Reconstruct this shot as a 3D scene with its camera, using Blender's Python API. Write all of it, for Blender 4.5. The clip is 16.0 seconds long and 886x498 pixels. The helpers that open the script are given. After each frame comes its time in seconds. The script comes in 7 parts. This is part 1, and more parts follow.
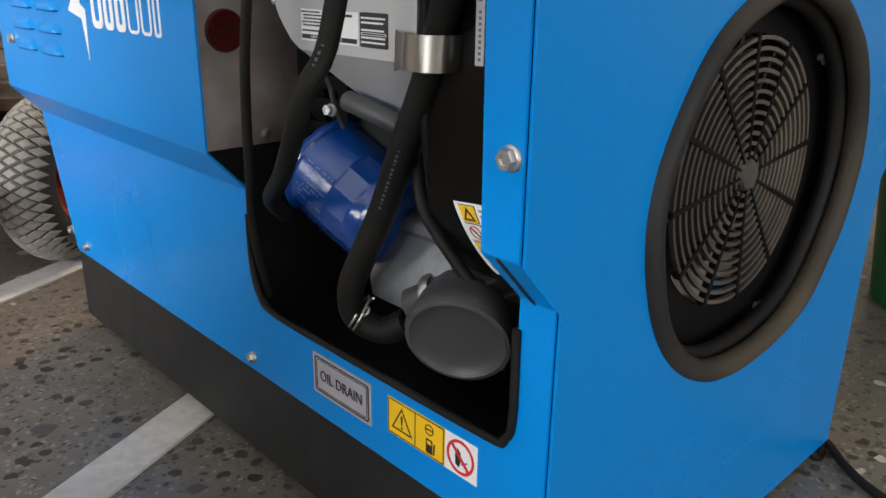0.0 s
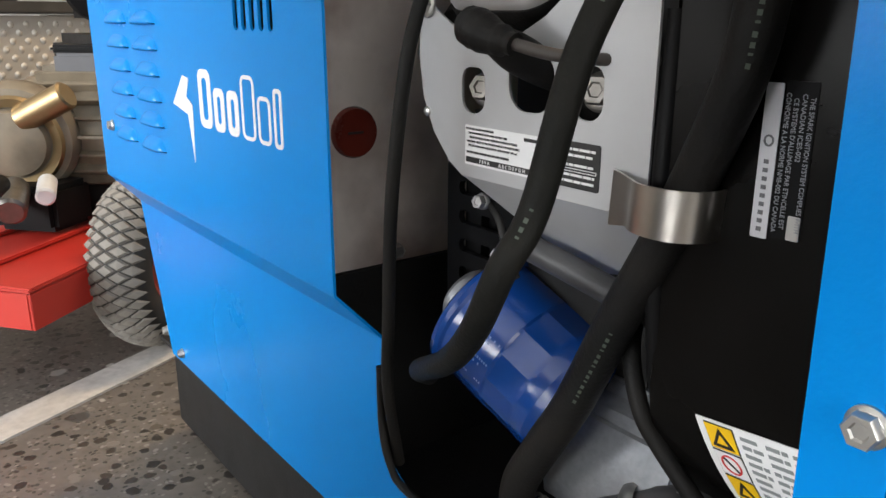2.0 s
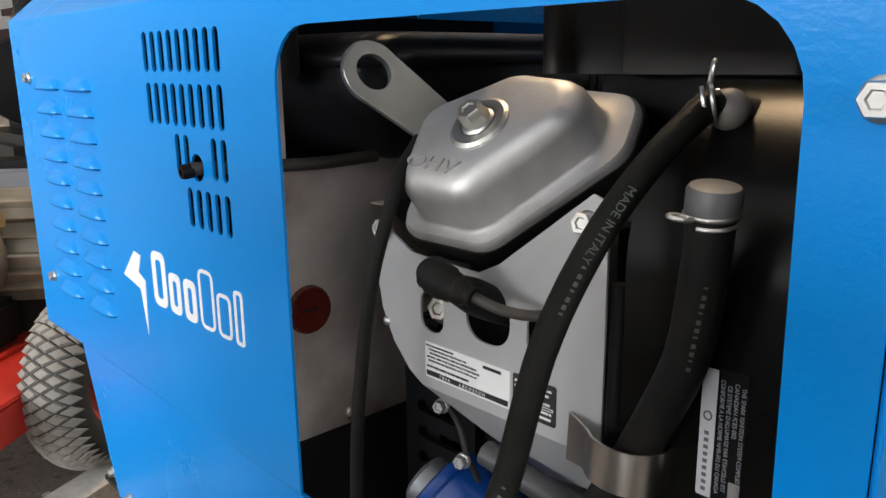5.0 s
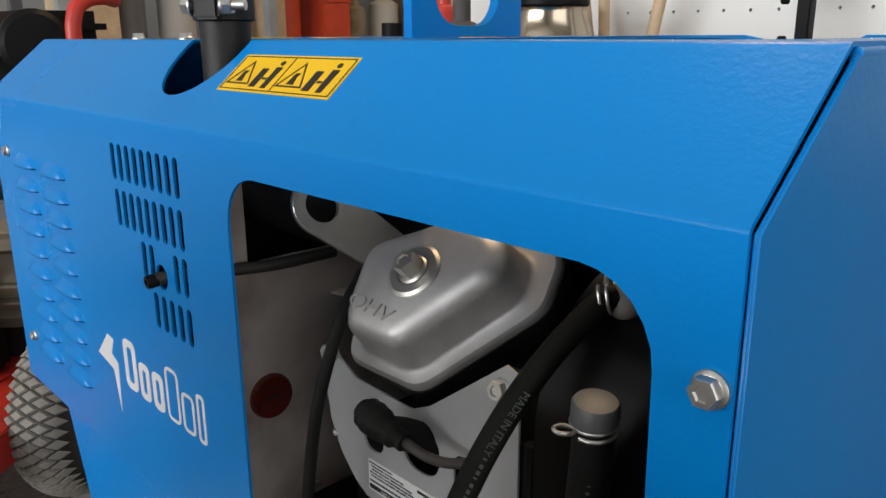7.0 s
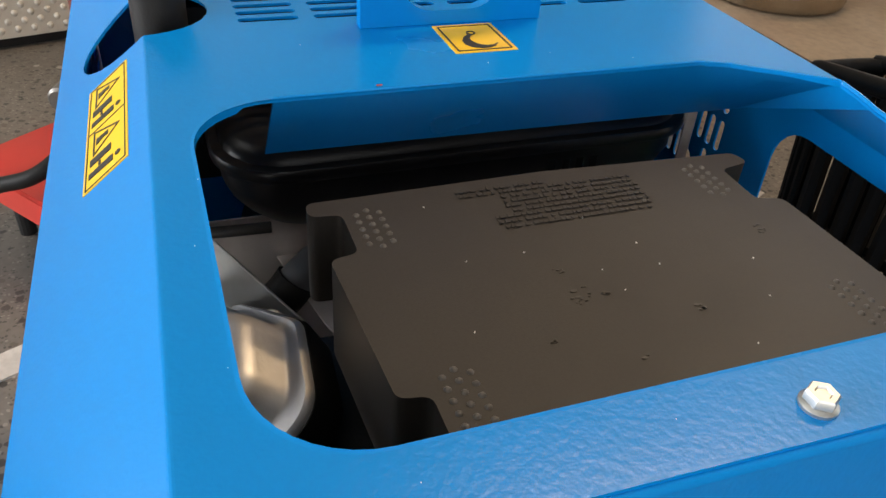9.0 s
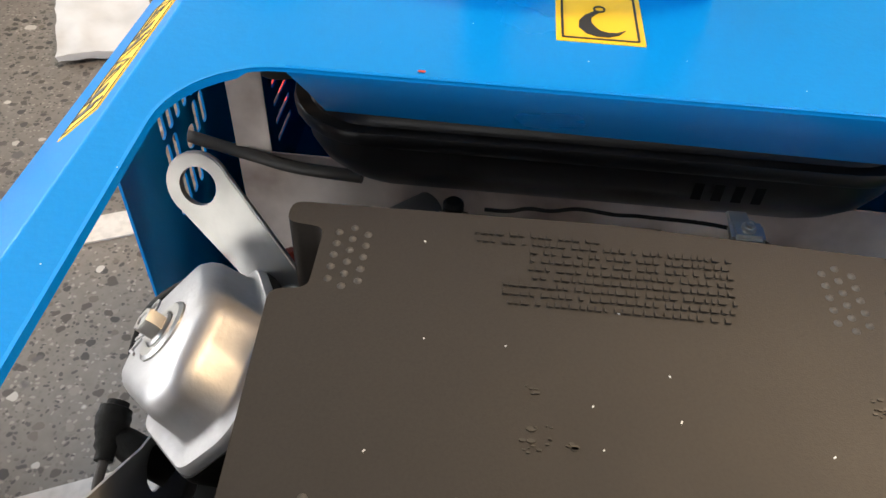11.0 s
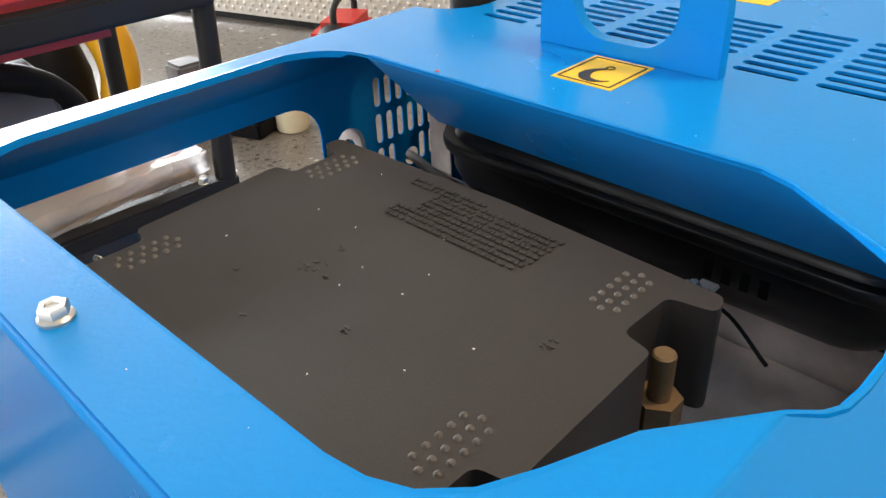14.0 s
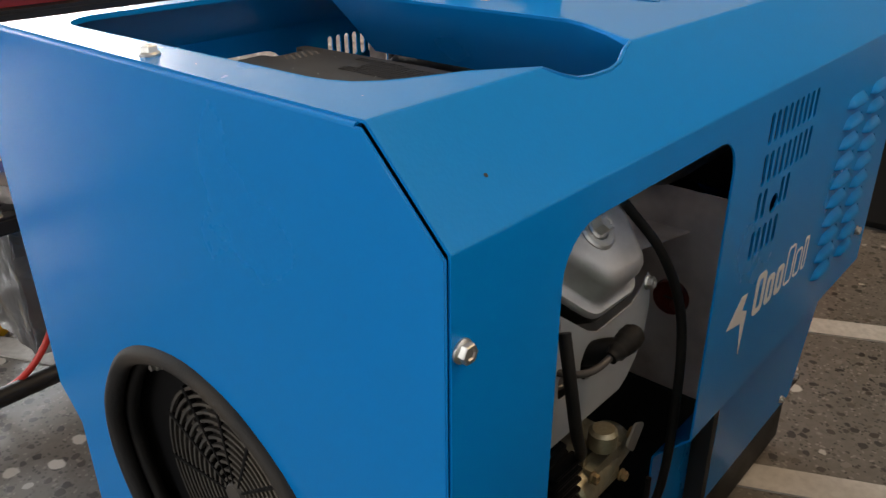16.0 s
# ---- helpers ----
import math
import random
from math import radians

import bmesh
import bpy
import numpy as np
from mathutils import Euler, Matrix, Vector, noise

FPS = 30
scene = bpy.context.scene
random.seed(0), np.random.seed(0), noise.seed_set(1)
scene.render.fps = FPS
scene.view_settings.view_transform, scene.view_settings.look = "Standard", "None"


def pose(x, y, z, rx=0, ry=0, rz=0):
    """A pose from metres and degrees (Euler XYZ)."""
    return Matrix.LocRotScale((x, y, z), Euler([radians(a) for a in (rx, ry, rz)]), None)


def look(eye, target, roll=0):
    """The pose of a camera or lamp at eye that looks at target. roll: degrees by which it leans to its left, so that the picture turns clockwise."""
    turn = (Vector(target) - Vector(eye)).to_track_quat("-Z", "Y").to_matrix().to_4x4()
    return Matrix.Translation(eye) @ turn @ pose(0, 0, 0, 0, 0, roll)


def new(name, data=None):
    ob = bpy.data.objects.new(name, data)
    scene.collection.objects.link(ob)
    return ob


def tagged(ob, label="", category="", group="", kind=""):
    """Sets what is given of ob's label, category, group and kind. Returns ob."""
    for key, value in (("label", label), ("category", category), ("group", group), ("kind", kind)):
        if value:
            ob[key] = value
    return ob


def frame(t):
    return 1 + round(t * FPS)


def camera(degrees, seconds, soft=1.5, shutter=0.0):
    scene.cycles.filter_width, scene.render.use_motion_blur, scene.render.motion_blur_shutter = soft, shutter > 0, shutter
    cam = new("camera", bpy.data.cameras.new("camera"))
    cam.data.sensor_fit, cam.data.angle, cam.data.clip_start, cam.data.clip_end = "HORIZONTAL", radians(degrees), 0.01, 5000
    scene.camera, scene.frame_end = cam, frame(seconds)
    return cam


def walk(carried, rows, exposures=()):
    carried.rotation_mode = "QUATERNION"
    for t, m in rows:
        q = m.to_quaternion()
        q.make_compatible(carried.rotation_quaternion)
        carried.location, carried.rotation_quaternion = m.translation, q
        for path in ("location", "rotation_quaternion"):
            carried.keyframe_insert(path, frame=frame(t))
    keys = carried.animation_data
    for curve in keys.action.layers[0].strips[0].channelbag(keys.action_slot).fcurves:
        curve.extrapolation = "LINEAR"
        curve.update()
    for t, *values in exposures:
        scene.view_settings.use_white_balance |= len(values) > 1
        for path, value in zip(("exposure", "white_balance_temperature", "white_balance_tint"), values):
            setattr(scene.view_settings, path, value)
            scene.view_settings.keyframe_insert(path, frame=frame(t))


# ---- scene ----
cam = camera(58.8, 16.0)
PATH = [
    (0, (0.225, -0.26, 0.435), (-1.144, 1.039, -0.228), 0.9),
    (0.5, (0.194, -0.247, 0.441), (-1.227, 0.996, -0.22), 1.0),
    (1, (0.171, -0.233, 0.452), (-1.31, 0.937, -0.211), 0.8),
    (1.5, (0.118, -0.223, 0.46), (-1.381, 0.939, -0.174), 0.6),
    (2, (0.077, -0.209, 0.464), (-1.447, 0.955, -0.104), 0.2),
    (2.5, (0.053, -0.202, 0.459), (-1.473, 0.973, -0.079), 0.1),
    (3, (0.053, -0.2, 0.47), (-1.476, 0.983, -0.043), -0.3),
    (3.5, (0.056, -0.213, 0.489), (-1.443, 1.012, -0.012), -0.7),
    (4, (0.064, -0.224, 0.511), (-1.388, 1.061, 0.023), -0.6),
    (4.5, (0.07, -0.224, 0.529), (-1.366, 1.084, 0.053), -0.6),
    (5, (0.068, -0.224, 0.559), (-1.357, 1.1, 0.093), -0.7),
    (5.2, (0.067, -0.223, 0.569), (-1.355, 1.104, 0.1), -0.8),
    (7.5, (0.133, -0.193, 0.706), (-1.283, 1.103, 0.144), -0.2),
    (8, (0.18, -0.127, 0.781), (-1.339, 0.956, 0.06), 0.4),
    (8.5, (0.159, -0.023, 0.83), (-1.394, 0.814, -0.111), 2.6),
    (8.7, (0.138, 0.019, 0.825), (-1.395, 0.763, -0.222), 4.2),
    (10.8, (0.039, 0.22, 0.841), (-1.387, 0.132, -0.559), 1.2),
    (11, (0.015, 0.21, 0.834), (-1.382, 0.107, -0.593), 3.0),
    (11.5, (-0.045, 0.191, 0.828), (-1.287, -0.108, -0.71), 5.1),
    (12, (-0.055, 0.263, 0.826), (-1.119, -0.492, -0.69), 0.1),
    (12.5, (-0.042, 0.33, 0.836), (-1.046, -0.677, -0.571), -2.7),
    (13, (-0.035, 0.385, 0.83), (-1.059, -0.766, -0.446), -4.3),
    (13.5, (-0.015, 0.435, 0.809), (-1.08, -0.79, -0.36), -3.8),
    (14, (0.046, 0.501, 0.805), (-1.134, -0.725, -0.248), -2.5),
    (14.5, (0.1, 0.541, 0.793), (-1.168, -0.684, -0.15), -0.8),
    (15, (0.141, 0.572, 0.774), (-1.202, -0.606, -0.125), 0.6),
    (15.5, (0.184, 0.64, 0.752), (-1.165, -0.552, -0.119), -0.1),
    (16, (0.228, 0.697, 0.746), (-1.118, -0.503, -0.119), -0.6),
]
EXPOSURE = [(0, -0.45), (1.5, -0.24), (2.5, -0.16), (4, -0.20), (5, -0.32), (7.3, -1.05), (8, -1.0), (8.7, -0.6), (10.8, 0.22), (12, 0.04), (13, 0.14), (14, 0.12), (14.5, -0.42), (16, -0.68)]
walk(cam, [(t, look(eye, aim, roll)) for t, eye, aim, roll in PATH], EXPOSURE)

from mathutils import geometry

# ---- world and large lights ----
world = bpy.data.worlds.new("sky")
world.use_nodes = True
scene.world = world
wn = world.node_tree.nodes
sky = wn.new("ShaderNodeTexSky")
sky.sky_type, sky.sun_disc = "NISHITA", False
sky.sun_elevation, sky.sun_rotation = radians(48), radians(70)
world.node_tree.links.new(sky.outputs[0], wn["Background"].inputs[0])
wn["Background"].inputs[1].default_value = 0.10


def lamp(name, energy, size, size_y, m, color):
    data = bpy.data.lights.new(name, "AREA")
    data.shape, data.size, data.size_y, data.energy, data.color = "RECTANGLE", size, size_y, energy, color
    ob = new(name, data)
    ob.matrix_world = m
    return ob


# daylight that enters by the big doorway and by an assumed long window, and an added warm lamp
lamp("doorway_daylight", 120, 3.6, 2.3, look((3.9, -0.6, 1.25), (0, 0.0, 0.7)), (1.0, 0.98, 0.95))
# The window is unseen; lamp placed and sized to light the near side.
lamp("window_daylight", 800, 5.2, 2.0, look((-0.75, -5.98, 1.38), (-0.75, 0, 0.9)), (0.96, 0.98, 1.0))
# Warm lamp added to tint the floor; no fixture hangs there.
lamp("ceiling_tube_light", 72, 0.15, 1.5, pose(-1.2, 1.5, 3.0), (1.0, 0.70, 0.40))


# ---- materials ----
def material(name, color, rough=0.5, metal=0.0, grain=0.0, grain_scale=200.0, stain=0.0, stain_scale=8.0, bump=0.0,
             bump_scale=400.0, coat=0.0, island=0.0, stain_color=None, detail=4.0, spec=0.5):
    """A surface with fine grain, larger stains and fine relief, all at real size."""
    m = bpy.data.materials.new(name)
    m.use_nodes = True
    n, l = m.node_tree.nodes, m.node_tree.links
    b = n["Principled BSDF"]
    b.inputs["Roughness"].default_value, b.inputs["Metallic"].default_value = rough, metal
    b.inputs["Specular IOR Level"].default_value = spec
    b.inputs["Coat Weight"].default_value = coat
    b.inputs["Coat Roughness"].default_value = 0.12
    where = n.new("ShaderNodeTexCoord").outputs["Object"]

    def noise_at(scale, det=detail):
        t = n.new("ShaderNodeTexNoise")
        t.inputs["Scale"].default_value, t.inputs["Detail"].default_value = scale, det
        l.new(where, t.inputs["Vector"])
        return t.outputs["Fac"]

    def mixed(a, fac, amount, other):
        ramp = n.new("ShaderNodeMapRange")
        ramp.inputs["From Min"].default_value, ramp.inputs["From Max"].default_value = 0.4, 0.72
        ramp.inputs["To Max"].default_value = amount
        l.new(fac, ramp.inputs["Value"])
        mix = n.new("ShaderNodeMix")
        mix.data_type = "RGBA"
        l.new(ramp.outputs[0], mix.inputs["Factor"])
        if isinstance(a, tuple):
            mix.inputs[6].default_value = a
        else:
            l.new(a, mix.inputs[6])
        mix.inputs[7].default_value = other
        return mix.outputs[2], ramp.outputs[0]

    col = (*color, 1)
    if grain:
        col, _ = mixed(col, noise_at(grain_scale), grain, (*(c * 0.45 for c in color), 1))
    if stain:
        other = stain_color or tuple(c * 0.4 for c in color)
        col, fac = mixed(col, noise_at(stain_scale, 6), stain, (*other, 1))
        rr = n.new("ShaderNodeMath")
        rr.operation = "MULTIPLY_ADD"
        l.new(fac, rr.inputs[0])
        rr.inputs[1].default_value, rr.inputs[2].default_value = 0.3, rough
        rr.use_clamp = True
        l.new(rr.outputs[0], b.inputs["Roughness"])
    if island:
        hs = n.new("ShaderNodeHueSaturation")
        rnd = n.new("ShaderNodeNewGeometry").outputs["Random Per Island"]
        mr = n.new("ShaderNodeMapRange")
        mr.inputs["To Min"].default_value, mr.inputs["To Max"].default_value = 1 - island, 1 + island
        l.new(rnd, mr.inputs["Value"])
        l.new(mr.outputs[0], hs.inputs["Value"])
        if isinstance(col, tuple):
            hs.inputs["Color"].default_value = col
        else:
            l.new(col, hs.inputs["Color"])
        col = hs.outputs[0]
    if isinstance(col, tuple):
        b.inputs["Base Color"].default_value = col
    else:
        l.new(col, b.inputs["Base Color"])
    if bump:
        bp = n.new("ShaderNodeBump")
        bp.inputs["Strength"].default_value, bp.inputs["Distance"].default_value = bump, 0.001
        l.new(noise_at(bump_scale, 2), bp.inputs["Height"])
        l.new(bp.outputs[0], b.inputs["Normal"])
    return m


BLUE = material("blue_powder_coat", (0.0005, 0.210, 0.603), 0.25, spec=0.22, stain=0.12, stain_scale=5, stain_color=(0.001, 0.165, 0.52), bump=0.16, bump_scale=360)
BLACK = material("black_paint", (0.0145, 0.0142, 0.0145), 0.48, spec=0.3, stain=0.45, stain_scale=14, stain_color=(0.015, 0.014, 0.012), bump=0.2)
BLACKP = material("black_plastic", (0.008, 0.008, 0.0085), 0.38, stain=0.3, stain_scale=9, spec=0.07, stain_color=(0.011, 0.010, 0.009), bump=0.06, bump_scale=600)
# Brown in the stain colour stands in for soft reflections on the plastic.
HOUSE = material("brown_sheen_black_plastic", (0.0030, 0.0028, 0.0026), 0.27, stain=0.4, stain_scale=9, spec=0.15, stain_color=(0.0075, 0.0060, 0.0050), bump=0.05, bump_scale=600)
COVER = material("dusty_dark_plastic", (0.036, 0.0315, 0.0275), 0.42, spec=0.25, grain=0.25, grain_scale=700, stain=0.45, stain_scale=7, stain_color=(0.022, 0.020, 0.019), bump=0.12, bump_scale=1400)
RUBBER = material("black_rubber", (0.0078, 0.0078, 0.0078), 0.52, stain=0.6, stain_scale=25, spec=0.16, stain_color=(0.022, 0.019, 0.016), bump=0.3, bump_scale=500)
FOAM = material("dusty_foam_rubber", (0.016, 0.015, 0.015), 0.6, stain=0.7, stain_scale=5, spec=0.3, stain_color=(0.12, 0.09, 0.06), bump=0.4, bump_scale=500)
SILVER = material("silver_painted_steel", (0.33, 0.345, 0.37), 0.40, 0.35, stain=0.35, stain_scale=12, stain_color=(0.20, 0.19, 0.18))
COWLPAINT = material("pale_silver_cowl_paint", (0.47, 0.475, 0.485), 0.40, 0.35, stain=0.4, stain_scale=12, stain_color=(0.27, 0.255, 0.24))
PRESS = material("pressed_aluminium", (0.58, 0.57, 0.565), 0.43, 0.75, stain=0.6, stain_scale=22, stain_color=(0.24, 0.22, 0.205), bump=0.15, bump_scale=300)
CAST = material("cast_aluminium", (0.5, 0.5, 0.5), 0.42, 0.85, grain=0.3, grain_scale=300, stain=0.4, stain_scale=30, bump=0.5, bump_scale=260)
DULLCAST = material("dull_cast_aluminium", (0.30, 0.31, 0.33), 0.42, 0.8, grain=0.25, grain_scale=300, stain=0.6, stain_scale=25, bump=0.25, bump_scale=200)
ZINC = material("zinc_plated_steel", (0.56, 0.55, 0.52), 0.36, 0.95, stain=0.25, stain_scale=60, bump=0.08)
STAINLESS = material("stainless_strap", (0.5, 0.47, 0.43), 0.3, 1.0, stain=0.3, stain_scale=40)
FOIL = material("dull_sheet_steel", (0.82, 0.73, 0.67), 0.33, 0.40, stain=0.95, stain_scale=13, stain_color=(0.31, 0.235, 0.20), bump=0.6, bump_scale=26)
FILTER = material("blue_filter_lacquer", (0.003, 0.040, 0.21), 0.2, coat=0.35, stain=0.25, stain_scale=20, stain_color=(0.012, 0.06, 0.25), bump=0.45, bump_scale=75)
WHITE = material("white_vinyl", (0.78, 0.78, 0.78), 0.4, stain=0.15, stain_scale=40)
GREYLABEL = material("grey_metallic_label", (0.42, 0.40, 0.44), 0.4, 0.2, stain=0.15, stain_scale=40)
YELLOW = material("yellow_vinyl", (0.85, 0.52, 0.01), 0.4, stain=0.1, stain_scale=40)
INK = material("black_ink", (0.012, 0.012, 0.012), 0.5)
SMALLPRINT = material("grey_small_print", (0.22, 0.24, 0.24), 0.5)
DUSTYBLADE = material("dusty_fan_blade", (0.24, 0.205, 0.175), 0.5, stain=0.5, stain_scale=14, stain_color=(0.36, 0.30, 0.24))
BENCHWOOD = material("brown_bench_wood", (0.26, 0.19, 0.125), 0.55, grain=0.4, grain_scale=90, stain=0.5, stain_scale=6, bump=0.15)
DULLBRASS = material("dull_oily_brass", (0.24, 0.165, 0.09), 0.5, 0.7, stain=0.5, stain_scale=60)
TANKP = material("worn_black_tank_plastic", (0.009, 0.009, 0.0105), 0.3, stain=0.5, stain_scale=20, spec=0.3, stain_color=(0.02, 0.02, 0.021), bump=0.1, bump_scale=150)
REDINK = material("red_ink", (0.55, 0.02, 0.02), 0.45)
REDCAP = material("dark_red_cap", (0.115, 0.018, 0.012), 0.22, stain=0.3, stain_scale=60)
PALEINK = material("pale_green_print", (0.05, 0.066, 0.05), 0.6)
FILTERINK = material("pale_blue_print", (0.12, 0.19, 0.40), 0.5)
CUPRUBBER = material("dark_grey_rubber", (0.045, 0.045, 0.048), 0.45, stain=0.4, stain_scale=18, stain_color=(0.09, 0.085, 0.08), bump=0.1)
LEAD = material("brown_grey_lead_rubber", (0.055, 0.046, 0.041), 0.5, stain=0.4, stain_scale=40)
OILHOSE = material("dusty_brown_black_hose", (0.0062, 0.0066, 0.0060), 0.5, stain=0.6, stain_scale=22, spec=0.13, stain_color=(0.021, 0.0195, 0.0155), bump=0.3, bump_scale=500)
DUSTYROD = material("dusty_black_rod", (0.035, 0.031, 0.028), 0.5, stain=0.5, stain_scale=30, stain_color=(0.08, 0.068, 0.056))
DIMWHITE = material("dim_white_print", (0.26, 0.27, 0.29), 0.6)
LABELGREY = material("silver_grey_sticker", (0.50, 0.50, 0.52), 0.45, stain=0.2, stain_scale=60)
BOLTGREY = material("dull_bolt_steel", (0.23, 0.215, 0.195), 0.38, 0.9, stain=0.4, stain_scale=80)
ELBOW = material("brown_grey_plastic", (0.15, 0.135, 0.12), 0.45, stain=0.3, stain_scale=50)
# Stain colour mixes dust with the tan of sunlight at the inlet.
GUARD = material("dusty_sunlit_black_plastic", (0.048, 0.044, 0.040), 0.32, stain=0.6, stain_scale=14, stain_color=(0.19, 0.155, 0.115))
MIDGREY = material("mid_grey_metal_plug", (0.088, 0.088, 0.092), 0.40, stain=0.3, stain_scale=50)
OILY = material("oil_stained_plastic", (0.026, 0.0225, 0.020), 0.45)
DOT = material("worn_plastic_dot", (0.075, 0.068, 0.061), 0.5)
TREAD = material("pale_dusty_tread", (0.27, 0.25, 0.22), 0.85, stain=0.5, stain_scale=25, stain_color=(0.13, 0.12, 0.105))
REDPAINT = material("red_paint", (0.52, 0.03, 0.02), 0.4, stain=0.3, stain_scale=8, stain_color=(0.3, 0.05, 0.03), bump=0.1)
ORANGE = material("orange_red_rim", (0.5, 0.055, 0.02), 0.45, stain=0.3, stain_scale=20)
TYRE = material("dusty_tyre_rubber", (0.045, 0.043, 0.040), 0.8, stain=0.5, stain_scale=12, stain_color=(0.12, 0.11, 0.095), bump=0.3)
BEIGE = material("beige_engine_paint", (0.23, 0.19, 0.135), 0.5, stain=0.7, stain_scale=20, stain_color=(0.085, 0.065, 0.045))
BRASS = material("brass", (0.34, 0.245, 0.13), 0.38, 0.9, stain=0.3, stain_scale=30)
PLATE = material("dimpled_grey_panel", (0.62, 0.58, 0.52), 0.45, 0.15, stain=0.4, stain_scale=3, stain_color=(0.34, 0.31, 0.27))
WALLM = material("grey_wall_paint", (0.40, 0.39, 0.37), 0.8, stain=0.4, stain_scale=1.2, stain_color=(0.28, 0.27, 0.25), bump=0.2, bump_scale=60)
WHITEW = material("white_pegboard", (0.74, 0.73, 0.71), 0.6, stain=0.2, stain_scale=2)
CEIL = material("white_ceiling", (0.7, 0.7, 0.68), 0.8, stain=0.2, stain_scale=1)
LINE = material("worn_white_line_paint", (0.60, 0.57, 0.53), 0.6, grain=0.35, grain_scale=90, stain=0.5, stain_scale=12, stain_color=(0.36, 0.33, 0.3), bump=0.3, bump_scale=90)
WOOD = material("pale_wood", (0.55, 0.40, 0.26), 0.6, grain=0.3, grain_scale=40, stain=0.3, stain_scale=6)
CARD = material("brown_cardboard", (0.33, 0.23, 0.14), 0.8, stain=0.3, stain_scale=6)
CLOTH = material("dark_mixed_clutter", (0.07, 0.065, 0.06), 0.7, stain=0.5, stain_scale=9)
YPLAST = material("yellow_plastic", (0.75, 0.38, 0.01), 0.4, stain=0.2, stain_scale=10)
GREEN = material("green_plastic", (0.02, 0.25, 0.06), 0.4, stain=0.2, stain_scale=10)
GREYP = material("grey_plastic", (0.11, 0.11, 0.118), 0.5, stain=0.3, stain_scale=15)


def floor_material():
    """Ground concrete with exposed pebbles of several browns and a few pale chips."""
    m = bpy.data.materials.new("ground_aggregate_concrete")
    m.use_nodes = True
    n, l = m.node_tree.nodes, m.node_tree.links
    b = n["Principled BSDF"]
    where = n.new("ShaderNodeTexCoord").outputs["Object"]
    warp = n.new("ShaderNodeTexNoise")
    warp.inputs["Scale"].default_value = 60
    l.new(where, warp.inputs["Vector"])
    add = n.new("ShaderNodeVectorMath")
    add.operation = "MULTIPLY_ADD"
    l.new(warp.outputs["Color"], add.inputs[0])
    add.inputs[1].default_value = (0.012, 0.012, 0)
    l.new(where, add.inputs[2])

    def pebbles(scale, lo, hi):
        v = n.new("ShaderNodeTexVoronoi")
        v.inputs["Scale"].default_value, v.inputs["Randomness"].default_value = scale, 1.0
        l.new(add.outputs[0], v.inputs["Vector"])
        r = n.new("ShaderNodeMapRange")
        r.inputs["From Min"].default_value, r.inputs["From Max"].default_value = hi, lo
        l.new(v.outputs["Distance"], r.inputs["Value"])
        return v.outputs["Color"], r.outputs[0]

    def mix(fac, a, c):
        x = n.new("ShaderNodeMix")
        x.data_type = "RGBA"
        l.new(fac, x.inputs["Factor"])
        for value, slot in ((a, 6), (c, 7)):
            if isinstance(value, tuple):
                x.inputs[slot].default_value = value
            else:
                l.new(value, x.inputs[slot])
        return x.outputs[2]

    def ramp(fac, stops):
        r = n.new("ShaderNodeValToRGB")
        r.color_ramp.interpolation = "CONSTANT"
        while len(r.color_ramp.elements) < len(stops):
            r.color_ramp.elements.new(0.5)
        for e, (at, c) in zip(r.color_ramp.elements, stops):
            e.position, e.color = at, (*c, 1)
        l.new(fac, r.inputs[0])
        return r.outputs[0]

    base = mix(warp.outputs["Fac"], (0.118, 0.104, 0.090, 1), (0.205, 0.184, 0.160, 1))
    fine_c, fine_f = pebbles(150, 0.30, 0.42)
    sep = n.new("ShaderNodeSeparateColor")
    l.new(fine_c, sep.inputs[0])
    tone = ramp(sep.outputs[0], [(0, (0.060, 0.054, 0.048)), (0.28, (0.14, 0.125, 0.108)), (0.55, (0.26, 0.235, 0.205)), (0.82, (0.10, 0.086, 0.072))])
    base = mix(fine_f, base, tone)
    mid_c, mid_f = pebbles(56, 0.33, 0.40)
    sep2 = n.new("ShaderNodeSeparateColor")
    l.new(mid_c, sep2.inputs[0])
    tone2 = ramp(sep2.outputs[1], [(0, (0.042, 0.038, 0.035)), (0.40, (0.062, 0.053, 0.045)), (0.68, (0.115, 0.097, 0.080)), (0.86, (0.20, 0.18, 0.155)), (0.96, (0.46, 0.43, 0.39))])
    some = n.new("ShaderNodeMath")
    some.operation = "GREATER_THAN"
    l.new(sep2.outputs[0], some.inputs[0])
    some.inputs[1].default_value = 0.42
    both = n.new("ShaderNodeMath")
    both.operation = "MULTIPLY"
    l.new(some.outputs[0], both.inputs[0])
    l.new(mid_f, both.inputs[1])
    base = mix(both.outputs[0], base, tone2)
    chip_c, chip_f = pebbles(21, 0.22, 0.27)
    sep3 = n.new("ShaderNodeSeparateColor")
    l.new(chip_c, sep3.inputs[0])
    few = n.new("ShaderNodeMath")
    few.operation = "GREATER_THAN"
    l.new(sep3.outputs[0], few.inputs[0])
    few.inputs[1].default_value = 0.80
    chips = n.new("ShaderNodeMath")
    chips.operation = "MULTIPLY"
    l.new(few.outputs[0], chips.inputs[0])
    l.new(chip_f, chips.inputs[1])
    tone3 = ramp(sep3.outputs[2], [(0, (0.080, 0.074, 0.070)), (0.4, (0.12, 0.104, 0.088)), (0.72, (0.40, 0.37, 0.33)), (0.90, (0.56, 0.52, 0.47))])
    base = mix(chips.outputs[0], base, tone3)
    big = n.new("ShaderNodeTexNoise")
    big.inputs["Scale"].default_value, big.inputs["Detail"].default_value = 2.2, 5
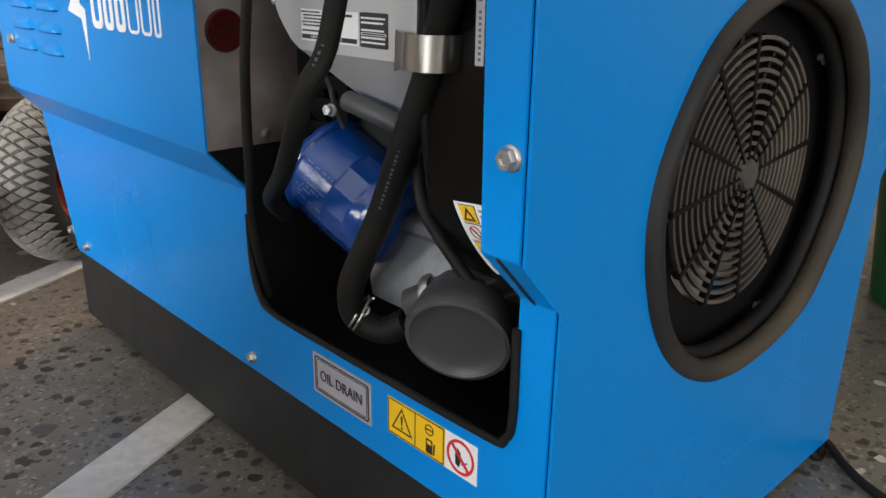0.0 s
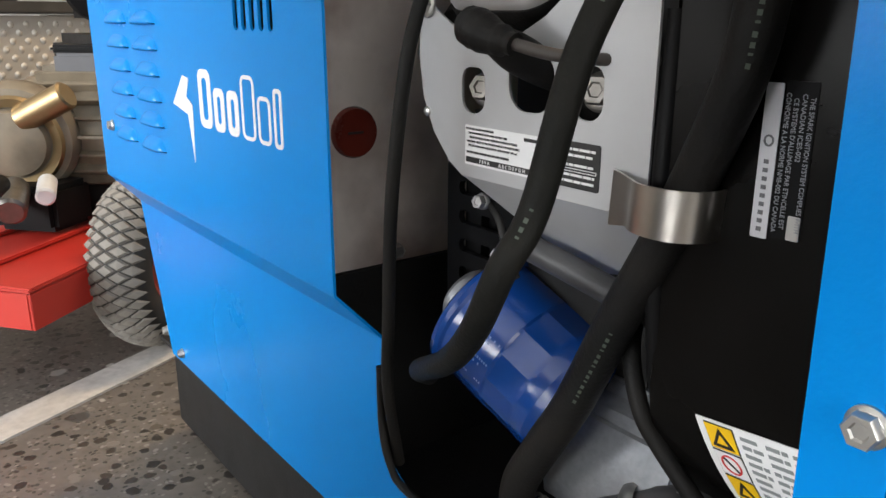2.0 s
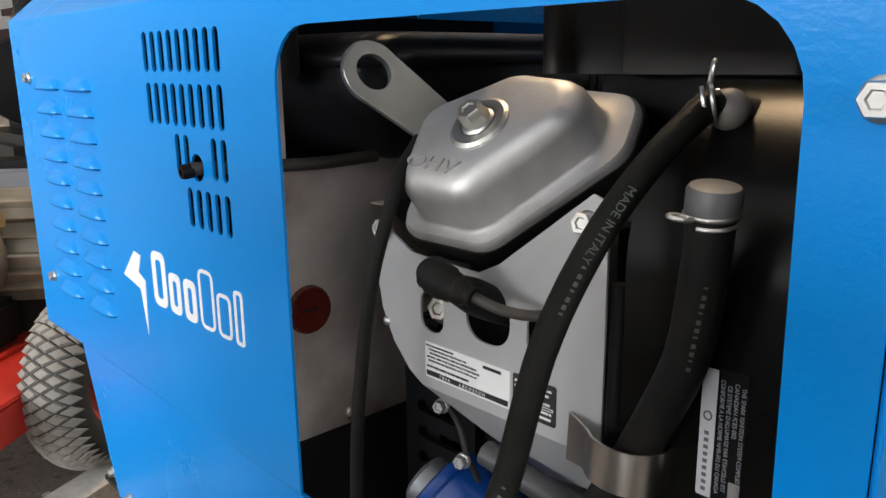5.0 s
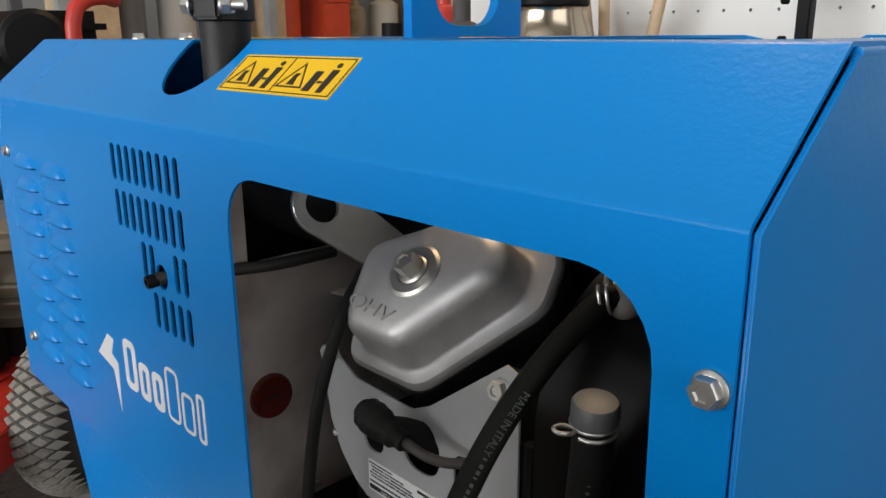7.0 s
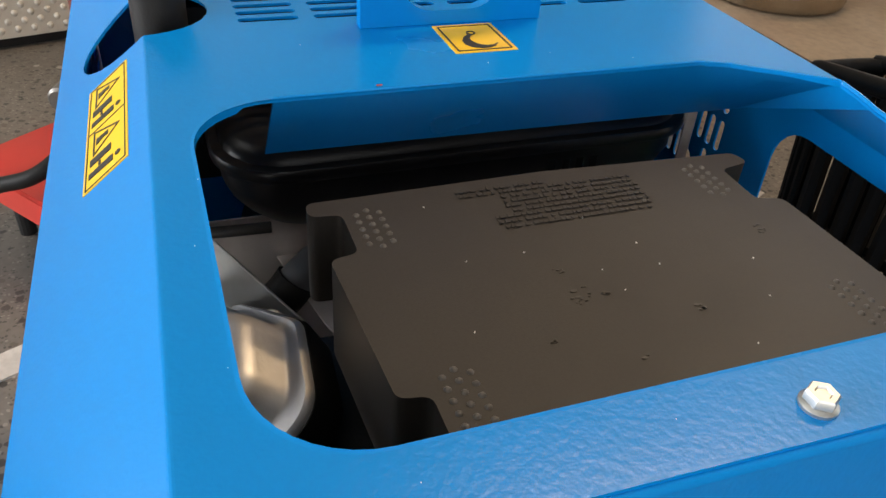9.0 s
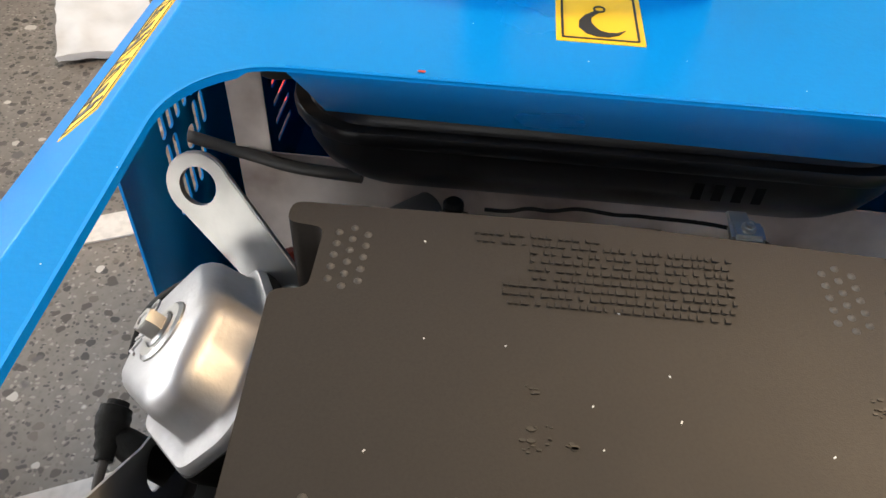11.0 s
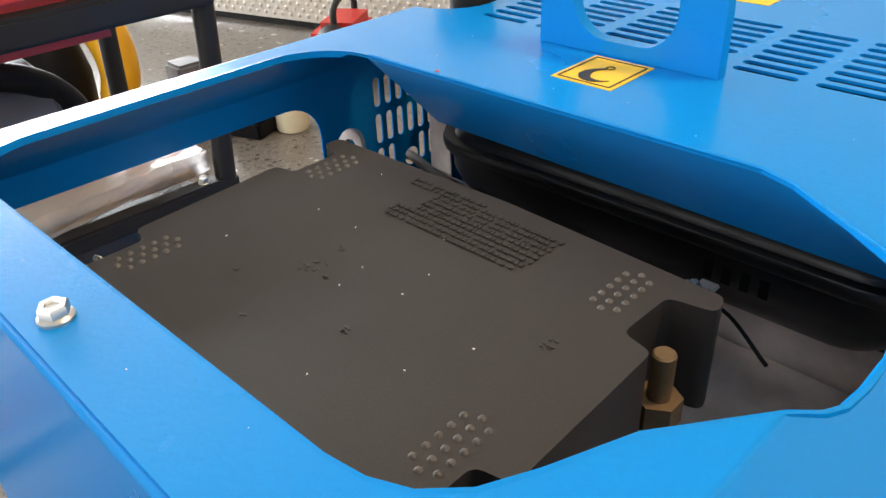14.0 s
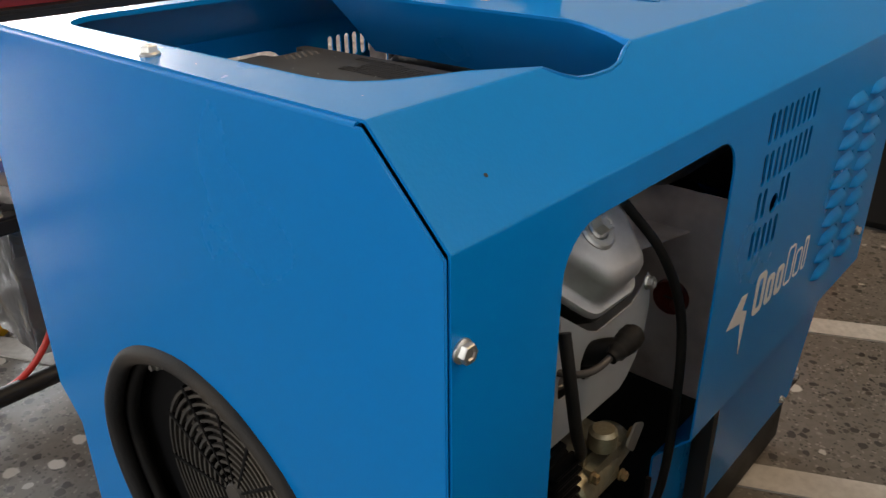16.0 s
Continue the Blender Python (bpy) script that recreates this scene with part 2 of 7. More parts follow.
    l.new(where, big.inputs["Vector"])
    r = n.new("ShaderNodeMapRange")
    r.inputs["From Min"].default_value, r.inputs["From Max"].default_value = 0.45, 0.7
    r.inputs["To Max"].default_value = 0.5
    l.new(big.outputs["Fac"], r.inputs["Value"])
    base = mix(r.outputs[0], base, (0.080, 0.072, 0.063, 1))
    l.new(base, b.inputs["Base Color"])
    b.inputs["Roughness"].default_value = 0.34
    bp = n.new("ShaderNodeBump")
    bp.inputs["Strength"].default_value, bp.inputs["Distance"].default_value = 0.25, 0.0008
    l.new(both.outputs[0], bp.inputs["Height"])
    l.new(bp.outputs[0], b.inputs["Normal"])
    return m


FLOOR = floor_material()


def clear_film():
    m = bpy.data.materials.new("clear_plastic_film")
    m.use_nodes = True
    b = m.node_tree.nodes["Principled BSDF"]
    b.inputs["Transmission Weight"].default_value = 0.97
    b.inputs["Base Color"].default_value = (0.8, 0.8, 0.8, 1)
    b.inputs["Specular IOR Level"].default_value = 0.2
    b.inputs["Roughness"].default_value = 0.28
    b.inputs["IOR"].default_value = 1.25
    return m


FILM = clear_film()


# ---- mesh helpers ----
def mesh_of(name, verts, faces):
    me = bpy.data.meshes.new(name)
    me.from_pydata([tuple(v) for v in verts], [], faces)
    me.validate()
    return me


def link(name, source, mat, smooth=None):
    """A mesh object from a bmesh or a mesh. smooth: the angle in degrees up to which its edges are shaded round."""
    if isinstance(source, bmesh.types.BMesh):
        me = bpy.data.meshes.new(name)
        bmesh.ops.recalc_face_normals(source, faces=source.faces)
        if smooth:
            for f in source.faces:
                f.smooth = True
            for e in source.edges:
                e.smooth = len(e.link_faces) == 2 and e.calc_face_angle(0) < radians(smooth)
        source.to_mesh(me)
        source.free()
    else:
        me = source
    if not me.materials:
        me.materials.append(mat)
    return new(name, me)


def part(name, source, mat, parent, label="", smooth=None):
    ob = link(name, source, mat, smooth)
    ob.parent = parent
    if parent.parent is None:
        ob.matrix_parent_inverse = parent.matrix_basis.inverted()
    if label:
        tagged(ob, label)
    return ob


def thing(name, at, label, category, group="", kind=""):
    ob = new(name)
    ob.location = at
    ob.empty_display_size = 0.05
    return tagged(ob, label, category, group, kind)


def box(x0, x1, y0, y1, z0, z1, bevel=0.0, m=None, seg=2):
    bm = bmesh.new()
    bmesh.ops.create_cube(bm, size=1)
    for v in bm.verts:
        v.co = Vector(((x0 + x1) / 2 + v.co.x * (x1 - x0), (y0 + y1) / 2 + v.co.y * (y1 - y0), (z0 + z1) / 2 + v.co.z * (z1 - z0)))
    if bevel:
        bmesh.ops.bevel(bm, geom=bm.edges[:], offset=bevel, segments=seg, affect="EDGES", clamp_overlap=True)
    if m is not None:
        bm.transform(m)
    return bm


def join(*bms):
    out = bms[0]
    for b in bms[1:]:
        me = bpy.data.meshes.new("tmp")
        b.to_mesh(me)
        out.from_mesh(me)
        bpy.data.meshes.remove(me)
        b.free()
    return out


def along(p0, p1):
    """A frame at p0 whose z axis runs to p1."""
    d = Vector(p1) - Vector(p0)
    return Matrix.Translation(p0) @ d.to_track_quat("Z", "Y").to_matrix().to_4x4(), d.length


def lathe(profile, m, seg=32):
    """Turns (radius, height) pairs round the z axis of the frame m."""
    bm = bmesh.new()
    rings = []
    for r, h in profile:
        if r < 1e-6:
            rings.append([bm.verts.new((0, 0, h))])
        else:
            rings.append([bm.verts.new((r * math.cos(2 * math.pi * k / seg), r * math.sin(2 * math.pi * k / seg), h)) for k in range(seg)])
    for a, b in zip(rings, rings[1:]):
        for k in range(seg):
            j = (k + 1) % seg
            quad = [a[k % len(a)], a[j % len(a)], b[j % len(b)], b[k % len(b)]]
            quad = [v for i, v in enumerate(quad) if v not in quad[:i]]
            if len(quad) > 2:
                bm.faces.new(quad)
    bm.transform(m)
    return bm


def rod(p0, p1, r, seg=20, bevel=0.0):
    m, n = along(p0, p1)
    b = min(bevel, r * 0.9)
    if b:
        return lathe([(0, 0), (r - b, 0), (r, b), (r, n - b), (r - b, n), (0, n)], m, seg)
    return lathe([(0, 0), (r, 0), (r, n), (0, n)], m, seg)


def smooth_line(points, steps=8):
    pts = [Vector(p) for p in points]
    pts = [2 * pts[0] - pts[1]] + pts + [2 * pts[-1] - pts[-2]]
    out = []
    for i in range(1, len(pts) - 2):
        a, b, c, d = pts[i - 1:i + 3]
        for k in range(steps):
            t = k / steps
            out.append(0.5 * (2 * b + (c - a) * t + (2 * a - 5 * b + 4 * c - d) * t * t + (3 * b - a - 3 * c + d) * t ** 3))
    out.append(pts[-2])
    return out


def tube(points, r, seg=14, steps=8, radii=None):
    """A round hose along a smooth line through the points."""
    line = smooth_line(points, steps)
    bm = bmesh.new()
    rings, normal = [], None
    for i, p in enumerate(line):
        d = (line[min(i + 1, len(line) - 1)] - line[max(i - 1, 0)]).normalized()
        if normal is None:
            normal = d.orthogonal().normalized()
        normal = (normal - d * normal.dot(d)).normalized()
        side = d.cross(normal)
        rr = radii(i / (len(line) - 1)) if radii else r
        rings.append([bm.verts.new(p + rr * (math.cos(2 * math.pi * k / seg) * normal + math.sin(2 * math.pi * k / seg) * side)) for k in range(seg)])
    for a, b in zip(rings, rings[1:]):
        for k in range(seg):
            bm.faces.new((a[k], a[(k + 1) % seg], b[(k + 1) % seg], b[k]))
    bm.faces.new(rings[0])
    bm.faces.new(rings[-1])
    return bm


def rrect(x0, x1, y0, y1, r, seg=6):
    """A rectangle with round corners. r: one radius, or four from (x0, y0) round to (x0, y1)."""
    rs = r if isinstance(r, (tuple, list)) else (r,) * 4
    out = []
    for (cx, cy, sx, sy, a0), q in zip(((x0, y0, 1, 1, 180), (x1, y0, -1, 1, 270), (x1, y1, -1, -1, 0), (x0, y1, 1, -1, 90)), rs):
        for k in range(seg + 1):
            a = radians(a0 + 90 * k / seg)
            out.append((cx + sx * q + q * math.cos(a), cy + sy * q + q * math.sin(a)))
    return out


def circle(cx, cy, r, seg=32, ry=None):
    return [(cx + r * math.cos(2 * math.pi * k / seg), cy + (ry or r) * math.sin(2 * math.pi * k / seg)) for k in range(seg)]


def inside(p, poly):
    x, y = p
    hit = False
    for (x0, y0), (x1, y1) in zip(poly, poly[1:] + poly[:1]):
        if (y0 > y) != (y1 > y) and x < (x1 - x0) * (y - y0) / (y1 - y0) + x0:
            hit = not hit
    return hit


def fill(outer, holes=(), folds=()):
    """Triangles of a flat shape with holes, cut along the fold lines too."""
    verts, edges = [], []
    for loop in (outer, *holes):
        n = len(verts)
        verts += [Vector(p) for p in loop]
        edges += [(n + k, n + (k + 1) % len(loop)) for k in range(len(loop))]
    for a, b in folds:
        edges.append((len(verts), len(verts) + 1))
        verts += [Vector(a), Vector(b)]
    co, _, tris, *_ = geometry.delaunay_2d_cdt(verts, edges, [], 0, 1e-6)
    keep = []
    for f in tris:
        c = sum((co[k] for k in f), Vector((0, 0))) / len(f)
        if inside(c, outer) and not any(inside(c, h) for h in holes):
            keep.append(list(f))
    return co, keep


def plate(outer, holes=(), thick=0.002, place=None, folds=(), bevel=0.0):
    """A flat or folded sheet. place(u, v, w): the spot in space of a spot on the sheet, w: 0 on the face and thick on the back."""
    place = place or (lambda u, v, w: (u, v, w))
    co, faces = fill(outer, holes, folds)
    bm = bmesh.new()
    front = [bm.verts.new(place(c.x, c.y, 0)) for c in co]
    back = [bm.verts.new(place(c.x, c.y, thick)) for c in co]
    count = {}
    for f in faces:
        bm.faces.new([front[k] for k in f])
        bm.faces.new([back[k] for k in reversed(f)])
        for a, b in zip(f, f[1:] + f[:1]):
            count[(a, b)] = 1
    for a, b in count:
        if (b, a) not in count:
            bm.faces.new((front[a], back[a], back[b], front[b]))
    bmesh.ops.delete(bm, geom=[v for v in bm.verts if not v.link_faces], context="VERTS")
    bm.normal_update()
    if bevel:
        spots = [Vector(place(*p, w)) for p in outer for w in (0, thick)]
        near = lambda v: any((v.co - s).length < 1e-5 for s in spots)
        rim = [e for e in bm.edges if len(e.link_faces) == 2 and e.calc_face_angle(0) > 1.2 and near(e.verts[0]) and near(e.verts[1])]
        bmesh.ops.bevel(bm, geom=rim, offset=bevel, segments=3, affect="EDGES", clamp_overlap=True)
    return bm


def hex_bolt(at, way, size=0.010, flange=0.014, tall=0.006):
    """A flanged hexagon bolt head with a dished top, standing on at."""
    m, _ = along(at, Vector(at) + Vector(way))
    f, r = flange / 2, size / 2 / math.cos(math.pi / 6)
    a = lathe([(f, 0), (f, 0.0012), (f * 0.86, 0.0022), (r * 0.9, 0.0024)], m, 24)
    b = lathe([(r, 0.0015), (r, tall * 0.88), (r * 0.9, tall), (r * 0.55, tall), (r * 0.45, tall - 0.0008), (0, tall - 0.0008)], m, 6)
    return join(a, b)

# ---- the room ----
def setting(name, bm, mat, label, category):
    return tagged(link(name, bm, mat), label, category, kind="structure")


setting("floor", box(-4.2, 4.4, -6.4, 4.2, -0.12, 0), FLOOR, "polished aggregate concrete floor with brown and pale pebbles", "floor")
X0, X1, Y0, Y1, ZC = -3.4, 4.1, -6.1, 3.4, 4.0
setting("wall_west", box(X0 - 0.15, X0, Y0, Y1, 0, ZC), WALLM, "grey painted workshop wall behind benches", "wall")
setting("wall_north", box(X0 - 0.15, X1 + 0.15, Y1, Y1 + 0.15, 0, ZC), WALLM, "grey painted workshop wall", "wall")
yz = lambda x: (lambda u, v, w: (x + w, u, v))
setting("wall_east", plate([(Y0, 0), (Y1, 0), (Y1, ZC), (Y0, ZC)], [[(-2.5, 0.001), (1.3, 0.001), (1.3, 2.5), (-2.5, 2.5)]], 0.15, yz(X1)), WALLM,
        "grey workshop wall with a wide open doorway", "wall")
# Wall out of view, its opening assumed for the side light.
setting("wall_south", plate([(X0, 0), (X1, 0), (X1, ZC), (X0, ZC)], [[(-3.37, 0.34), (1.87, 0.34), (1.87, 2.44), (-3.37, 2.44)]], 0.15,
                            lambda u, v, w: (u, Y0 - w, v)), WALLM, "unseen grey workshop wall with an assumed long window opening", "wall")
setting("ceiling", box(X0 - 0.15, X1 + 0.15, Y0 - 0.15, Y1 + 0.15, ZC, ZC + 0.1), CEIL, "white workshop ceiling", "ceiling")


def floor_line(p0, p1, width):
    a, b = Vector(p0), Vector(p1)
    side = (b - a).normalized().orthogonal() * width / 2
    poly = [tuple(a + side), tuple(b + side), tuple(b - side), tuple(a - side)]
    return plate(poly, (), 0.004, lambda u, v, w: (u, v, 0.0032 - w))


for x0, width in ((-0.94, 0.054), (-0.450, 0.050)):
    ends = ((x0 + 0.477 * 1.3, -1.3), (x0 - 0.477 * 1.2, 1.2), width)
    tagged(link("floor_line", floor_line(*ends), LINE), "worn white painted line on the concrete floor", "floor marking", "painted floor lines", "structure")

# ---- the generator set: canopy ----
W, TOP, FAR, NOSE = 0.500, 0.649, -0.764, 0.002
gen = thing("generator", (-0.38, W / 2, 0), "blue sheet-steel canopied generator with open hatches on a black base", "generator")

# the folded section of the hood from one lower edge over the top to the other
SECTION = [(0.030, 0.120), (0.030, 0.276), (0.0, 0.308), (0.0, 0.599), (0.058, TOP), (W - 0.049, TOP), (W, 0.599), (W, 0.308), (W - 0.030, 0.276), (W - 0.030, 0.120)]


def rounded_section(pts, r=0.0035, seg=3):
    out = [Vector(pts[0])]
    for a, b, c in zip(pts, pts[1:], pts[2:]):
        a, b, c = Vector(a), Vector(b), Vector(c)
        u, v = (a - b).normalized(), (c - b).normalized()
        cut = r / math.tan(u.angle(v) / 2)
        p, q = b + u * cut, b + v * cut
        out += [p * (1 - t) ** 2 + b * 2 * t * (1 - t) + q * t * t for t in (k / seg for k in range(seg + 1))]
    return out + [Vector(pts[-1])]


LINE_S = rounded_section(SECTION)
ARC = [0.0]
for a, b in zip(LINE_S, LINE_S[1:]):
    ARC.append(ARC[-1] + (b - a).length)
NORMALS = []
for i in range(len(LINE_S)):
    d = (LINE_S[min(i + 1, len(LINE_S) - 1)] - LINE_S[max(i - 1, 0)]).normalized()
    NORMALS.append(Vector((d.y, -d.x)))


def on_hood(x, s, w):
    k = max(i for i in range(len(ARC)) if ARC[i] <= s + 1e-7)
    k = min(k, len(ARC) - 2)
    t = (s - ARC[k]) / (ARC[k + 1] - ARC[k])
    p = LINE_S[k].lerp(LINE_S[k + 1], t) + NORMALS[k].lerp(NORMALS[k + 1], t) * w
    return (x, p.x, p.y)


def s_at(side, z=None, y=None):
    """The way along the section at which one side, "a" or "b", has the height z, or the top the place y."""
    rows = list(zip(LINE_S, LINE_S[1:], ARC, ARC[1:]))
    for p, q, s, t in rows:
        if z is not None:
            near = (p.x + q.x) / 2 < W / 2
            if near == (side == "a") and min(p.y, q.y) - 1e-9 <= z <= max(p.y, q.y) + 1e-9 and abs(p.y - q.y) > 1e-7:
                return s + (t - s) * (z - p.y) / (q.y - p.y)
        elif min(p.x, q.x) <= y <= max(p.x, q.x) and p.y > 0.55 and q.y > 0.55 and abs(p.x - q.x) > 1e-7:
            return s + (t - s) * (y - p.x) / (q.x - p.x)


def side_loop(side, pts):
    back = 0.0 if side == "a" else -0.007
    return [(x + back, s_at(side, z)) for x, z in pts]


def seat(x, y):
    """The place on the top of a fitting drawn at x, y: the fittings sit a little turned and nearer together."""
    return 0.975 * x - 0.02 * y + 0.0070, 0.02 * x + 0.962 * y + 0.0075


def hatch(side):
    """The hatch in a side, which runs from the upper wall over the inward fold to the lower wall; shorter on the far side."""
    cut = 0.0 if side == "a" else -0.055
    up = rrect(-0.302, -0.0255 + cut, 0.20, 0.5775, (0.01, 0.01, 0.031, 0.030))
    arcs = [p for p in up if p[1] > 0.5]
    low_r = [(-0.0225 + cut, 0.308), (-0.0215 + cut, 0.276)] + [p for p in reversed(rrect(-0.2965, -0.0215 + cut, 0.184, 0.30, (0.030, 0.017, 0.001, 0.001))) if p[1] < 0.26 and p[0] > -0.15]
    low_l = [p for p in reversed(rrect(-0.2965, -0.0215 + cut, 0.184, 0.30, (0.030, 0.017, 0.001, 0.001))) if p[1] < 0.26 and p[0] < -0.15] + [(-0.297, 0.276), (-0.3005, 0.308)]
    tops = [p for p in arcs if p[0] > -0.15][::1], [p for p in arcs if p[0] < -0.15][::1]
    return side_loop(side, tops[0] + tops[1] + low_l[::-1] + low_r[::-1])


SLOT_X = [-0.4630 + 0.01240 * k for k in range(9)]
SLOT_ROWS = [(0.554, 0.580, range(9)), (0.520, 0.547, range(9)), (0.489, 0.515, (3, 4, 7, 8)), (0.455, 0.481, (4, 5, 6, 7, 8))]
LOUVRES = [(x, 0.5425 - 0.0204 * k) for x in (-0.673, -0.598) for k in range(10)]
holes = []
for side in "ab":
    holes.append(hatch(side))
    for z0, z1, cols in SLOT_ROWS:
        holes += [side_loop(side, rrect(SLOT_X[k] - 0.0036, SLOT_X[k] + 0.0036, z0, z1, 0.0034, 3)) for k in cols]
    holes.append(side_loop(side, circle(-0.4000, 0.4950, 0.0088, 16)))
    holes += [side_loop(side, rrect(x - 0.024, x + 0.024, z - 0.0035, z + 0.0035, 0.003, 2)) for x, z in LOUVRES]

# top hatch, whose one corner runs out over the fold on the far side
y2s = lambda y: s_at("", None, y)
cut_b = s_at("b", 0.6400)
flat_b = y2s(W - 0.0495)
hatch_top = ([(-0.2295 + 0.044 * math.cos(radians(a)), y2s(0.121 + 0.044 * math.sin(radians(a)))) for a in range(180, 271, 9)]
             + [(-0.0745 + 0.040 * math.cos(radians(a)), y2s(0.117 + 0.040 * math.sin(radians(a)))) for a in range(270, 361, 9)]
             + [(-0.0345, y2s(0.376)), (-0.0365, y2s(0.391)), (-0.042, y2s(0.404)), (-0.053, y2s(0.4155)), (-0.070, y2s(0.4245)),
              (-0.098, y2s(0.4365)), (-0.133, flat_b)]
             + [(x, flat_b + (cut_b - flat_b) * f) for x, f in ((-0.146, 0.62), (-0.156, 0.92), (-0.170, 1.04), (-0.190, 1.04), (-0.205, 0.82), (-0.218, 0.32))]
             + [(-0.230, flat_b), (-0.256, y2s(0.424)), (-0.267, y2s(0.408)), (-0.2735, y2s(0.390))])
hatch_top = [(seat(x, 0.25)[0] - 0.02 * (on_hood(x, s, 0)[1] - 0.25), y2s(min(W - 0.0485, seat(x, on_hood(x, s, 0)[1])[1])) if s < flat_b else s) for x, s in hatch_top]
holes.append(hatch_top)
stack_hole = [(-0.402 + 0.041 * math.cos(a), y2s(0.053) + 0.046 * math.sin(a)) for a in (2 * math.pi * k / 28 for k in range(28))]
holes.append(stack_hole)
for k in range(6):
    for j in range(8):
        y0 = 0.119 + 0.0495 * k
        x = -0.393 - 0.0130 * j
        holes.append([(u, y2s(v)) for u, v in (seat(*q) for q in rrect(x - 0.0036, x + 0.0036, y0, y0 + 0.0395, 0.0034, 3))])
for x0, x1, y0, y1 in ((-0.672, -0.590, 0.188, 0.300),):
    holes.append([(u, y2s(v)) for u, v in rrect(x0, x1, y0, y1, 0.006, 3)])
END = ARC[-1]
sa, sb = s_at("a", 0.276), s_at("b", 0.276)
def far_x(s):
    return FAR if sa <= s <= sb else -0.707 + (FAR + 0.707) * (s / sa if s < sa else (END - s) / (END - sb))


outline = [(NOSE, s) for s in ARC] + [(far_x(s), s) for s in reversed(ARC)]
folds = [((far_x(s), s), (NOSE, s)) for s in ARC[1:-1]]
hood = part("hood", plate(outline, holes, 0.0018, on_hood, folds), BLUE, gen, "bright blue folded sheet-steel hood with slots and hatches")

# turned-down lips round the top hatch
lip_line = [on_hood(x, s, 0.0) for x, s in hatch_top]


def skirt(line, drop, thick=0.0018):
    """A lip round the line. drop(p): how deep it hangs and how far it leans back there."""
    bm = bmesh.new()
    n = len(line)
    mid = sum((Vector(p) for p in line), Vector()) / n
    rows = []
    for p in line:
        p = Vector(p)
        out = Vector((p.x - mid.x, p.y - mid.y, 0)).normalized() * thick
        deep, lean = drop(p)
        low = p + Vector((-lean, 0, -deep))
        rows.append([bm.verts.new(v) for v in (p + Vector((0, 0, 0.0003)), low, low + out, p + out)])
    for a, b in zip(rows, rows[1:] + rows[:1]):
        for k in range(4):
            bm.faces.new((a[k], a[(k + 1) % 4], b[(k + 1) % 4], b[k]))
    return bm


def lip_drop(p):
    """A short return round the hatch, next to none where the wide flange begins."""
    return (0.0006, 0.0) if p.x < -0.245 and p.y > 0.105 else (0.004, 0.0)


part("hatch_lip", skirt(lip_line, lip_drop), BLUE, gen, "blue turned-down lip round the top hatch", smooth=40)


def back_flange():
    """The wide flange that leans back and down from the rear edge of the top hatch."""
    top = [p for p in lip_line if p[0] < -0.195 and p[1] > 0.116]
    top = sorted(top, key=lambda p: p[1])
    first, rest = top[0], [p for p in top if p[1] > 0.372]
    top = [(first[0] + (rest[0][0] - first[0]) * k / 14, first[1] + 0.0005 + (rest[0][1] - first[1]) * k / 14, TOP) for k in range(14)] + rest
    bm, rows = bmesh.new(), []
    n = Vector((0.064, 0, -0.056)).normalized() * 0.0018
    for k, (x, y, z) in enumerate(top):
        late = max(0, k - 13)
        low = Vector((-0.322, min(0.466, y + 0.004 * late), 0.585))
        high = Vector((x - 0.0004, y, min(z, TOP) - 0.0006))
        bend = high.lerp(low, 0.05) + Vector((0.0012, 0, 0))
        rows.append([bm.verts.new(v) for v in (high, bend, high.lerp(low, 0.5), low, low - n, high.lerp(low, 0.5) - n, high - n)])
    for a, b in zip(rows, rows[1:]):
        for k in range(7):
            bm.faces.new((a[k], a[(k + 1) % 7], b[(k + 1) % 7], b[k]))
    bm.faces.new(rows[0])
    bm.faces.new(rows[-1])
    return bm


part("back_flange", back_flange(), BLUE, gen, "blue flange leaning back from the rear edge of the top hatch", smooth=30)


def louvre_mesh():
    """A pressed louvre: a shallow hood that opens downward."""
    n, w, h, d = 10, 0.0275, 0.0115, 0.0068
    bm = bmesh.new()
    rows = []
    for k in range(n + 1):
        u = -1 + 2 * k / n
        e = math.sqrt(max(0.0, 1 - u ** 4))
        rows.append([bm.verts.new((u * w, 0.0002, -0.004 + h * e)), bm.verts.new((u * w, -d * 0.55 * e, -0.004 + h * 0.62 * e)), bm.verts.new((u * w, -d * e, -0.003 + 0.001 * e)),
                     bm.verts.new((u * w, -d * e + 0.001, -0.004)), bm.verts.new((u * w, 0.0008, -0.004 + h * 0.9 * e))])
    for a, b in zip(rows, rows[1:]):
        for j in range(4):
            if len({*a[j:j + 2], *b[j:j + 2]}) == 4:
                bm.faces.new((a[j], a[j + 1], b[j + 1], b[j]))
    for f in bm.faces:
        f.smooth = True
    me = bpy.data.meshes.new("louvre")
    bm.to_mesh(me)
    bm.free()
    me.materials.append(BLUE)
    return me


LOUVRE = louvre_mesh()
for side in "ab":
    for x, z in LOUVRES:
        ob = part("louvre", LOUVRE, BLUE, hood)
        ob.matrix_basis = pose(x, 0, z) if side == "a" else pose(x, W, z, 0, 0, 180)


def bolt(at, way, size=0.0095, flange=0.0128, tall=0.006, parent=None):
    return part("bolt", hex_bolt(at, way, size, flange, tall), ZINC, parent or gen, smooth=35)


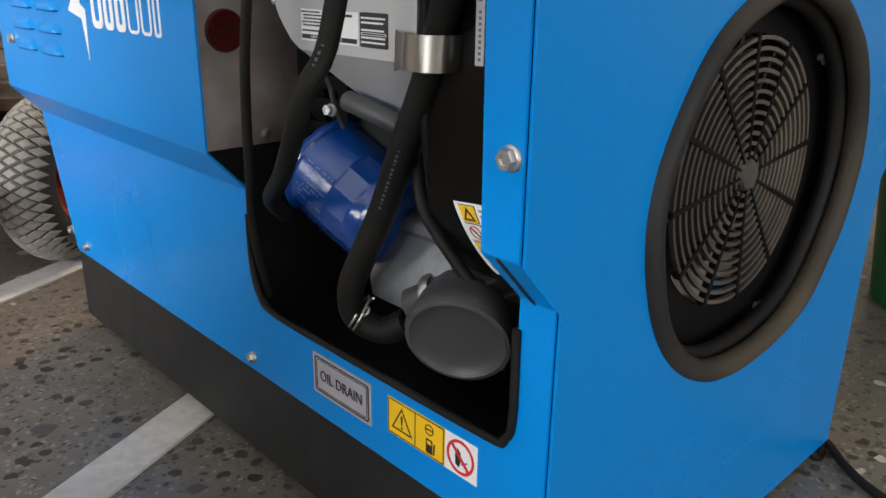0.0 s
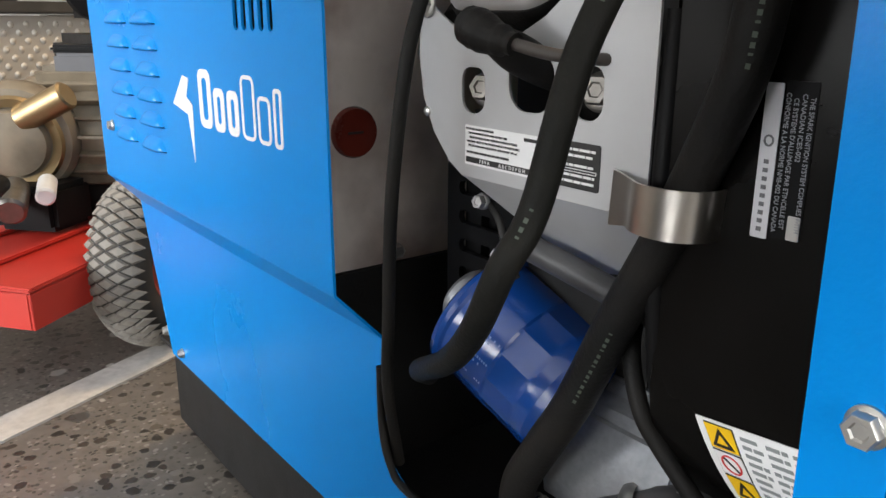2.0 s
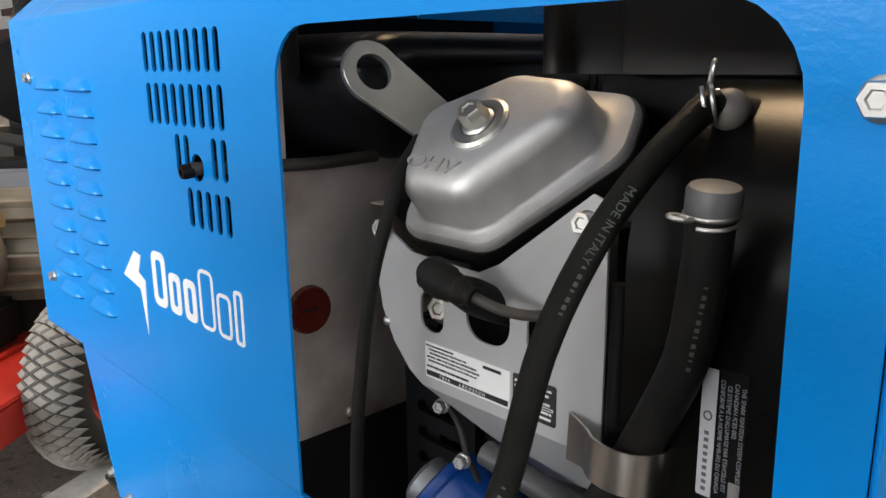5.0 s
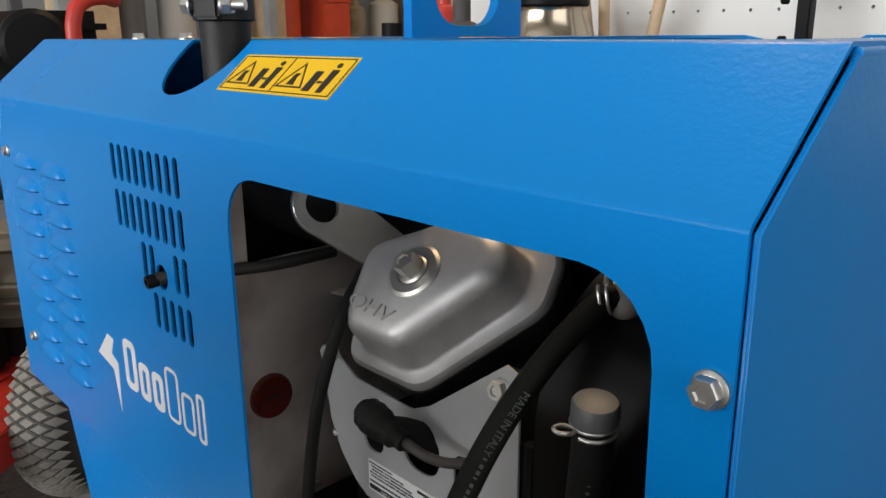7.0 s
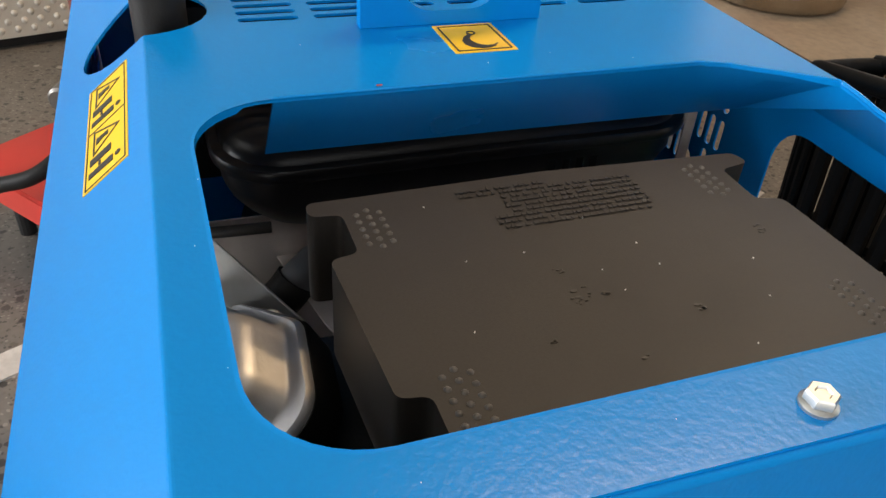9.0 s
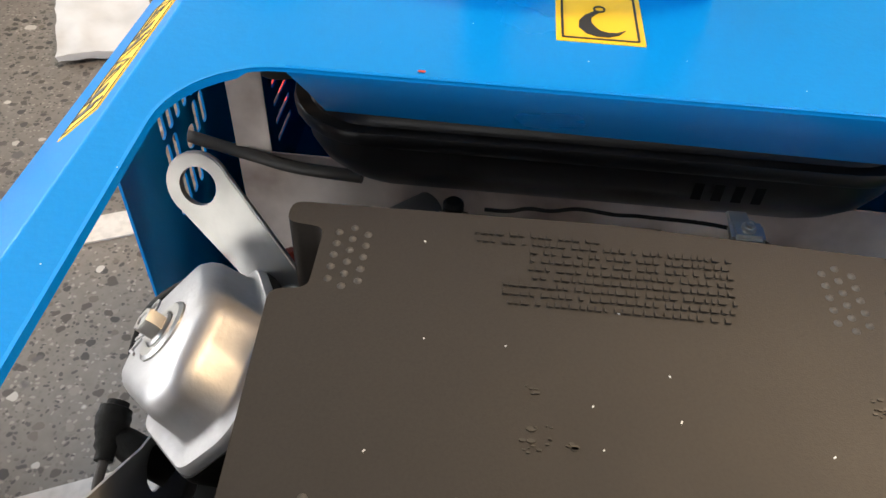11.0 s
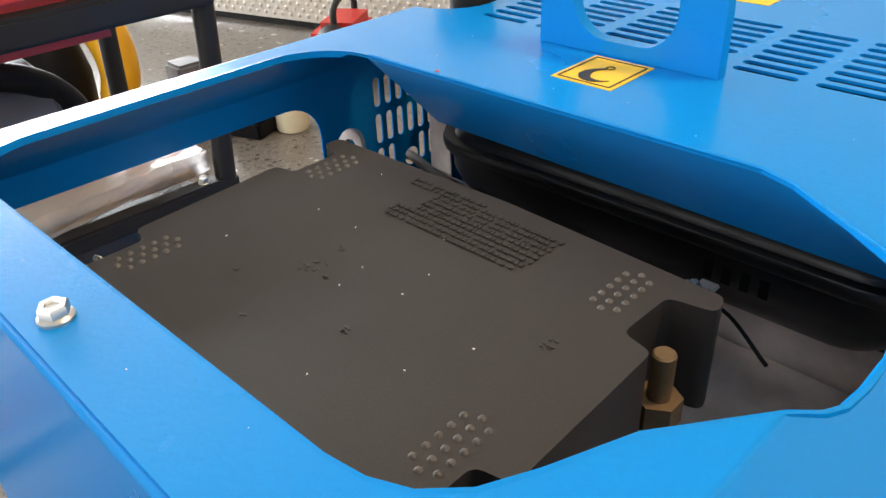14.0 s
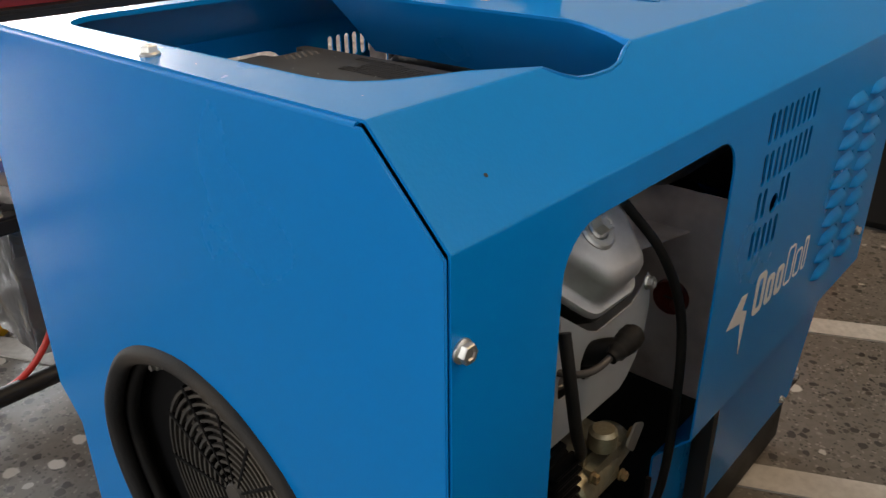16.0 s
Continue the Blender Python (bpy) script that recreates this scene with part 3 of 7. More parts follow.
for y, way in ((0, (0, -1, 0)), (W, (0, 1, 0))):
    for z in (0.357, 0.548):
        bolt((-0.005, y, z), way)
    for x, z in ((-0.7225, 0.548), (-0.7225, 0.362)):
        bolt((x, y, z), way, 0.008, 0.0105, 0.005)
    low = 0.030 if y == 0 else W - 0.030
    for x in (-0.307, -0.674):
        bolt((x, low, 0.132), way, 0.007, 0.010, 0.005)
    bolt((-0.727, low + (0.004 if y == 0 else -0.004), 0.139), way, 0.008, 0.0115, 0.006)
bolt((-0.010, 0.252, TOP), (0, 0, 1))
for at in ((-0.546, 0.402), (-0.60, 0.085), (-0.482, 0.072)):
    bolt((*at, TOP), (0, 0, 1), 0.008, 0.011, 0.005)

# ---- end panel with the round air inlet ----
inset = 0.0014
panel_line = [(0.030 + inset, 0.012), (W - 0.030 - inset, 0.012), (W - 0.030 - inset, 0.274), (W - inset, 0.306), (W - inset, 0.5964), (W - 0.0500, TOP - 0.0032), (0.0580, TOP - 0.0038), (inset, 0.5972),
              (inset, 0.306), (0.030 + inset, 0.274)]
FAN_Y, FAN_Z, FAN_R, FLAT = 0.2525, 0.303, 0.1425, 0.90
end_panel = part("end_panel", plate(panel_line, [circle(FAN_Y, FAN_Z, FAN_R, 64, FAN_R * FLAT)], 0.0022, lambda u, v, w: (NOSE + 0.0025 - w, u, v), bevel=0.0008), BLUE, gen,
                 "flat blue end panel with a large round air inlet", smooth=50)


# Black sheet added behind the panel so the seam reads as shade.
backing = [(y + (0.0008 if y > W / 2 else -0.0008), z + (0.0010 if z > 0.5 else 0)) for y, z in panel_line]
part("gap_gasket", plate(backing, [circle(FAN_Y, FAN_Z, FAN_R + 0.004, 64, (FAN_R + 0.004) * FLAT)], 0.002, lambda u, v, w: (NOSE - 0.0130 - w, u, v)), INK, gen, "black sheet added behind the end panel to darken its gap")


part("rolled_edge", tube([(NOSE, y, TOP - 0.0040) for y in (0.0610, 0.20, 0.35, W - 0.0540)], 0.0026, 14, 4), BLUE, end_panel, smooth=60)


def ring_seal(r, thick, wobble):
    bm = bmesh.new()
    n, seg = 72, 12
    rows = []
    for k in range(n):
        a = 2 * math.pi * k / n
        rr = r + wobble * noise.noise(Vector((math.cos(a), math.sin(a), 0.3)) * 1.7)
        tt = thick * (1 + 0.10 * noise.noise(Vector((math.cos(a), math.sin(a), 5)) * 3))
        c = Vector((NOSE + 0.001, FAN_Y + rr * math.cos(a), FAN_Z + FLAT * rr * math.sin(a)))
        o = Vector((0, math.cos(a), math.sin(a)))
        rows.append([bm.verts.new(c + tt * (math.cos(2 * math.pi * j / seg) * o + Vector((math.sin(2 * math.pi * j / seg), 0, 0)))) for j in range(seg)])
    for a, b in zip(rows, rows[1:] + rows[:1]):
        for j in range(seg):
            bm.faces.new((a[j], a[(j + 1) % seg], b[(j + 1) % seg], b[j]))
    return bm


part("edge_seal", ring_seal(FAN_R - 0.001, 0.0080, 0.004), FOAM, end_panel, "dusty dark foam rubber edging round the inlet", smooth=60)
part("inner_seal", ring_seal(FAN_R - 0.008, 0.0062, 0.004), RUBBER, end_panel, "second turn of dark foam rubber edging", smooth=60).location.x = -0.013

# fan guard: rings and spokes before the cooling fan
GX, GY, GZ, GR = -0.018, 0.259, 0.306, 0.095
shroud = part("fan_shroud", plate(circle(FAN_Y, FAN_Z, 0.172, 56), [circle(GY, GZ, GR, 56)], 0.004, lambda u, v, w: (GX - 0.006 - w, u, v)), BLACKP, gen, "black plastic fan cowl")
guard = part("fan_guard", lathe([(0.0, 0.004), (0.010, 0.004), (0.012, 0), (0.0, -0.002)], along((GX, GY, GZ), (1, GY, GZ))[0], 24), GUARD, gen, "black round fan guard of rings and spokes", smooth=40)
for k in range(12):
    r = 0.015 + k * 0.00705
    m = along((GX, GY, GZ), (1, GY, GZ))[0]
    part("guard_ring", lathe([(r - 0.0013, -0.002), (r + 0.0013, -0.002), (r + 0.0013, 0.0015), (r - 0.0013, 0.0015), (r - 0.0013, -0.002)], m, 56), GUARD, guard)
for k in range(12):
    a = 2 * math.pi * k / 12 + 0.12
    c, s = math.cos(a), math.sin(a)
    at = lambda d, side, w: (GX + 0.0022 - w, GY + d * c - side * s, GZ + d * s + side * c)
    part("guard_spoke", plate([(0.010, -0.0011), (GR + 0.001, -0.0024), (GR + 0.001, 0.0024), (0.010, 0.0011)], (), 0.006, at, bevel=0.0006), BLACKP, guard, smooth=40)
for k in range(11):
    a = 2 * math.pi * k / 11
    m = Matrix.Translation((GX - 0.022, GY, GZ)) @ Matrix.Rotation(a, 4, "X") @ pose(0, 0, 0.060, 0, 0, 52)
    part("fan_blade", box(-0.001, 0.001, -0.015, 0.015, -0.034, 0.034, 0.0008, m, 1), DUSTYBLADE, shroud)
part("fan_hub", rod((GX - 0.045, GY, GZ), (GX - 0.018, GY, GZ), 0.030, 28, 0.003), GREYP, shroud, smooth=40)
part("fan_back", rod((GX - 0.075, GY, GZ), (GX - 0.060, GY, GZ), 0.12, 40), BLACK, shroud)
for dy, dz in ((0.112, 0.076), (0.068, -0.115), (-0.086, -0.085), (-0.085, 0.085)):
    p = (GX - 0.002, FAN_Y + dy, FAN_Z + dz)
    part("guard_bolt", join(rod((GX - 0.012, p[1], p[2]), (GX + 0.008, p[1], p[2]), 0.003, 10), hex_bolt((GX - 0.002, p[1], p[2]), (1, 0, 0), 0.008, 0.011, 0.006)), ZINC, shroud, smooth=35)

# base, floor tray and inner partitions
base = part("base_tray", box(-0.760, -0.010, 0.046, W - 0.046, 0.012, 0.118, 0.006), BLACK, gen, "black steel base tray", smooth=40)
part("tray_floor", box(-0.755, -0.02, 0.033, W - 0.033, 0.119, 0.124), BLACK, gen)
part("far_end_panel", plate([(0.032, 0.119), (W - 0.032, 0.119), (W - 0.032, 0.276), (W - 0.003, 0.307), (W - 0.003, 0.597), (W - 0.055, TOP - 0.004), (0.060, TOP - 0.004), (0.003, 0.597), (0.003, 0.307), (0.032, 0.276)],
                            (), 0.004, lambda u, v, w: (-0.705 - w, u, v)), BLUE, gen)
for y0, y1 in ((0.060, 0.100), (W - 0.100, W - 0.060)):
    for x in (-0.70, -0.06):
        part("rubber_foot", rod((x, (y0 + y1) / 2, 0.0), (x, (y0 + y1) / 2, 0.013), 0.020, 20, 0.003), RUBBER, gen, smooth=40)


# rubber edging along the lower edge of the hatches
def edging(side):
    y = 0.0285 if side == "a" else W - 0.0285
    cut = 0.0 if side == "a" else -0.055
    pts = [(-0.297, y, 0.258), (-0.296, y, 0.218), (-0.287, y, 0.194), (-0.265, y, 0.1845), (-0.16, y, 0.1835), (-0.041 + cut, y, 0.184), (-0.027 + cut, y, 0.1885), (-0.0215 + cut, y, 0.203), (-0.0215 + cut, y, 0.258)]
    return tube(pts, 0.0026, 8, 5)


for side in "ab":
    part("hatch_edging", edging(side), RUBBER, hood, "black rubber edging", smooth=60)

part("inspection_plate", plate(rrect(-0.684, -0.578, 0.180, 0.318, 0.008, 4), (), 0.0015, lambda u, v, w: (*seat(u, v), TOP - 0.0050 - w)), material("dusty_brown_plate", (0.085, 0.066, 0.052), 0.45, stain=0.6, stain_scale=16, stain_color=(0.17, 0.13, 0.10)), gen, "dusty brown plate under the rear opening")

# lifting handle
hole_line = rrect(0.2185, 0.2920, 0.658, 0.7065, (0.024, 0.024, 0.014, 0.014), 6)
k = max(range(len(hole_line)), key=lambda i: abs(hole_line[i][0] - hole_line[i - 1][0]) if min(hole_line[i][1], hole_line[i - 1][1]) > 0.695 else -1)
(u0, v0), (u1, v1) = hole_line[k - 1], hole_line[k]
scallop = [(u0 + (u1 - u0) * f / 24, v0 - 0.0034 * (0.5 - 0.5 * math.cos(6 * math.pi * f / 24))) for f in range(1, 24)]
hole_line = hole_line[:k] + scallop + hole_line[k:] if k else hole_line + scallop
handle_line = rrect(0.193, 0.321, 0.60, 0.7275, (0.001, 0.001, 0.040, 0.040), 8)
handle_line = [(u, max(v, TOP + 0.0002)) for u, v in handle_line]
part("lifting_handle", plate(handle_line, [hole_line], 0.009, lambda u, v, w: (*seat(-0.3655 - w, u), v), bevel=0.0015), BLUE, gen, "blue steel lifting handle with a finger grip hole", smooth=40)

# exhaust stack with a hinged rain cap
SX, SY = -0.4135, 0.068
stack = part("exhaust_pipe", lathe([(0.0172, 0.55), (0.0172, 0.684), (0.0158, 0.684), (0.0158, 0.55)], Matrix.Translation((SX, SY, 0)), 32), BLACK, gen, "black exhaust stack pipe", smooth=40)
clampring = lathe([(0.0176, 0.661), (0.0208, 0.662), (0.0208, 0.680), (0.0176, 0.681)], Matrix.Translation((SX, SY, 0)), 32)
part("clamp_collar", join(clampring, box(-0.009, 0.009, -0.030, -0.0185, 0.662, 0.680, 0.002, Matrix.Translation((SX, SY, 0)) @ pose(0, 0, 0, 0, 0, 38))), BLACK, stack, smooth=40)
m = Matrix.Translation((SX, SY, 0)) @ pose(0, 0, 0, 0, 0, 38)
part("clamp_bolt", join(rod(m @ Vector((-0.018, -0.0245, 0.671)), m @ Vector((0.026, -0.0245, 0.671)), 0.0035, 12), hex_bolt(m @ Vector((0.010, -0.0245, 0.671)), m.to_3x3() @ Vector((1, 0, 0)), 0.011, 0.013, 0.007),
                        hex_bolt(m @ Vector((-0.010, -0.0245, 0.671)), m.to_3x3() @ Vector((-1, 0, 0)), 0.011, 0.015, 0.007)), ZINC, stack, smooth=35)
part("rain_cap", join(lathe([(0, 0.6845), (0.0247, 0.684), (0.0266, 0.6855), (0.0262, 0.688), (0.0212, 0.689), (0.008, 0.6898), (0, 0.6898)], Matrix.Translation((SX, SY, 0)), 40),
                      box(SX - 0.032, SX - 0.021, SY + 0.004, SY + 0.012, 0.681, 0.694, 0.002)), BLACK, stack, "black hinged rain cap", smooth=35)


# ---- stickers and prints ----
def decal(name, poly, place, mat, parent, holes=(), label="", up=0.0):
    return part(name, plate(poly, holes, 0.0004, lambda u, v, w: place(u, v, 0.0004 + up - w)), mat, parent, label)


on_a = lambda u, v, w: (u, -w, v)                       # upper wall, near side
on_b = lambda u, v, w: (u, W + w, v)
low_a = lambda u, v, w: (u + 0.0085, 0.030 - w, v - 0.004)               # lower wall, near side
on_top = lambda u, v, w: (*seat(u, v), TOP + w)
on_hook = lambda u, v, w: (*seat(u - 0.0060, v - 0.0080), TOP + w)
SLOPE = Vector((0.058, 0.050)).normalized()


def on_slope(u, v, w):
    """v runs up the near slope from its lower fold."""
    return (u, SLOPE.x * v - SLOPE.y * w, 0.599 + SLOPE.y * v + SLOPE.x * w)


def text(body, size, m, mat, parent, name="lettering", depth=0.00015, stretch=1.0):
    cu = bpy.data.curves.new(name, "FONT")
    cu.body, cu.size, cu.extrude, cu.align_x, cu.align_y = body, size, depth, "CENTER", "CENTER"
    tmp = bpy.data.objects.new(name, cu)
    me = bpy.data.meshes.new_from_object(tmp)
    bpy.data.objects.remove(tmp)
    me.transform(m @ Matrix.Diagonal((stretch, 1, 1, 1)))
    me.name = name
    me.materials.clear()
    return part(name, me, mat, parent)


def bars(rows, place, mat, parent, name="printed_line", up=0.0004):
    """Lines of print as plain bars: rows of (u0, u1, v, height)."""
    bm = bmesh.new()
    for u0, u1, v, h in rows:
        for b in (plate([(u0, v), (u1, v), (u1, v + h), (u0, v + h)], (), 0.0003, lambda x, y, w: place(x, y, 0.0003 + up - w)),):
            bm = join(bm, b)
    ob = part(name, bm, mat, parent)
    if len(rows) > 1:
        tagged(ob, "", "", "", "stuff")
    return ob


def broken(u0, u1, v, h, seed, short=False):
    """One line of print broken into word-long bars."""
    rng = random.Random(seed)
    out, u = [], u0
    while u < u1 - h:
        n = min(u1, u + h * (rng.uniform(0.5, 1.3) if short else rng.uniform(1.5, 6.5)))
        out.append((u, n, v, h))
        u = n + h * (rng.choice((0.40, 0.40, 0.40, 1.1)) if short else 0.55)
    return out


# trade mark on both sides: a lightning sign and six plain letter-high shapes
def trade_mark(place, x0, d):
    wide = 1.118
    sign = decal("lightning_sign", [(x0 + d * wide * u, v) for u, v in ((0.022, 0.421), (0.033, 0.4195), (0.0265, 0.4055), (0.037, 0.4005), (0.0335, 0.357), (0.0275, 0.3925), (0.0, 0.3985))], place, WHITE, hood, (), "white lightning sign and trade mark shapes")
    shapes = ((0.050, 0.0205, 0.0060), (0.0745, 0.0165, 0.0055), (0.0955, 0.0165, 0.0055), (0.1165, 0.0185, 0.0026), (0.1385, 0.0165, 0.0026), (0.159, 0.0100, 0.0026))
    for k, (u, wd, th) in enumerate(shapes):
        tall = 0.0415 if k in (0, 3) else (0.036 if k == 5 else 0.030)
        q = [(x0 + d * wide * a, b) for a, b in rrect(u, u + wd, 0.3862, 0.3862 + tall, wd * 0.32, 5)]
        h = [(x0 + d * wide * a, b) for a, b in rrect(u + th, u + wd - th, 0.3862 + th, 0.3862 + tall - th, wd * 0.15, 4)]
        decal("trade_mark_shape", q, place, WHITE, sign, [h])


trade_mark(on_a, -0.543, 1)
trade_mark(on_b, -0.346, -1)

oil = decal("oil_drain_label", rrect(-0.2265, -0.1575, 0.1425, 0.1755, 0.001, 2), low_a, GREYLABEL, hood, (), "grey oil drain label with black frame lines")
decal("label_frame", rrect(-0.2240, -0.1600, 0.1448, 0.1732, 0.002, 3), low_a, INK, oil, [rrect(-0.2229, -0.1611, 0.1459, 0.1721, 0.0018, 3)], up=0.0003)
decal("label_frame", rrect(-0.2218, -0.1622, 0.1470, 0.1710, 0.002, 3), low_a, INK, oil, [rrect(-0.2214, -0.1626, 0.1474, 0.1706, 0.0018, 3)], up=0.0003)
text("OIL DRAIN", 0.0118, Matrix.Translation((-0.1835, 0.0291, 0.155)) @ pose(0, 0, 0, 90), INK, oil, stretch=0.88)


def triangle(cx, cy, r):
    return [(cx + r * math.cos(radians(a)), cy + r * math.sin(radians(a))) for a in (90, 210, 330)]


warn = decal("fuel_warning_label", [(-0.1395, 0.1485), (-0.0845, 0.1485), (-0.0845, 0.1755), (-0.1395, 0.1755)], low_a, YELLOW, hood, (), "yellow fuel warning label with black signs")
decal("label_frame", [(-0.1388, 0.1492), (-0.0852, 0.1492), (-0.0852, 0.1748), (-0.1388, 0.1748)], low_a, INK, warn,
      [[(-0.1382, 0.1498), (-0.1123, 0.1498), (-0.1123, 0.1742), (-0.1382, 0.1742)], [(-0.1117, 0.1498), (-0.0858, 0.1498), (-0.0858, 0.1742), (-0.1117, 0.1742)]], up=0.0003)
decal("warning_triangle", triangle(-0.1252, 0.1598, 0.0118), low_a, INK, warn, [triangle(-0.1252, 0.1598, 0.0098)], up=0.0003)
decal("warning_stroke", [(-0.1262, 0.1655), (-0.1242, 0.1655), (-0.1248, 0.1588), (-0.1256, 0.1588)], low_a, INK, warn, up=0.0003)
decal("warning_dot", circle(-0.1252, 0.1567, 0.0009, 10), low_a, INK, warn, up=0.0003)
decal("pump_sign", rrect(-0.1015, -0.0955, 0.1510, 0.1612, 0.0006, 2), low_a, INK, warn, [[(-0.1006, 0.1572), (-0.0964, 0.1572), (-0.0964, 0.1602), (-0.1006, 0.1602)]], up=0.0003)
decal("pump_hose", [(-0.0950, 0.1515), (-0.0938, 0.1515), (-0.0930, 0.1590), (-0.0940, 0.1600), (-0.0944, 0.1590)], low_a, INK, warn, up=0.0003)
decal("oil_can_sign", circle(-0.0985, 0.1680, 0.0040, 14), low_a, INK, warn, [circle(-0.0985, 0.1680, 0.0033, 14)], up=0.0003)
decal("oil_can_bar", [(-0.1015, 0.1676), (-0.0955, 0.1676), (-0.0955, 0.1684), (-0.1015, 0.1684)], low_a, INK, warn, up=0.0003)
ban = decal("no_flame_label", [(-0.0843, 0.1485), (-0.0565, 0.1485), (-0.0565, 0.1755), (-0.0843, 0.1755)], low_a, WHITE, hood, (), "white no open flame label with a red ring")
decal("ban_ring", circle(-0.0705, 0.162, 0.0118, 32), low_a, REDINK, ban, [circle(-0.0705, 0.162, 0.0099, 32)], up=0.0003)
decal("match_sign", [(-0.0745, 0.1560), (-0.0715, 0.1548), (-0.0700, 0.1600), (-0.0705, 0.1650), (-0.0735, 0.1680), (-0.0725, 0.1640), (-0.0750, 0.1630)], low_a, INK, ban, [], up=0.0003)
decal("match_stick", [(-0.0690, 0.1570), (-0.0645, 0.1602), (-0.0650, 0.1610), (-0.0695, 0.1578)], low_a, INK, ban, up=0.0003)
decal("ban_bar", [(-0.0794, 0.1694), (-0.0780, 0.1708), (-0.0616, 0.1546), (-0.0630, 0.1532)], low_a, REDINK, ban, up=0.0006)

# hook sign on the top and the people warning on the slope
hook = decal("lifting_point_label", [(-0.3555, 0.2485), (-0.3085, 0.2485), (-0.3085, 0.2905), (-0.3555, 0.2905)], on_hook, YELLOW, hood, (), "yellow lifting point label with a black hook")
decal("label_frame", rrect(-0.3530, -0.3110, 0.2510, 0.2880, 0.001, 2), on_hook, INK, hook, [rrect(-0.3519, -0.3121, 0.2521, 0.2869, 0.0008, 2)], up=0.0003)
sweep = [(0.2690, -0.3370, 0.0012), (0.2668, -0.3350, 0.0014), (0.2640, -0.3315, 0.0020), (0.2626, -0.3270, 0.0030), (0.2630, -0.3225, 0.0038), (0.2655, -0.3185, 0.0036), (0.2690, -0.3163, 0.0028), (0.2735, -0.3158, 0.0020), (0.2780, -0.3172, 0.0010), (0.2815, -0.3205, 0.0002)]
sides = [[], []]
for k, (y, x, r) in enumerate(sweep):
    (y0, x0, _), (y1, x1, _) = sweep[max(0, k - 1)], sweep[min(len(sweep) - 1, k + 1)]
    n = Vector((x1 - x0, y1 - y0)).normalized()
    for side, way in zip(sides, (1, -1)):
        side.append((x - way * r * n.y, y + way * r * n.x))
outline = sides[0] + sides[1][::-1]
if sum(outline[i - 1][0] * outline[i][1] - outline[i][0] * outline[i - 1][1] for i in range(len(outline))) < 0:
    outline.reverse()
decal("hook_sign", outline, on_hook, INK, hook, (), up=0.0003)
decal("hook_eye", circle(-0.3395, 0.2700, 0.0031, 16), on_hook, INK, hook, [circle(-0.3395, 0.2700, 0.0021, 16)], up=0.0004)

on_slope_low = lambda u, v, w: on_slope(-0.349 + 1.12 * (u + 0.357), 0.0325 + 0.953 * (v - 0.0385), w)
people = decal("hot_surface_label", [(-0.357, 0.0385), (-0.254, 0.0385), (-0.254, 0.0705), (-0.357, 0.0705)], on_slope_low, YELLOW, hood, (), "yellow warning label with black triangles and keep-away signs")
decal("label_frame", [(-0.3555, 0.040), (-0.2555, 0.040), (-0.2555, 0.069), (-0.3555, 0.069)], on_slope_low, INK, people, [[(-0.3549, 0.0406), (-0.3061, 0.0406), (-0.3061, 0.0684), (-0.3549, 0.0684)], [(-0.3055, 0.0406), (-0.2561, 0.0406), (-0.2561, 0.0684), (-0.3055, 0.0684)]], up=0.0003)
for x in (-0.342, -0.293):
    decal("warning_triangle", triangle(x, 0.0515, 0.0135), on_slope_low, INK, people, [triangle(x, 0.0515, 0.0115)], up=0.0003)
    decal("triangle_mark", [(x - 0.003, 0.047), (x + 0.003, 0.047), (x + 0.001, 0.053), (x + 0.002, 0.056), (x - 0.002, 0.056)], on_slope_low, INK, people, up=0.0003)
    decal("block_sign", [(x + 0.0135, 0.043), (x + 0.0195, 0.043), (x + 0.0195, 0.0585), (x + 0.0135, 0.0585)], on_slope_low, INK, people, up=0.0003)
    decal("arrow_sign", [(x + 0.0205, 0.0495), (x + 0.0245, 0.0495), (x + 0.0245, 0.0510), (x + 0.0205, 0.0510)], on_slope_low, INK, people, up=0.0003)
    decal("upright_sign", [(x + 0.0255, 0.0425), (x + 0.0300, 0.0425), (x + 0.0310, 0.0600), (x + 0.0255, 0.0600)], on_slope_low, INK, people, up=0.0003)
    decal("round_sign", circle(x + 0.0280, 0.0635, 0.0019, 12), on_slope_low, INK, people, up=0.0003)
for x0, x1, y0, y1 in ((-0.560, -0.530, 0.240, 0.276), (-0.720, -0.706, 0.215, 0.330), (-0.564, -0.555, 0.150, 0.215)):
    decal("yellow_label", [(x0, y0), (x1, y0), (x1, y1), (x0, y1)], on_top, YELLOW, hood, (), "small yellow warning label")


# dust and crumbs lying on the hood
speck_rng = random.Random(31)
SPECK = bpy.data.meshes.new("dust_speck")
sb_ = lathe([(0, 0.00025), (0.00028, 0.0002), (0.0004, 0.0)], Matrix.Identity(4), 7)
sb_.to_mesh(SPECK)
sb_.free()
SPECK.materials.append(WHITE)
for x, y in ((-0.285, 0.108), (-0.300, 0.160), (-0.323, 0.201), (-0.288, 0.350), (-0.020, 0.205), (-0.026, 0.352), (-0.024, 0.430), (-0.015, 0.300), (-0.330, 0.410), (-0.345, 0.150), (-0.150, 0.070), (-0.080, 0.074), (-0.200, 0.076), (-0.305, 0.300), (-0.02, 0.12), (-0.298, 0.255)):
    part("dust_speck", SPECK, WHITE, hood).matrix_basis = pose(*seat(x, y), TOP + 0.0003) @ Matrix.Scale(speck_rng.uniform(0.4, 0.9), 4)
part("orange_crumb", box(-0.2690, -0.2678, 0.1745, 0.178, TOP + 0.0003, TOP + 0.0010, 0.0003), ORANGE, hood, "tiny orange crumb")
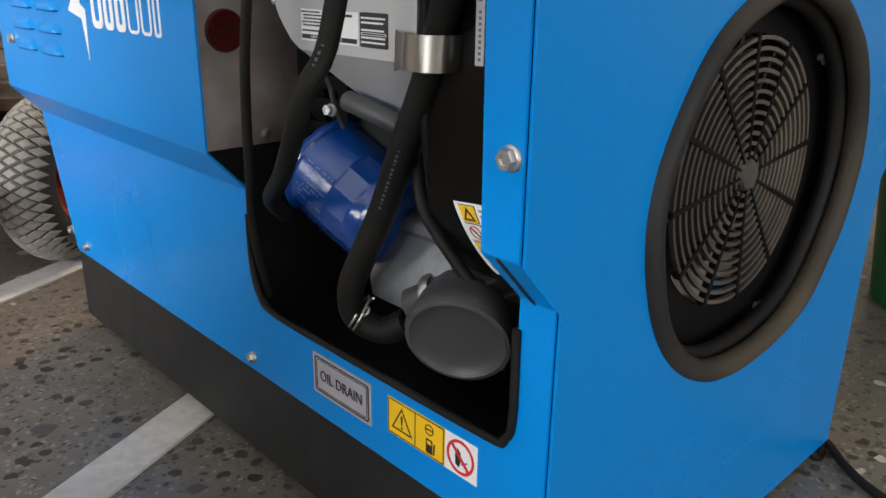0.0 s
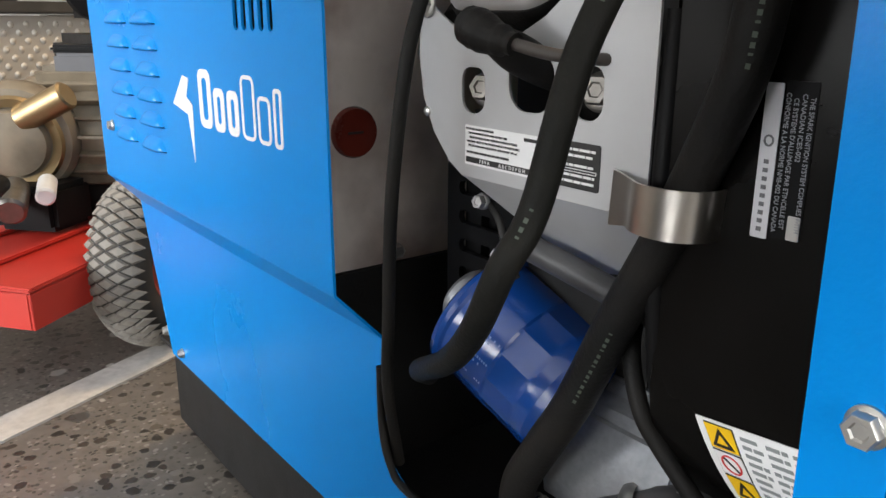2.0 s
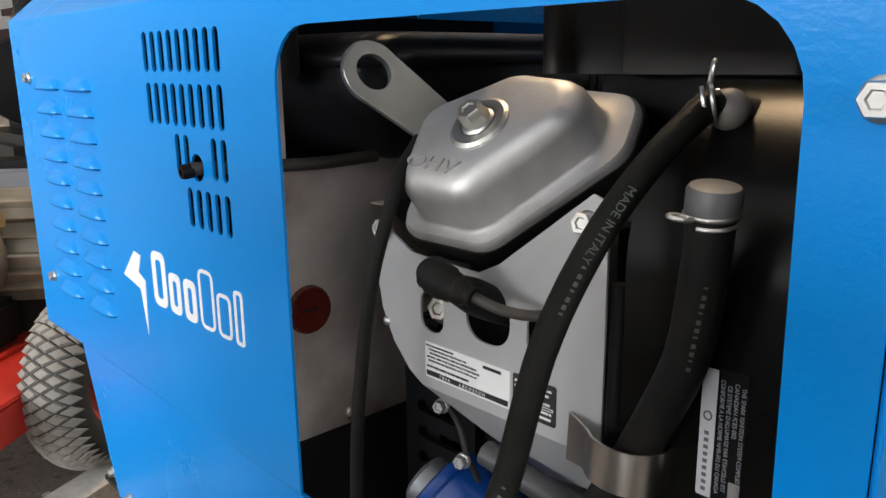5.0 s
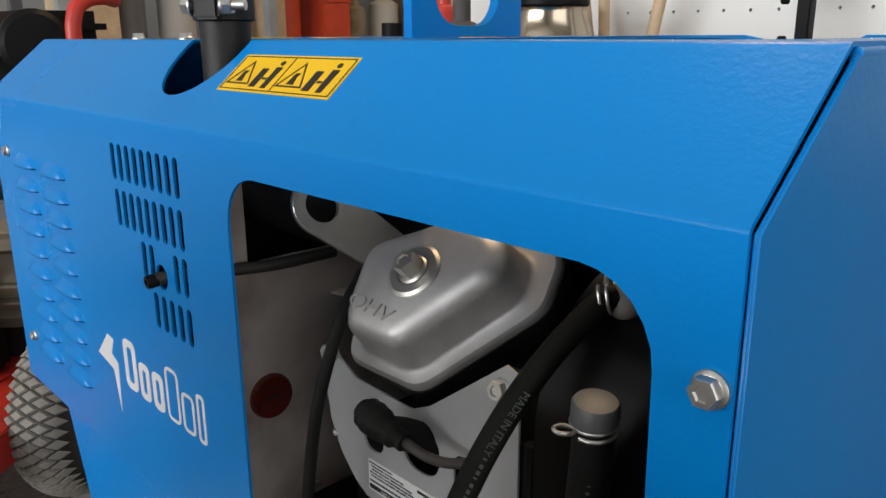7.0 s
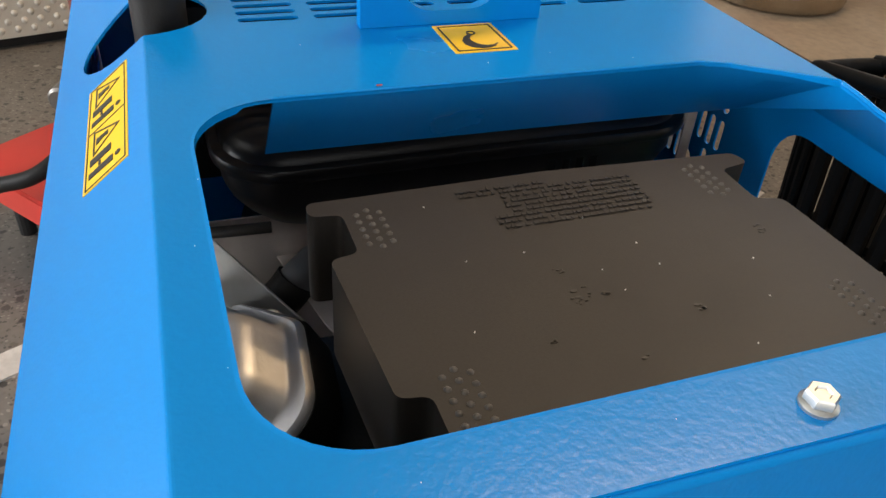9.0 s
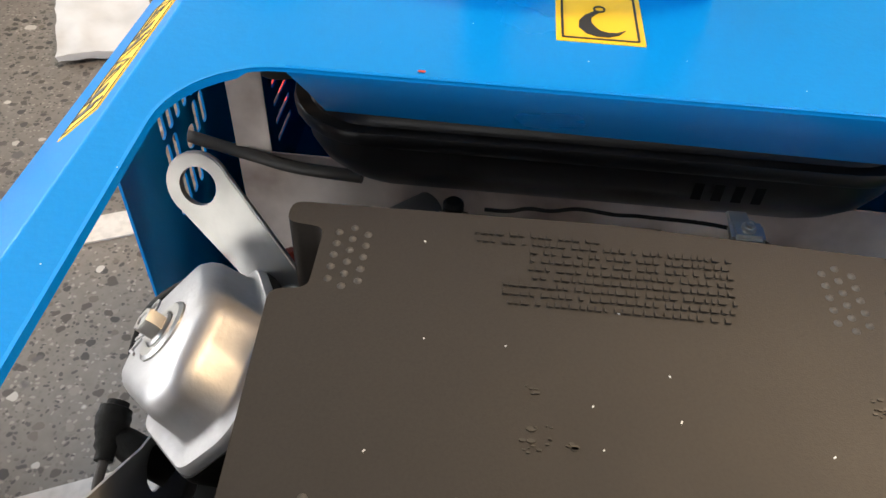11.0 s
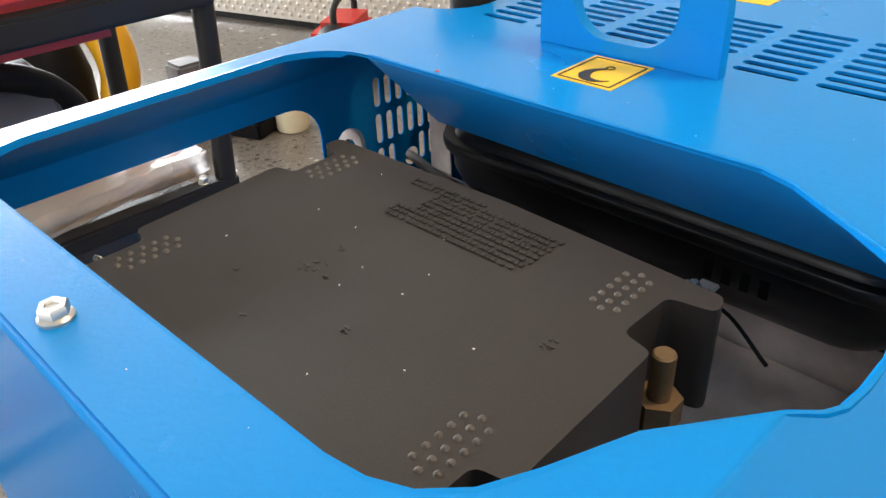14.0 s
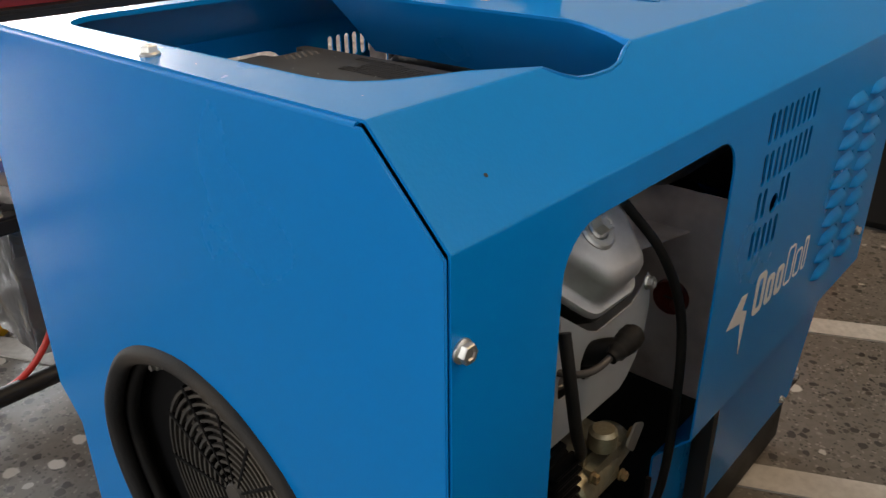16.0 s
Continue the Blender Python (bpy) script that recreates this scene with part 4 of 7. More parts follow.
part("dark_pit", lathe([(0, 0.0002), (0.0010, 0.0002), (0.0013, 0)], along((-0.0440, W - 0.0181, 0.6180), (-0.0440, W + 0.68, 1.3380))[0], 12), INK, hood)

# ---- the engine, seen through the hatches ----
engine = part("engine", box(-0.262, -0.122, 0.085, W - 0.085, 0.225, 0.50, 0.02), BLACK, gen, "air-cooled twin-cylinder engine with grey cowls", smooth=40)
MID = W / 2


def both(make):
    """Builds a piece for the near cylinder and its mirror image for the far one."""
    make(Matrix.Identity(4), 1)
    make(Matrix.Translation((-0.005, W, -0.012)) @ Matrix.Diagonal((1, -1, 1, 1)), -1)


def flip(bm, m):
    bm.transform(m)
    return bm


def fillet(pts, r, seg=5):
    out = []
    n = len(pts)
    for i in range(n):
        a, b, c = Vector(pts[i - 1]), Vector(pts[i]), Vector(pts[(i + 1) % n])
        u, v = (a - b).normalized(), (c - b).normalized()
        cut = min(r / math.tan(u.angle(v) / 2), (a - b).length * 0.49, (c - b).length * 0.49)
        p, q = b + u * cut, b + v * cut
        out += [tuple(p * (1 - t) ** 2 + b * 2 * t * (1 - t) + q * t * t) for t in (k / seg for k in range(seg + 1))]
    return out


# grey cylinder cowl: a flat face, turned inward below
COWL_Y = 0.041


def on_cowl(u, v, w):
    y = COWL_Y + w + (max(0.0, 0.388 - v) * 0.75 if v < 0.388 else 0)
    return (u, y, v)


cowl_line = [(-0.126, 0.470), (-0.126, 0.388), (-0.150, 0.352), (-0.182, 0.345), (-0.212, 0.365), (-0.238, 0.386), (-0.252, 0.394), (-0.265, 0.408), (-0.274, 0.426), (-0.2775, 0.447), (-0.276, 0.468), (-0.271, 0.480), (-0.263, 0.470), (-0.248, 0.462), (-0.200, 0.460), (-0.186, 0.467), (-0.160, 0.487), (-0.134, 0.507), (-0.126, 0.504)]
cowl_holes = [rrect(-0.2420, -0.2245, 0.4205, 0.4430, (0.0075, 0.0075, 0.006, 0.006), 4), rrect(-0.2080, -0.1790, 0.4245, 0.4500, (0.012, 0.012, 0.008, 0.008), 8), rrect(-0.1685, -0.1510, 0.4245, 0.4475, (0.0075, 0.0075, 0.006, 0.006), 4)]


def cowl(m, s):
    c = part("cylinder_cowl", flip(plate(cowl_line, cowl_holes, 0.0014, on_cowl, [((-0.30, 0.388), (-0.10, 0.388))]), m), COWLPAINT, engine, "silver grey painted cylinder cowl")
    for x, z, r in ((-0.2335, 0.432, 0.0068), (-0.160, 0.436, 0.0068)):
        part("head_bolt", flip(hex_bolt((x, COWL_Y + 0.010, z), (0.25, -1, 0.2), 0.0118, 0.0180, 0.008), m), BOLTGREY, engine, smooth=35)
    part("cowl_rivet", flip(lathe([(0, 0.0015), (0.0022, 0.001), (0.0028, 0)], along((-0.2705, COWL_Y, 0.418), (-0.2705, 0, 0.418))[0], 12), m), ZINC, engine)
    for x, z in ((-0.2695, 0.472), (-0.136, 0.494)):
        part("cowl_bolt", flip(hex_bolt((x, COWL_Y, z), (0, -1, 0.2), 0.009, 0.012, 0.006), m), ZINC, engine, smooth=35)


both(cowl)

# valve covers, square to the slanting cylinders
N = Vector((0, -1, 1)).normalized()
E = Vector((0, 1, 1)).normalized()


def vspot(u, v, c):
    return Vector((u, 0, 0)) + E * (v - 0.002) + N * (c + 0.008)


def loft(rows):
    bm = bmesh.new()
    rings = [[bm.verts.new(p) for p in row] for row in rows]
    for a, b in zip(rings, rings[1:]):
        for k in range(len(a)):
            j = (k + 1) % len(a)
            bm.faces.new((a[k], a[j], b[j], b[k]))
    bm.faces.new(rings[0])
    bm.faces.new(rings[-1])
    return bm


DOME = [(-0.254, 0.372), (-0.198, 0.372), (-0.148, 0.434), (-0.156, 0.460), (-0.215, 0.466), (-0.274, 0.430)]
FLANGE = [(-0.266, 0.359), (-0.189, 0.359), (-0.131, 0.434), (-0.141, 0.476), (-0.215, 0.482), (-0.287, 0.432)]
DOME, FLANGE = ([(-0.212 + (u + 0.211) * (0.84 if u < -0.211 else wide), 0.416 + (v - 0.418) * 0.87) for u, v in poly] for poly, wide in ((DOME, 0.73), (FLANGE, 0.79)))


def ring_of(poly, r, c, grow=0.0):
    mid = sum((Vector(p) for p in poly), Vector((0, 0))) / len(poly)
    return [vspot(*(Vector(p) + (Vector(p) - mid).normalized() * grow), c) for p in fillet(poly, r, 6)]


def valve(m, s):
    part("head_gasket", flip(loft([ring_of(FLANGE, 0.02, 0.270, -0.004), ring_of(FLANGE, 0.02, 0.2895, 0.0015), ring_of(FLANGE, 0.02, 0.2935, 0.001)]), m), RUBBER, engine, smooth=30)
    vc = part("valve_cover", flip(loft([ring_of(FLANGE, 0.02, 0.2915), ring_of(FLANGE, 0.02, 0.296), ring_of(FLANGE, 0.02, 0.2985, -0.002), ring_of(DOME, 0.018, 0.2985, 0.006), ring_of(DOME, 0.018, 0.3005, 0.0035), ring_of(DOME, 0.018, 0.317, 0.001),
                                        ring_of(DOME, 0.018, 0.322, -0.0015), ring_of(DOME, 0.017, 0.3255, -0.0055), ring_of(DOME, 0.016, 0.3270, -0.011)]), m), PRESS, engine, "pressed aluminium valve cover", smooth=50)
    b0 = vspot(-0.214, 0.418, 0.326)
    frame_n = along(b0, b0 + N)[0]
    part("cover_washer", flip(lathe([(0.0165, 0.0006), (0.0165, 0.002), (0.0145, 0.0032), (0.010, 0.0032)], frame_n, 28), m), ZINC, vc, smooth=30)
    part("cover_bolt", flip(hex_bolt(b0 + N * 0.002, N, 0.012, 0.018, 0.011), m), ZINC, vc, smooth=30)
    if s == 1:
        spot = vspot(-0.2285, 0.3905, 0.3274)
        turn = Matrix((Vector((1, 0, 0)), E, N)).transposed().to_4x4()
        text("OHV", 0.0115, Matrix.Translation(spot) @ turn @ pose(0, 0, 0, 0, 0, -4), PRESS, vc, "embossed_lettering", 0.0006, 1.5)


both(valve)


# spark plug boots and leads
def plug(m, s):
    m = m @ Matrix.Translation((0.004, 0, 0.004))
    b = part("plug_boot", flip(join(tube([(-0.190, 0.052, 0.436), (-0.196, 0.034, 0.446), (-0.200, 0.022, 0.453)], 0.011, 16, 6, lambda t: 0.0070 + 0.002 * math.sin(3.1 * t)),
                                    tube([(-0.2165, 0.018, 0.4600), (-0.209, 0.018, 0.458), (-0.199, 0.019, 0.4545), (-0.186, 0.020, 0.4515)], 0.011, 16, 6, lambda t: (0.0060, 0.0088, 0.0094, 0.0090, 0.0080, 0.0070, 0.005)[min(6, int(t * 6.99))])), m), RUBBER, engine, "black rubber spark plug boot", smooth=60)
    part("plug_lead", flip(tube([(-0.190, 0.020, 0.4525), (-0.172, 0.022, 0.4490), (-0.160, 0.030, 0.4470), (-0.153, 0.048, 0.446), (-0.152, 0.070, 0.445)], 0.0027, 10), m), LEAD, b, smooth=60)


both(plug)

# prints on the near cowl
on_face = lambda u, v, w: (u, COWL_Y - w, v)
info = decal("engine_label", rrect(-0.2385, -0.1785, 0.3945, 0.4145, 0.0004, 2), on_face, WHITE, engine, (), "white engine information label with black print")
for k, line in enumerate(("IMPORTANT ENGINE INFORMATION", "THIS ENGINE MEETS U.S. EPA SMRE PHS AND CARB", "TIER III EXH REGULATIONS.  EMISSIONS COMPLIANCE PERIOD:", "500 HOURS.  REFER TO THE OWNER'S MANUAL FOR MAINTENANCE", "SPECIFICATIONS AND ADJUSTMENTS.  DISPLACEMENT: 670 cm3")):
    w = 0.00072 * len(line)
    text(line, 0.00155, Matrix.Translation((-0.2375 + w / 2, COWL_Y - 0.0006, 0.4128 - 0.0021 * k)) @ pose(0, 0, 0, 90), INK, info, depth=0.0001, stretch=0.80)
bars([(-0.196, -0.184, 0.4112, 0.0016)], on_face, INK, info)
bars(broken(-0.237, -0.205, 0.4005, 0.0011, 31), on_face, INK, info)
bars([(-0.2375, -0.1795, 0.3958, 0.0028)], on_face, INK, info)
text("7 8 9 A         A B C D E F G H", 0.0026, Matrix.Translation((-0.2105, COWL_Y - 0.0011, 0.3972)) @ pose(0, 0, 0, 90), WHITE, info, depth=0.0001, stretch=1.0)
dark = decal("air_index_label", rrect(-0.1765, -0.1505, 0.3945, 0.4150, 0.0012, 3), on_face, INK, engine, (), "black emission label with white print")
rows = []
for k, v in enumerate((0.4112, 0.4085, 0.4042, 0.3998, 0.3970)):
    rows += broken(-0.175, -0.153, v, 0.0011, 60 + k)
bars(rows, on_face, WHITE, dark)
decal("index_scale", [(-0.175, 0.4018), (-0.152, 0.4018), (-0.152, 0.4033), (-0.175, 0.4033)], on_face, WHITE, dark, [[(-0.1747, 0.4021), (-0.1523, 0.4021), (-0.1523, 0.4030), (-0.1747, 0.4030)]], up=0.0003)

# black fan housing with its stickers
housing = part("fan_housing", plate(rrect(0.0415, W - 0.0415, 0.245, 0.552, 0.075, 10), [circle(W / 2, 0.303, 0.0500, 40)], 0.078, lambda u, v, w: (-0.040 - w, u, v), bevel=0.010), HOUSE, engine, "black plastic cooling fan housing", smooth=50)
part("housing_rib", tube([(-0.121, 0.045, 0.47), (-0.1205, 0.0425, 0.40), (-0.119, 0.043, 0.35), (-0.117, 0.052, 0.30), (-0.115, 0.075, 0.262)], 0.004, 8), BLACKP, housing, smooth=60)
on_house = lambda u, v, w: (u, 0.0415 - w, v)
stick = decal("compliance_sticker", rrect(-0.0795, -0.0725, 0.3920, 0.4460, 0.0006, 2), on_house, LABELGREY, engine, (), "silver grey compliance sticker with upright print")
bars([(-0.0770, -0.0750, 0.3945 + 0.0030 * k, 0.0015) for k in range(9)], on_house, GREYP, stick)
decal("round_mark", circle(-0.0760, 0.4265, 0.0021, 18), on_house, GREYP, stick, [circle(-0.0760, 0.4265, 0.0014, 18)], up=0.0003)
side_print = decal("ignition_sticker", rrect(-0.0715, -0.0590, 0.3935, 0.4470, 0.0004, 2), on_house, BLACKP, engine, (), "black ignition system sticker with pale upright print")
for k, line in enumerate(("THE SPARK IGNITION SYSTEM COMPLIES WITH", "CANADIAN ICES-002", "CE SYSTEME D'ALLUMAGE PAR ETINCELLE EST", "CONFORME A LA NORME NMB-002 DU CANADA")):
    n = 0.26 if len(line) < 20 else 0.5
    text(line, 0.0027, Matrix.Translation((-0.0605 - 0.0031 * k, 0.0405, 0.4455 - 0.0525 * n)) @ pose(0, 0, 0, 90) @ pose(0, 0, 0, 0, 0, -90), DIMWHITE, side_print, depth=0.0001, stretch=0.80 if len(line) > 20 else 0.9)
decal("foil_patch", rrect(-0.0645, -0.0595, 0.3935, 0.4020, 0.0004, 2), on_house, ZINC, side_print, up=0.0003)
def on_hot(u, v, w):
    """u to the right and v down on the tilted sticker, laid on the curve of the housing."""
    x, z = -0.0945 + 0.990 * u + 0.40 * v, 0.3150 + 0.10 * u - 0.915 * v
    y = 0.0415 if z > 0.32 else 0.1165 - math.sqrt(0.075 ** 2 - (0.32 - z) ** 2)
    return (x, y - 0.0006 - w, z)


hot = decal("fuel_safety_sticker", [(0, 0), (0.049, 0), (0.049, 0.003), (0, 0.003)], on_hot, WHITE, engine, (), "white fuel safety sticker with yellow signs")
part("sticker_sheet", plate([(0.0, 0.0), (0.049, 0.0), (0.049, 0.0476), (0.0, 0.0476)], (), 0.0003, lambda u, v, w: on_hot(u, v, 0.0006 - w), [((-0.01, 0.0034 * k), (0.06, 0.0034 * k)) for k in range(1, 14)]), WHITE, hot)
lift = 0.0006
for k in range(4):
    v = 0.0012 + 0.0114 * k
    decal("sign_box", [(0.0034, v), (0.0160, v), (0.0160, v + 0.0108), (0.0034, v + 0.0108)], on_hot, INK, hot, up=lift)
    decal("sign_field", [(0.0038, v + 0.0004), (0.0156, v + 0.0004), (0.0156, v + 0.0104), (0.0038, v + 0.0104)], on_hot, WHITE if k % 2 else YELLOW, hot, up=lift + 0.0003)
    if k % 2 == 0:
        decal("sign_triangle", [(0.0097, v + 0.0014), (0.0050, v + 0.0094), (0.0144, v + 0.0094)], on_hot, INK, hot, [[(0.0097, v + 0.0036), (0.0068, v + 0.0083), (0.0126, v + 0.0083)]], up=lift + 0.0006)
    else:
        decal("ban_ring", circle(0.0097, v + 0.0054, 0.0042, 24), on_hot, REDINK, hot, [circle(0.0097, v + 0.0054, 0.0035, 24)], up=lift + 0.0006)
        decal("ban_bar", [(0.0068, v + 0.0030), (0.0074, v + 0.0024), (0.0126, v + 0.0078), (0.0120, v + 0.0084)], on_hot, INK, hot, up=lift + 0.0006)
for k in range(3):
    for j in range(11):
        bars(broken(0.0185 + 0.0104 * k, 0.0268 + 0.0104 * k, 0.0030 + 0.0034 * j, 0.0015, 300 + k + 5 * j), on_hot, SMALLPRINT, hot, up=lift)

# lifting eye
axis = Vector((0.38, 0.68, -0.62)).normalized()
face = Vector((0.89, -0.18, 0.42))
face = (face - axis * face.dot(axis)).normalized()
across = axis.cross(face)
EYE = Vector((-0.287, 0.055, 0.5535))
eye_line = [(0.0190 * math.cos(radians(a)), 0.0190 * math.sin(radians(a))) for a in range(75, 286, 14)] + [(0.080, -0.0135), (0.095, -0.0130), (0.095, 0.0130), (0.080, 0.0135)]
part("lifting_eye", plate(eye_line, [circle(0, 0, 0.0108, 24)], 0.004, lambda u, v, w: EYE + axis * u + across * v - face * w, bevel=0.0007), ZINC, engine, "zinc plated lifting eye plate", smooth=40)
part("eye_bolt", hex_bolt(EYE + axis * 0.078, face, 0.012, 0.017, 0.008), ZINC, engine, smooth=35)

# oil filter
F0, FD = Vector((-0.251, 0.068, 0.302)), Vector((0.90, 0.10, -0.42)).normalized()
m = along(F0, F0 + FD)[0]


def filter_can(m, flats=14, per=6):
    """A spin-on can: rolled rim, round body, a belt of pressed wrench flats, a domed end."""
    rings = [(-0.004, 0.0, 0), (-0.004, 0.0365, 0), (-0.002, 0.0395, 0), (0.001, 0.0405, 0), (0.0035, 0.0395, 0), (0.005, 0.0378, 0), (0.037, 0.0378, 0), (0.0385, 0.0377, 0.75),
             (0.040, 0.0376, 1), (0.0565, 0.0374, 1), (0.0580, 0.0374, 0.7), (0.0600, 0.0374, 0), (0.068, 0.0372, 0), (0.074, 0.0356, 0), (0.079, 0.031, 0), (0.0815, 0.022, 0), (0.082, 0.0, 0)]
    bm, n, rows = bmesh.new(), flats * per, []
    for h, rad, flat in rings:
        if rad == 0:
            rows.append([bm.verts.new(m @ Vector((0, 0, h)))] * n)
            continue
        row = []
        for k in range(n):
            a, off = 2 * math.pi * k / n, (k % per - per / 2) / per * 2 * math.pi / flats
            gap = min(1.0, max(0.0, (abs(off) * flats / math.pi - 0.55) / 0.40))
            q = rad - flat * (1 - gap ** 3) * (rad - 0.0364 / math.cos(off))
            row.append(bm.verts.new(m @ Vector((q * math.cos(a), q * math.sin(a), h))))
        rows.append(row)
    for lo, hi in zip(rows, rows[1:]):
        for k in range(n):
            ring = []
            for v in (lo[k], lo[(k + 1) % n], hi[(k + 1) % n], hi[k]):
                if v not in ring:
                    ring.append(v)
            bm.faces.new(ring)
    bmesh.ops.recalc_face_normals(bm, faces=bm.faces)
    return bm


oilf = part("oil_filter", filter_can(m), FILTER, engine, "glossy blue spin-on oil filter with wrench flats", smooth=12)
print_rng = random.Random(77)
for row in range(9):
    bm = bmesh.new()
    a0, h = 2.62 + 0.085 * row, 0.009 + 0.002 * (row % 3)
    while h < 0.036 - 0.005 * (row % 4):
        if print_rng.random() > 0.18:
            q = [m @ Vector((0.03795 * math.cos(t), 0.03795 * math.sin(t), z)) for t, z in ((a0, h), (a0 + 0.034, h), (a0 + 0.034, h + 0.0010), (a0, h + 0.0010))]
            bm.faces.new([bm.verts.new(p) for p in q])
        h += 0.0017
    tagged(part("filter_print", bm, FILTERINK, oilf), "", "", "", "stuff")
part("filter_seat", rod(F0 - FD * 0.020, F0 - FD * 0.003, 0.0185, 32, 0.003), DULLCAST, engine, smooth=40)

ledge = [(0.100, 0.220), (0.058, 0.220), (0.056, 0.236), (0.071, 0.269), (0.069, 0.273), (0.071, 0.279), (0.079, 0.283), (0.080, 0.291), (0.100, 0.291)]
part("crankcase_ledge", plate(ledge, (), 0.072, lambda u, v, w: (-0.1195 - w, u, v), bevel=0.0015), DULLCAST, engine, "dull cast aluminium crankcase ledge", smooth=35)
# crankcase castings and ribs behind the hoses
cast = part("crankcase", join(box(-0.235, -0.128, 0.118, 0.20, 0.155, 0.230, 0.010), box(-0.120, -0.075, 0.052, 0.09, 0.215, 0.262, 0.008), box(-0.150, -0.100, 0.058, 0.10, 0.20, 0.245, 0.010, pose(0, 0, 0))), CAST, engine, "cast aluminium crankcase", smooth=40)
for k in range(5):
    part("casting_rib", box(-0.205 + 0.026 * k, -0.200 + 0.026 * k, 0.108, 0.122, 0.165, 0.225, 0.0015), CAST, cast)
part("mount_bracket", plate(fillet([(-0.150, 0.206), (-0.070, 0.206), (-0.070, 0.240), (-0.105, 0.250), (-0.150, 0.230)], 0.006), [rrect(-0.120, -0.100, 0.222, 0.229, 0.003)], 0.003, lambda u, v, w: (u, 0.055 - w + (v - 0.15) * 0.2, v)), ZINC, cast, "bent zinc plated bracket")
vents = part("recoil_housing", box(-0.288, -0.262, 0.078, 0.20, 0.235, 0.415, 0.006), BLACKP, engine, "black slotted plastic housing", smooth=40)
vent_line = rrect(-0.292, -0.232, 0.250, 0.405, 0.012, 4)
part("slotted_panel", plate(vent_line, [rrect(-0.281, -0.243, 0.262 + 0.0175 * k, 0.270 + 0.0175 * k, 0.003, 2) for k in range(8)], 0.004, lambda u, v, w: (u, 0.072 + w, v)), BLACKP, vents)
part("linkage_arm", tube([(-0.235, 0.055, 0.372), (-0.222, 0.050, 0.366), (-0.214, 0.048, 0.352), (-0.210, 0.052, 0.338)], 0.0020, 8), BLACK, engine, smooth=50)
for at in ((-0.238, 0.053, 0.373), (-0.216, 0.047, 0.350)):
    part("linkage_nut", hex_bolt(at, (0.2, -1, 0.1), 0.0065, 0.009, 0.006), CAST, engine, smooth=35)
part("cross_tube", tube([(-0.205, 0.052, 0.357), (-0.170, 0.055, 0.350), (-0.135, 0.070, 0.335)], 0.007, 12), CUPRUBBER, engine, smooth=60)
part("ground_cable", tube([(-0.1510, 0.0750, 0.3400), (-0.1360, 0.0520, 0.3250), (-0.1240, 0.0450, 0.3040), (-0.1130, 0.0470, 0.2880), (-0.085, 0.055, 0.255)], 0.0042, 10), RUBBER, engine, smooth=60)

# hoses
h1 = part("oil_hose", tube([(-0.0950, 0.0660, 0.5440), (-0.0980, 0.0600, 0.5420), (-0.1050, 0.0360, 0.5230), (-0.1110, 0.0100, 0.4950), (-0.1180, -0.0100, 0.4560), (-0.1270, -0.0200, 0.4010), (-0.1310, -0.0310, 0.3800), (-0.1480, -0.0300, 0.3490), (-0.1790, -0.0180, 0.3220), (-0.2280, 0.0040, 0.2930), (-0.262, 0.035, 0.268)], 0.0058, 18), OILHOSE, engine, "black rubber oil hose with pale print", smooth=60)
h2 = part("drain_hose", tube([(-0.0710, 0.0200, 0.5110), (-0.0740, 0.0230, 0.4880), (-0.0810, 0.0280, 0.4540), (-0.0985, 0.0350, 0.4160), (-0.1160, 0.0400, 0.3820), (-0.1360, 0.0420, 0.3430), (-0.1580, 0.0410, 0.2930), (-0.1740, 0.0400, 0.2640), (-0.1910, 0.0400, 0.2310), (-0.1910, 0.0440, 0.2080), (-0.1710, 0.0520, 0.2020), (-0.1560, 0.0600, 0.2110)], 0.0103, 20, 8, lambda t: 0.0082 + 0.0018 * t), RUBBER, engine, "thick black rubber oil drain hose", smooth=60)
cap0, cap1 = Vector((-0.0710, 0.0200, 0.5110)), Vector((-0.0700, 0.0190, 0.5200))
m, n = along(cap0, cap1)
part("hose_plug", lathe([(0, n + 0.001), (0.0084, n), (0.0093, n - 0.0015), (0.0093, n - 0.010), (0.0080, n - 0.011), (0.0078, 0)], m, 28), MIDGREY, h2, "grey metal plug in the hose end", smooth=40)


def spring_clip(at, way, r, ear, parent):
    """A double wire hose clip with two bent ears."""
    m, _ = along(at, Vector(at) + Vector(way))
    turn = m @ Matrix.Rotation(ear, 4, "Z")
    pts = []
    for k in range(33):
        a = 2 * math.pi * 1.75 * k / 32 + 0.3
        pts.append(turn @ Vector((r * math.cos(a), r * math.sin(a), -0.003 + 0.006 * k / 32)))
    a = tube(pts, 0.0009, 6, 2)
    loop = [turn @ Vector(p) for p in ((r, 0.001, 0.0), (r + 0.004, 0.003, 0.001), (r + 0.0085, 0.0016, 0.002), (r + 0.0085, -0.0016, 0.002), (r + 0.004, -0.003, 0.001), (r, -0.001, 0))]
    return part("hose_clip", join(a, tube(loop, 0.0009, 6, 3)), ZINC, parent, "zinc wire hose clip", smooth=60)


